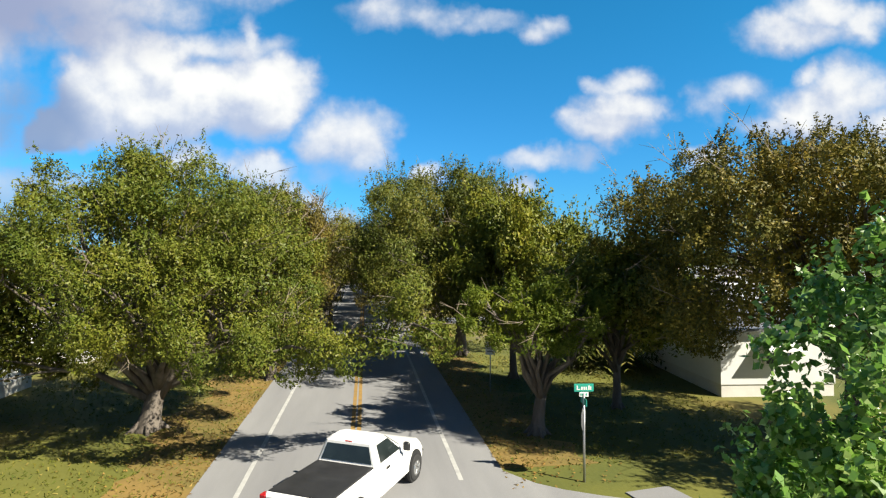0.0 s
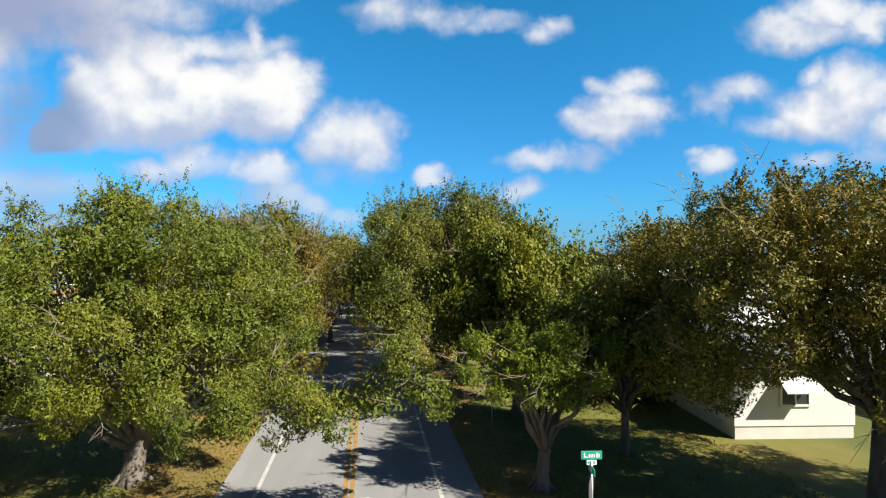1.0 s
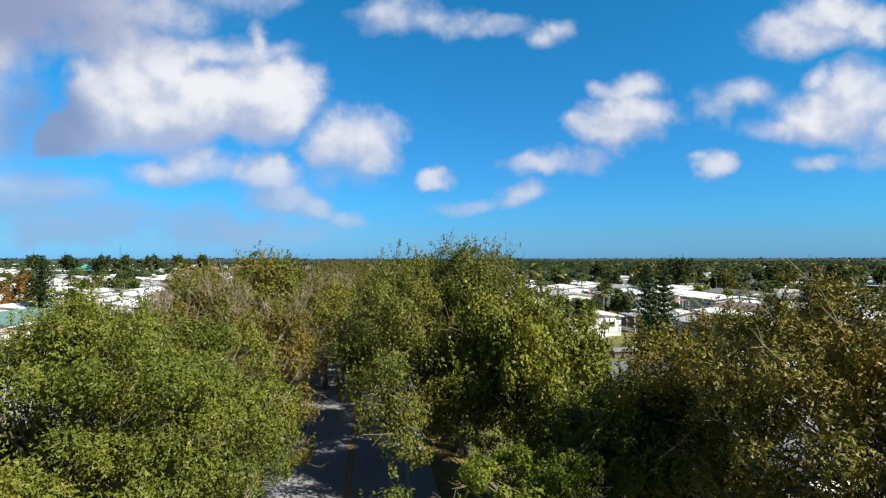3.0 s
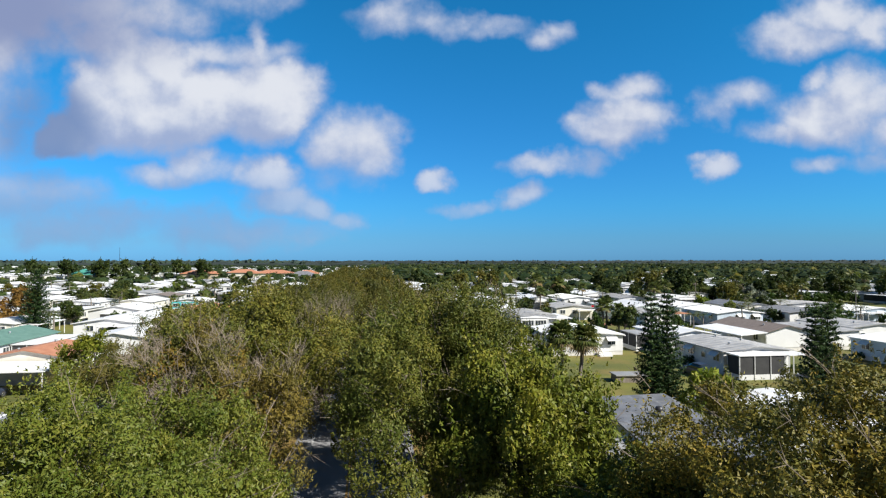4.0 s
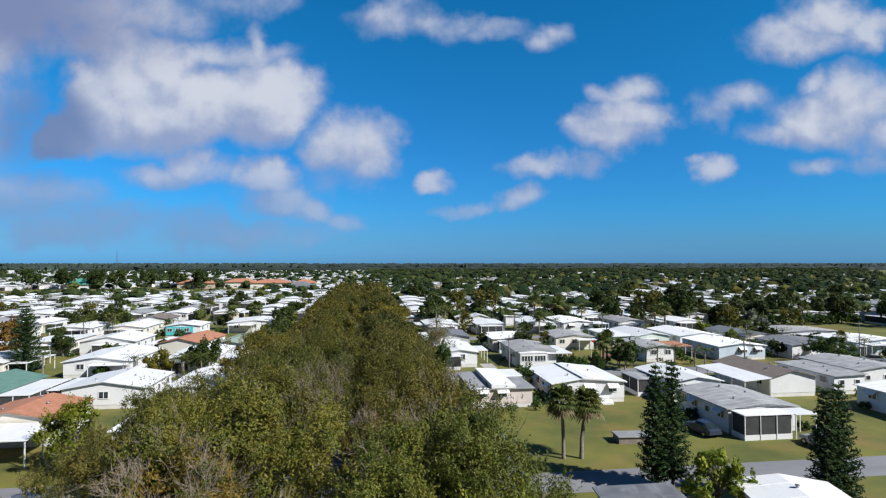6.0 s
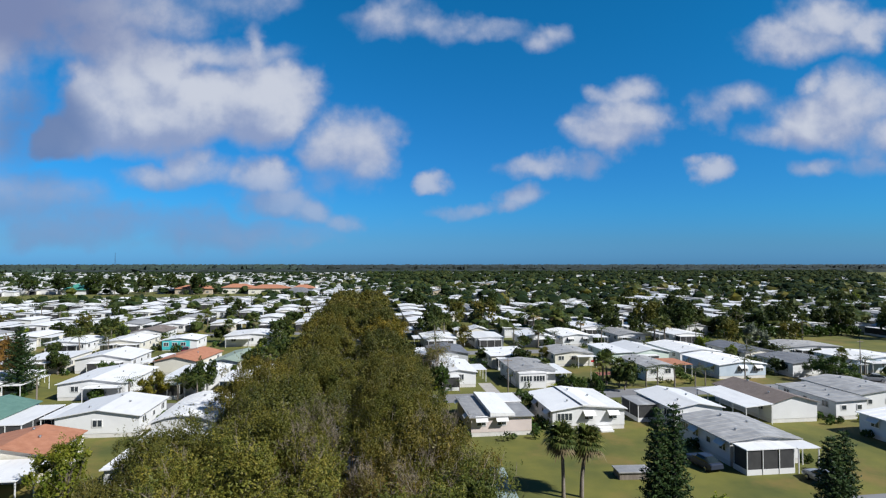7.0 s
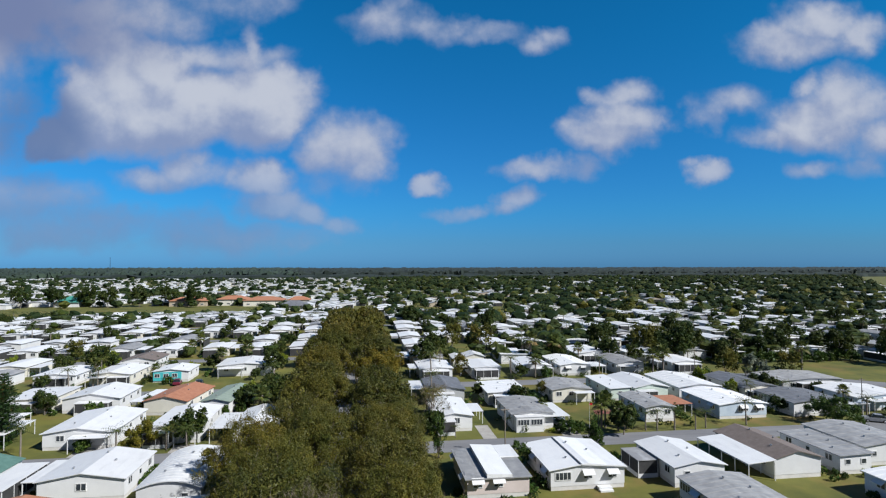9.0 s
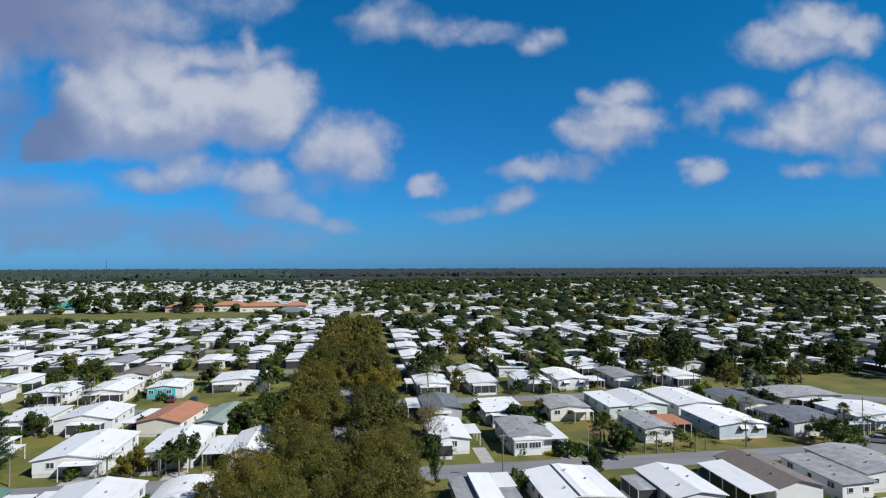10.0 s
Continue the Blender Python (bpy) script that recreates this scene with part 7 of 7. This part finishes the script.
def pickup(m):
    t = thing("pickup_truck", m, "white regular-cab pickup truck with black bed cover", "truck")
    b = rounded(Shape(), [(-2.80, 0.90, 0.92, 0.50, 1.12), (-2.70, 0.97, 0.97, 0.46, 1.16), (-0.55, 0.985, 0.97, 0.44, 1.16), (-0.50, 0.985, 0.96, 0.42, 1.14), (0.85, 0.985, 0.95, 0.42, 1.14), (1.05, 0.985, 0.93, 0.42, 1.16),
                          (2.15, 0.97, 0.90, 0.44, 1.06), (2.45, 0.90, 0.82, 0.48, 0.98), (2.55, 0.82, 0.74, 0.52, 0.90)])
    part("body", b, PAINT, t, smooth=False)
    lower, upper, crest = (0.90, -0.60, 1.22, 1.12), (0.70, -0.46, 0.42, 1.68), (0.61, -0.36, 0.30, 1.75)
    cab, rings = Shape(), []
    for hw, y0, y1, z in (lower, upper, crest):
        c = 0.07
        rings += [(-hw + c, y0, z), (hw - c, y0, z), (hw, y0 + c, z), (hw, y1 - c * 2, z), (hw - c * 2, y1, z), (-hw + c * 2, y1, z), (-hw, y1 - c * 2, z), (-hw, y0 + c, z)]
    faces = [(8 * k + i, 8 * k + (i + 1) % 8, 8 * k + 8 + (i + 1) % 8, 8 * k + 8 + i) for k in (0, 1) for i in range(8)]
    part("cab", cab.add(rings, faces + [tuple(range(16, 24)), tuple(range(7, -1, -1))]), PAINT, t)

    def pane(name, a, b, c, d, out):
        """A thin pane over the quad a b (low edge) c d (high edge), moved outwards."""
        o = Vector(out)
        q = [Vector(v) + o for v in (a, b, c, d)]
        part(name, Shape().add([tuple(v) for v in q] + [tuple(v - o * 1.5) for v in q], [(0, 1, 2, 3), (4, 7, 6, 5), (0, 4, 5, 1), (1, 5, 6, 2), (2, 6, 7, 3), (3, 7, 4, 0)]), AUTO_GLASS, t)

    pane("rear_window", (-0.74, -0.576, 1.22), (0.74, -0.576, 1.22), (0.61, -0.475, 1.62), (-0.61, -0.475, 1.62), (0, -0.012, 0.004))
    pane("windscreen", (0.74, 1.10, 1.20), (-0.74, 1.10, 1.20), (-0.60, 0.50, 1.62), (0.60, 0.50, 1.62), (0, 0.012, 0.008))
    for sd in (-1, 1):
        q = [(sd * 0.876, -0.34, 1.19), (sd * 0.876, 0.86, 1.19), (sd * 0.721, 0.36, 1.62), (sd * 0.721, -0.28, 1.62)]
        pane("side_window", *(q if sd > 0 else (q[1], q[0], q[3], q[2])), (sd * 0.012, 0, 0.003))
        part("mirror", Shape().bar(sd * 1.10 - 0.10, sd * 1.10 + 0.10, 0.78, 0.90, 1.18, 1.40, 0.04), BLACK, t)
        part("door_handle", Shape().bar(sd * 0.99 - 0.015, sd * 0.99 + 0.015, -0.18, 0.0, 1.0, 1.06, 0.01), BLACK, t)
        part("tail_lamp", Shape().bar(sd * 0.885 - 0.085, sd * 0.885 + 0.085, -2.825, -2.62, 0.72, 1.13, 0.02), TAIL, t, "red tail lamp")
        part("headlamp", Shape().bar(sd * 0.66 - 0.15, sd * 0.66 + 0.15, 2.42, 2.56, 0.70, 0.88, 0.02), CHROME, t)
        for y in (-1.75, 1.72):
            part("wheel_arch", Shape().tube([(sd * 0.90, y, 0.42), (sd * 0.992, y, 0.42)], [0.47, 0.47], 18), BLACK, t)
            wheel(t, sd * 0.90, y)
    part("bed_cover", Shape().bar(-0.84, 0.84, -2.68, -0.62, 1.13, 1.185, 0.02), COVER, t, "black vinyl bed cover")
    part("tailgate", Shape().bar(-0.79, 0.79, -2.83, -2.77, 0.62, 1.12, 0.015), PAINT, t)
    part("tailgate_handle", Shape().bar(-0.11, 0.11, -2.85, -2.825, 0.97, 1.05, 0.008), BLACK, t)
    part("bumper", Shape().bar(-0.93, 0.93, -3.0, -2.80, 0.42, 0.60, 0.03), CHROME, t, "chrome rear bumper")
    part("bumper", Shape().bar(-0.88, 0.88, 2.48, 2.66, 0.42, 0.62, 0.03), CHROME, t)
    part("brake_lamp", Shape().bar(-0.10, 0.10, -0.455, -0.42, 1.685, 1.712, 0.006), TAIL, t)
    return t


truck = pickup(pose(0.08, 21.5, 0.03, 0, 0, -28))
truck.scale = (0.94, 0.94, 0.94)


def car(m, paint, label):
    t = thing("parked_car", m, label, "car", "parked cars")
    part("body", rounded(Shape(), [(-2.15, 0.80, 0.74, 0.42, 0.86), (-2.0, 0.86, 0.82, 0.34, 0.96), (-0.9, 0.88, 0.84, 0.30, 0.98), (0.8, 0.88, 0.84, 0.30, 0.98), (1.9, 0.86, 0.78, 0.34, 0.88), (2.15, 0.78, 0.68, 0.42, 0.76)]), paint, t)
    part("cabin", rounded(Shape(), [(-1.75, 0.78, 0.68, 0.92, 1.0), (-1.1, 0.80, 0.62, 0.92, 1.42), (0.2, 0.80, 0.64, 0.92, 1.46), (1.0, 0.80, 0.72, 0.92, 1.02)]), AUTO_GLASS, t)
    part("car_roof", rounded(Shape(), [(-1.05, 0.60, 0.55, 1.40, 1.475), (-0.5, 0.63, 0.58, 1.43, 1.50), (0.2, 0.63, 0.58, 1.43, 1.50)]), paint, t)
    for x in (-0.80, 0.80):
        for y in (-1.3, 1.35):
            wheel(t, x, y, 0.31)
    return t


RED = plain("red_car_paint", (0.32, 0.02, 0.03), 0.3)
NAVY = plain("navy_car_paint", (0.03, 0.04, 0.07), 0.3)
SILVER = plain("silver_car_paint", (0.42, 0.43, 0.45), 0.3, 0.4)
MAROON = plain("maroon_car_paint", (0.16, 0.02, 0.04), 0.3)
car(pose(17.6, 193.5, 0.0, 0, 0, 88), RED, "bright red car parked on a driveway")
car(pose(20.5, 207.0, 0.0, 0, 0, 75), MAROON, "maroon car parked beside a home")
car(pose(-44.2, 162.6, 0, 0, 0, 10), MAROON, "maroon car parked by the turquoise home")
car(pose(-38.6, 161.0, 0, 0, 0, 10), NAVY, "dark car parked on a driveway")
car(pose(38.7, 71.5, 0, 0, 0, 8), NAVY, "dark blue car beside the long home")
car(pose(48.2, 65.3, 0, 0, 0, 5), SILVER, "silver car under the carport edge")
car(pose(-35.5, 69.5, 0, 0, 0, -6), NAVY, "dark car under a white carport")
car(pose(97.5, 108.8, 0, 0, 0, 60), SILVER, "silver car by the dark-roofed home")
car(pose(33.2 + 4.6, 114.6, 0, 0, 0, 2), SILVER, "pale car under the carport")
drive(15.2, 27.0, 191.6, 195.6)

# ---- small things in the yards ----
box = thing("garden_box", pose(29.5, 69.8, 0, 0, 0, -4), "low weathered wooden box with flat lid on the lawn", "box")
part("side", Shape().box(-1.7, 1.7, -0.9, 0.9, -0.05, 0.72), WOOD, box)
part("lid", Shape().bar(-1.85, 1.85, -1.05, 1.05, 0.723, 0.84, 0.02), ROOF_GREY, box)
pole = thing("flagpole", pose(41.8, 110.6, 0), "thin white flagpole with small flag in a yard", "flagpole")
part("pole", Shape().tube([(0, 0, -0.3), (0, 0, 5.2)], [0.035, 0.02], 8), FASCIA, pole)
part("finial", Shape().turned([(0.0, 5.2), (0.05, 5.23), (0.05, 5.28), (0.0, 5.31)], sides=8), CHROME, pole)
part("flag", Shape().bar(0.03, 0.55, -0.01, 0.01, 4.65, 5.0, 0.004), TAIL, pole)
strip("mulch_bed", [(47.5, 121.0), (53.0, 121.6), (53.4, 124.6), (48.2, 124.2)], 0.03, RED_CLAY, "bed of reddish mulch", "flower bed")
mast = Shape().tube([(0, 0, -0.3), (0, 0, 7.5)], [0.10, 0.07], 8)
pm = mast.mesh("pole", WOOD)
for x, y in ((98.6, 112.6), (23.8, 100.5), (87.0, 150.2), (-12.0, 193.0), (55.8, 203.0)):
    p = thing("utility_pole", pose(x, y, 0), "plain weathered wooden utility pole", "pole", "utility poles")
    part("pole", pm, WOOD, p)
    part("crossarm", Shape().bar(-0.7, 0.7, -0.06, 0.06, 7.0, 7.12, 0.01), WOOD, p)
tank = Shape().bar(-0.45, 0.45, -0.4, 0.4, 0.0, 0.8, 0.04).mesh("case", METAL)
fan_lid = Shape().turned([(0.34, 0.803), (0.34, 0.84), (0.05, 0.85)], sides=12).mesh("fan_grille", DARK_METAL)
for x, y in ((23.9, 90.5), (37.3, 91.0), (50.9, 91.5), (36.7, 121.5), (51.4, 136.0), (69.2, 138.0), (-24.9, 92.0), (-34.6, 141.0), (-46.4, 142.5), (66.1, 94.0), (60.9 + 2.2, 168.0), (52.2, 166.0)):
    u = thing("air_conditioner", pose(x, y, 0), "grey metal air-conditioning unit beside a home", "air conditioner", "air conditioners")
    part("case", tank, METAL, u)
    part("fan_grille", fan_lid, DARK_METAL, u)

# grass blades and fallen leaves on the nearest lawn and verges
rg = np.random.default_rng(91)
n = 26000
gx, gy = rg.uniform(-15, 15, n), 17.0 + 30.0 * rg.random(n) ** 1.5
keep = ((gx < ROAD_W - 0.02) | (gx > ROAD_E + 0.02)) & (gy > 20.8 + 2.0 * (gx > 0))
gx, gy = gx[keep], gy[keep]
side_ = rg.uniform(0, 2 * math.pi, len(gx))
tall = rg.uniform(0.03, 0.09, len(gx))
gp = np.stack([gx, gy, tall * 0.5 + 0.008], 1)
tufts = cards("grass_tufts", gp, np.stack([np.cos(side_), np.sin(side_), np.full(len(gx), 0.3)], 1), 0.13, 0.045, LAWN_BLADE, rg, 0.3)
grass_ = thing("grass_tufts", None, "short yellow-green lawn grass with straw-coloured blades", "grass")
tagged(grass_, kind="stuff")
part("blades", tufts, LAWN_BLADE, grass_)
m = 3600
lx = np.where(rg.random(m) < 0.5, ROAD_W + 0.05 - np.abs(rg.normal(0, 1.6, m)), ROAD_E - 0.05 + np.abs(rg.normal(0, 1.6, m)))
ly = rg.uniform(21.5, 52.0, m)
lp = np.stack([lx, ly, np.full(m, 0.035)], 1)
litter = cards("leaf_litter", lp, np.tile([0, 0, 1.0], (m, 1)), 0.10, 0.06, DEAD_LEAF, rg, 0.25)
fallen = thing("leaf_litter", None, "brown fallen oak leaves scattered over the verges", "leaf litter")
tagged(fallen, kind="stuff")
part("fallen_leaves", litter, DEAD_LEAF, fallen)
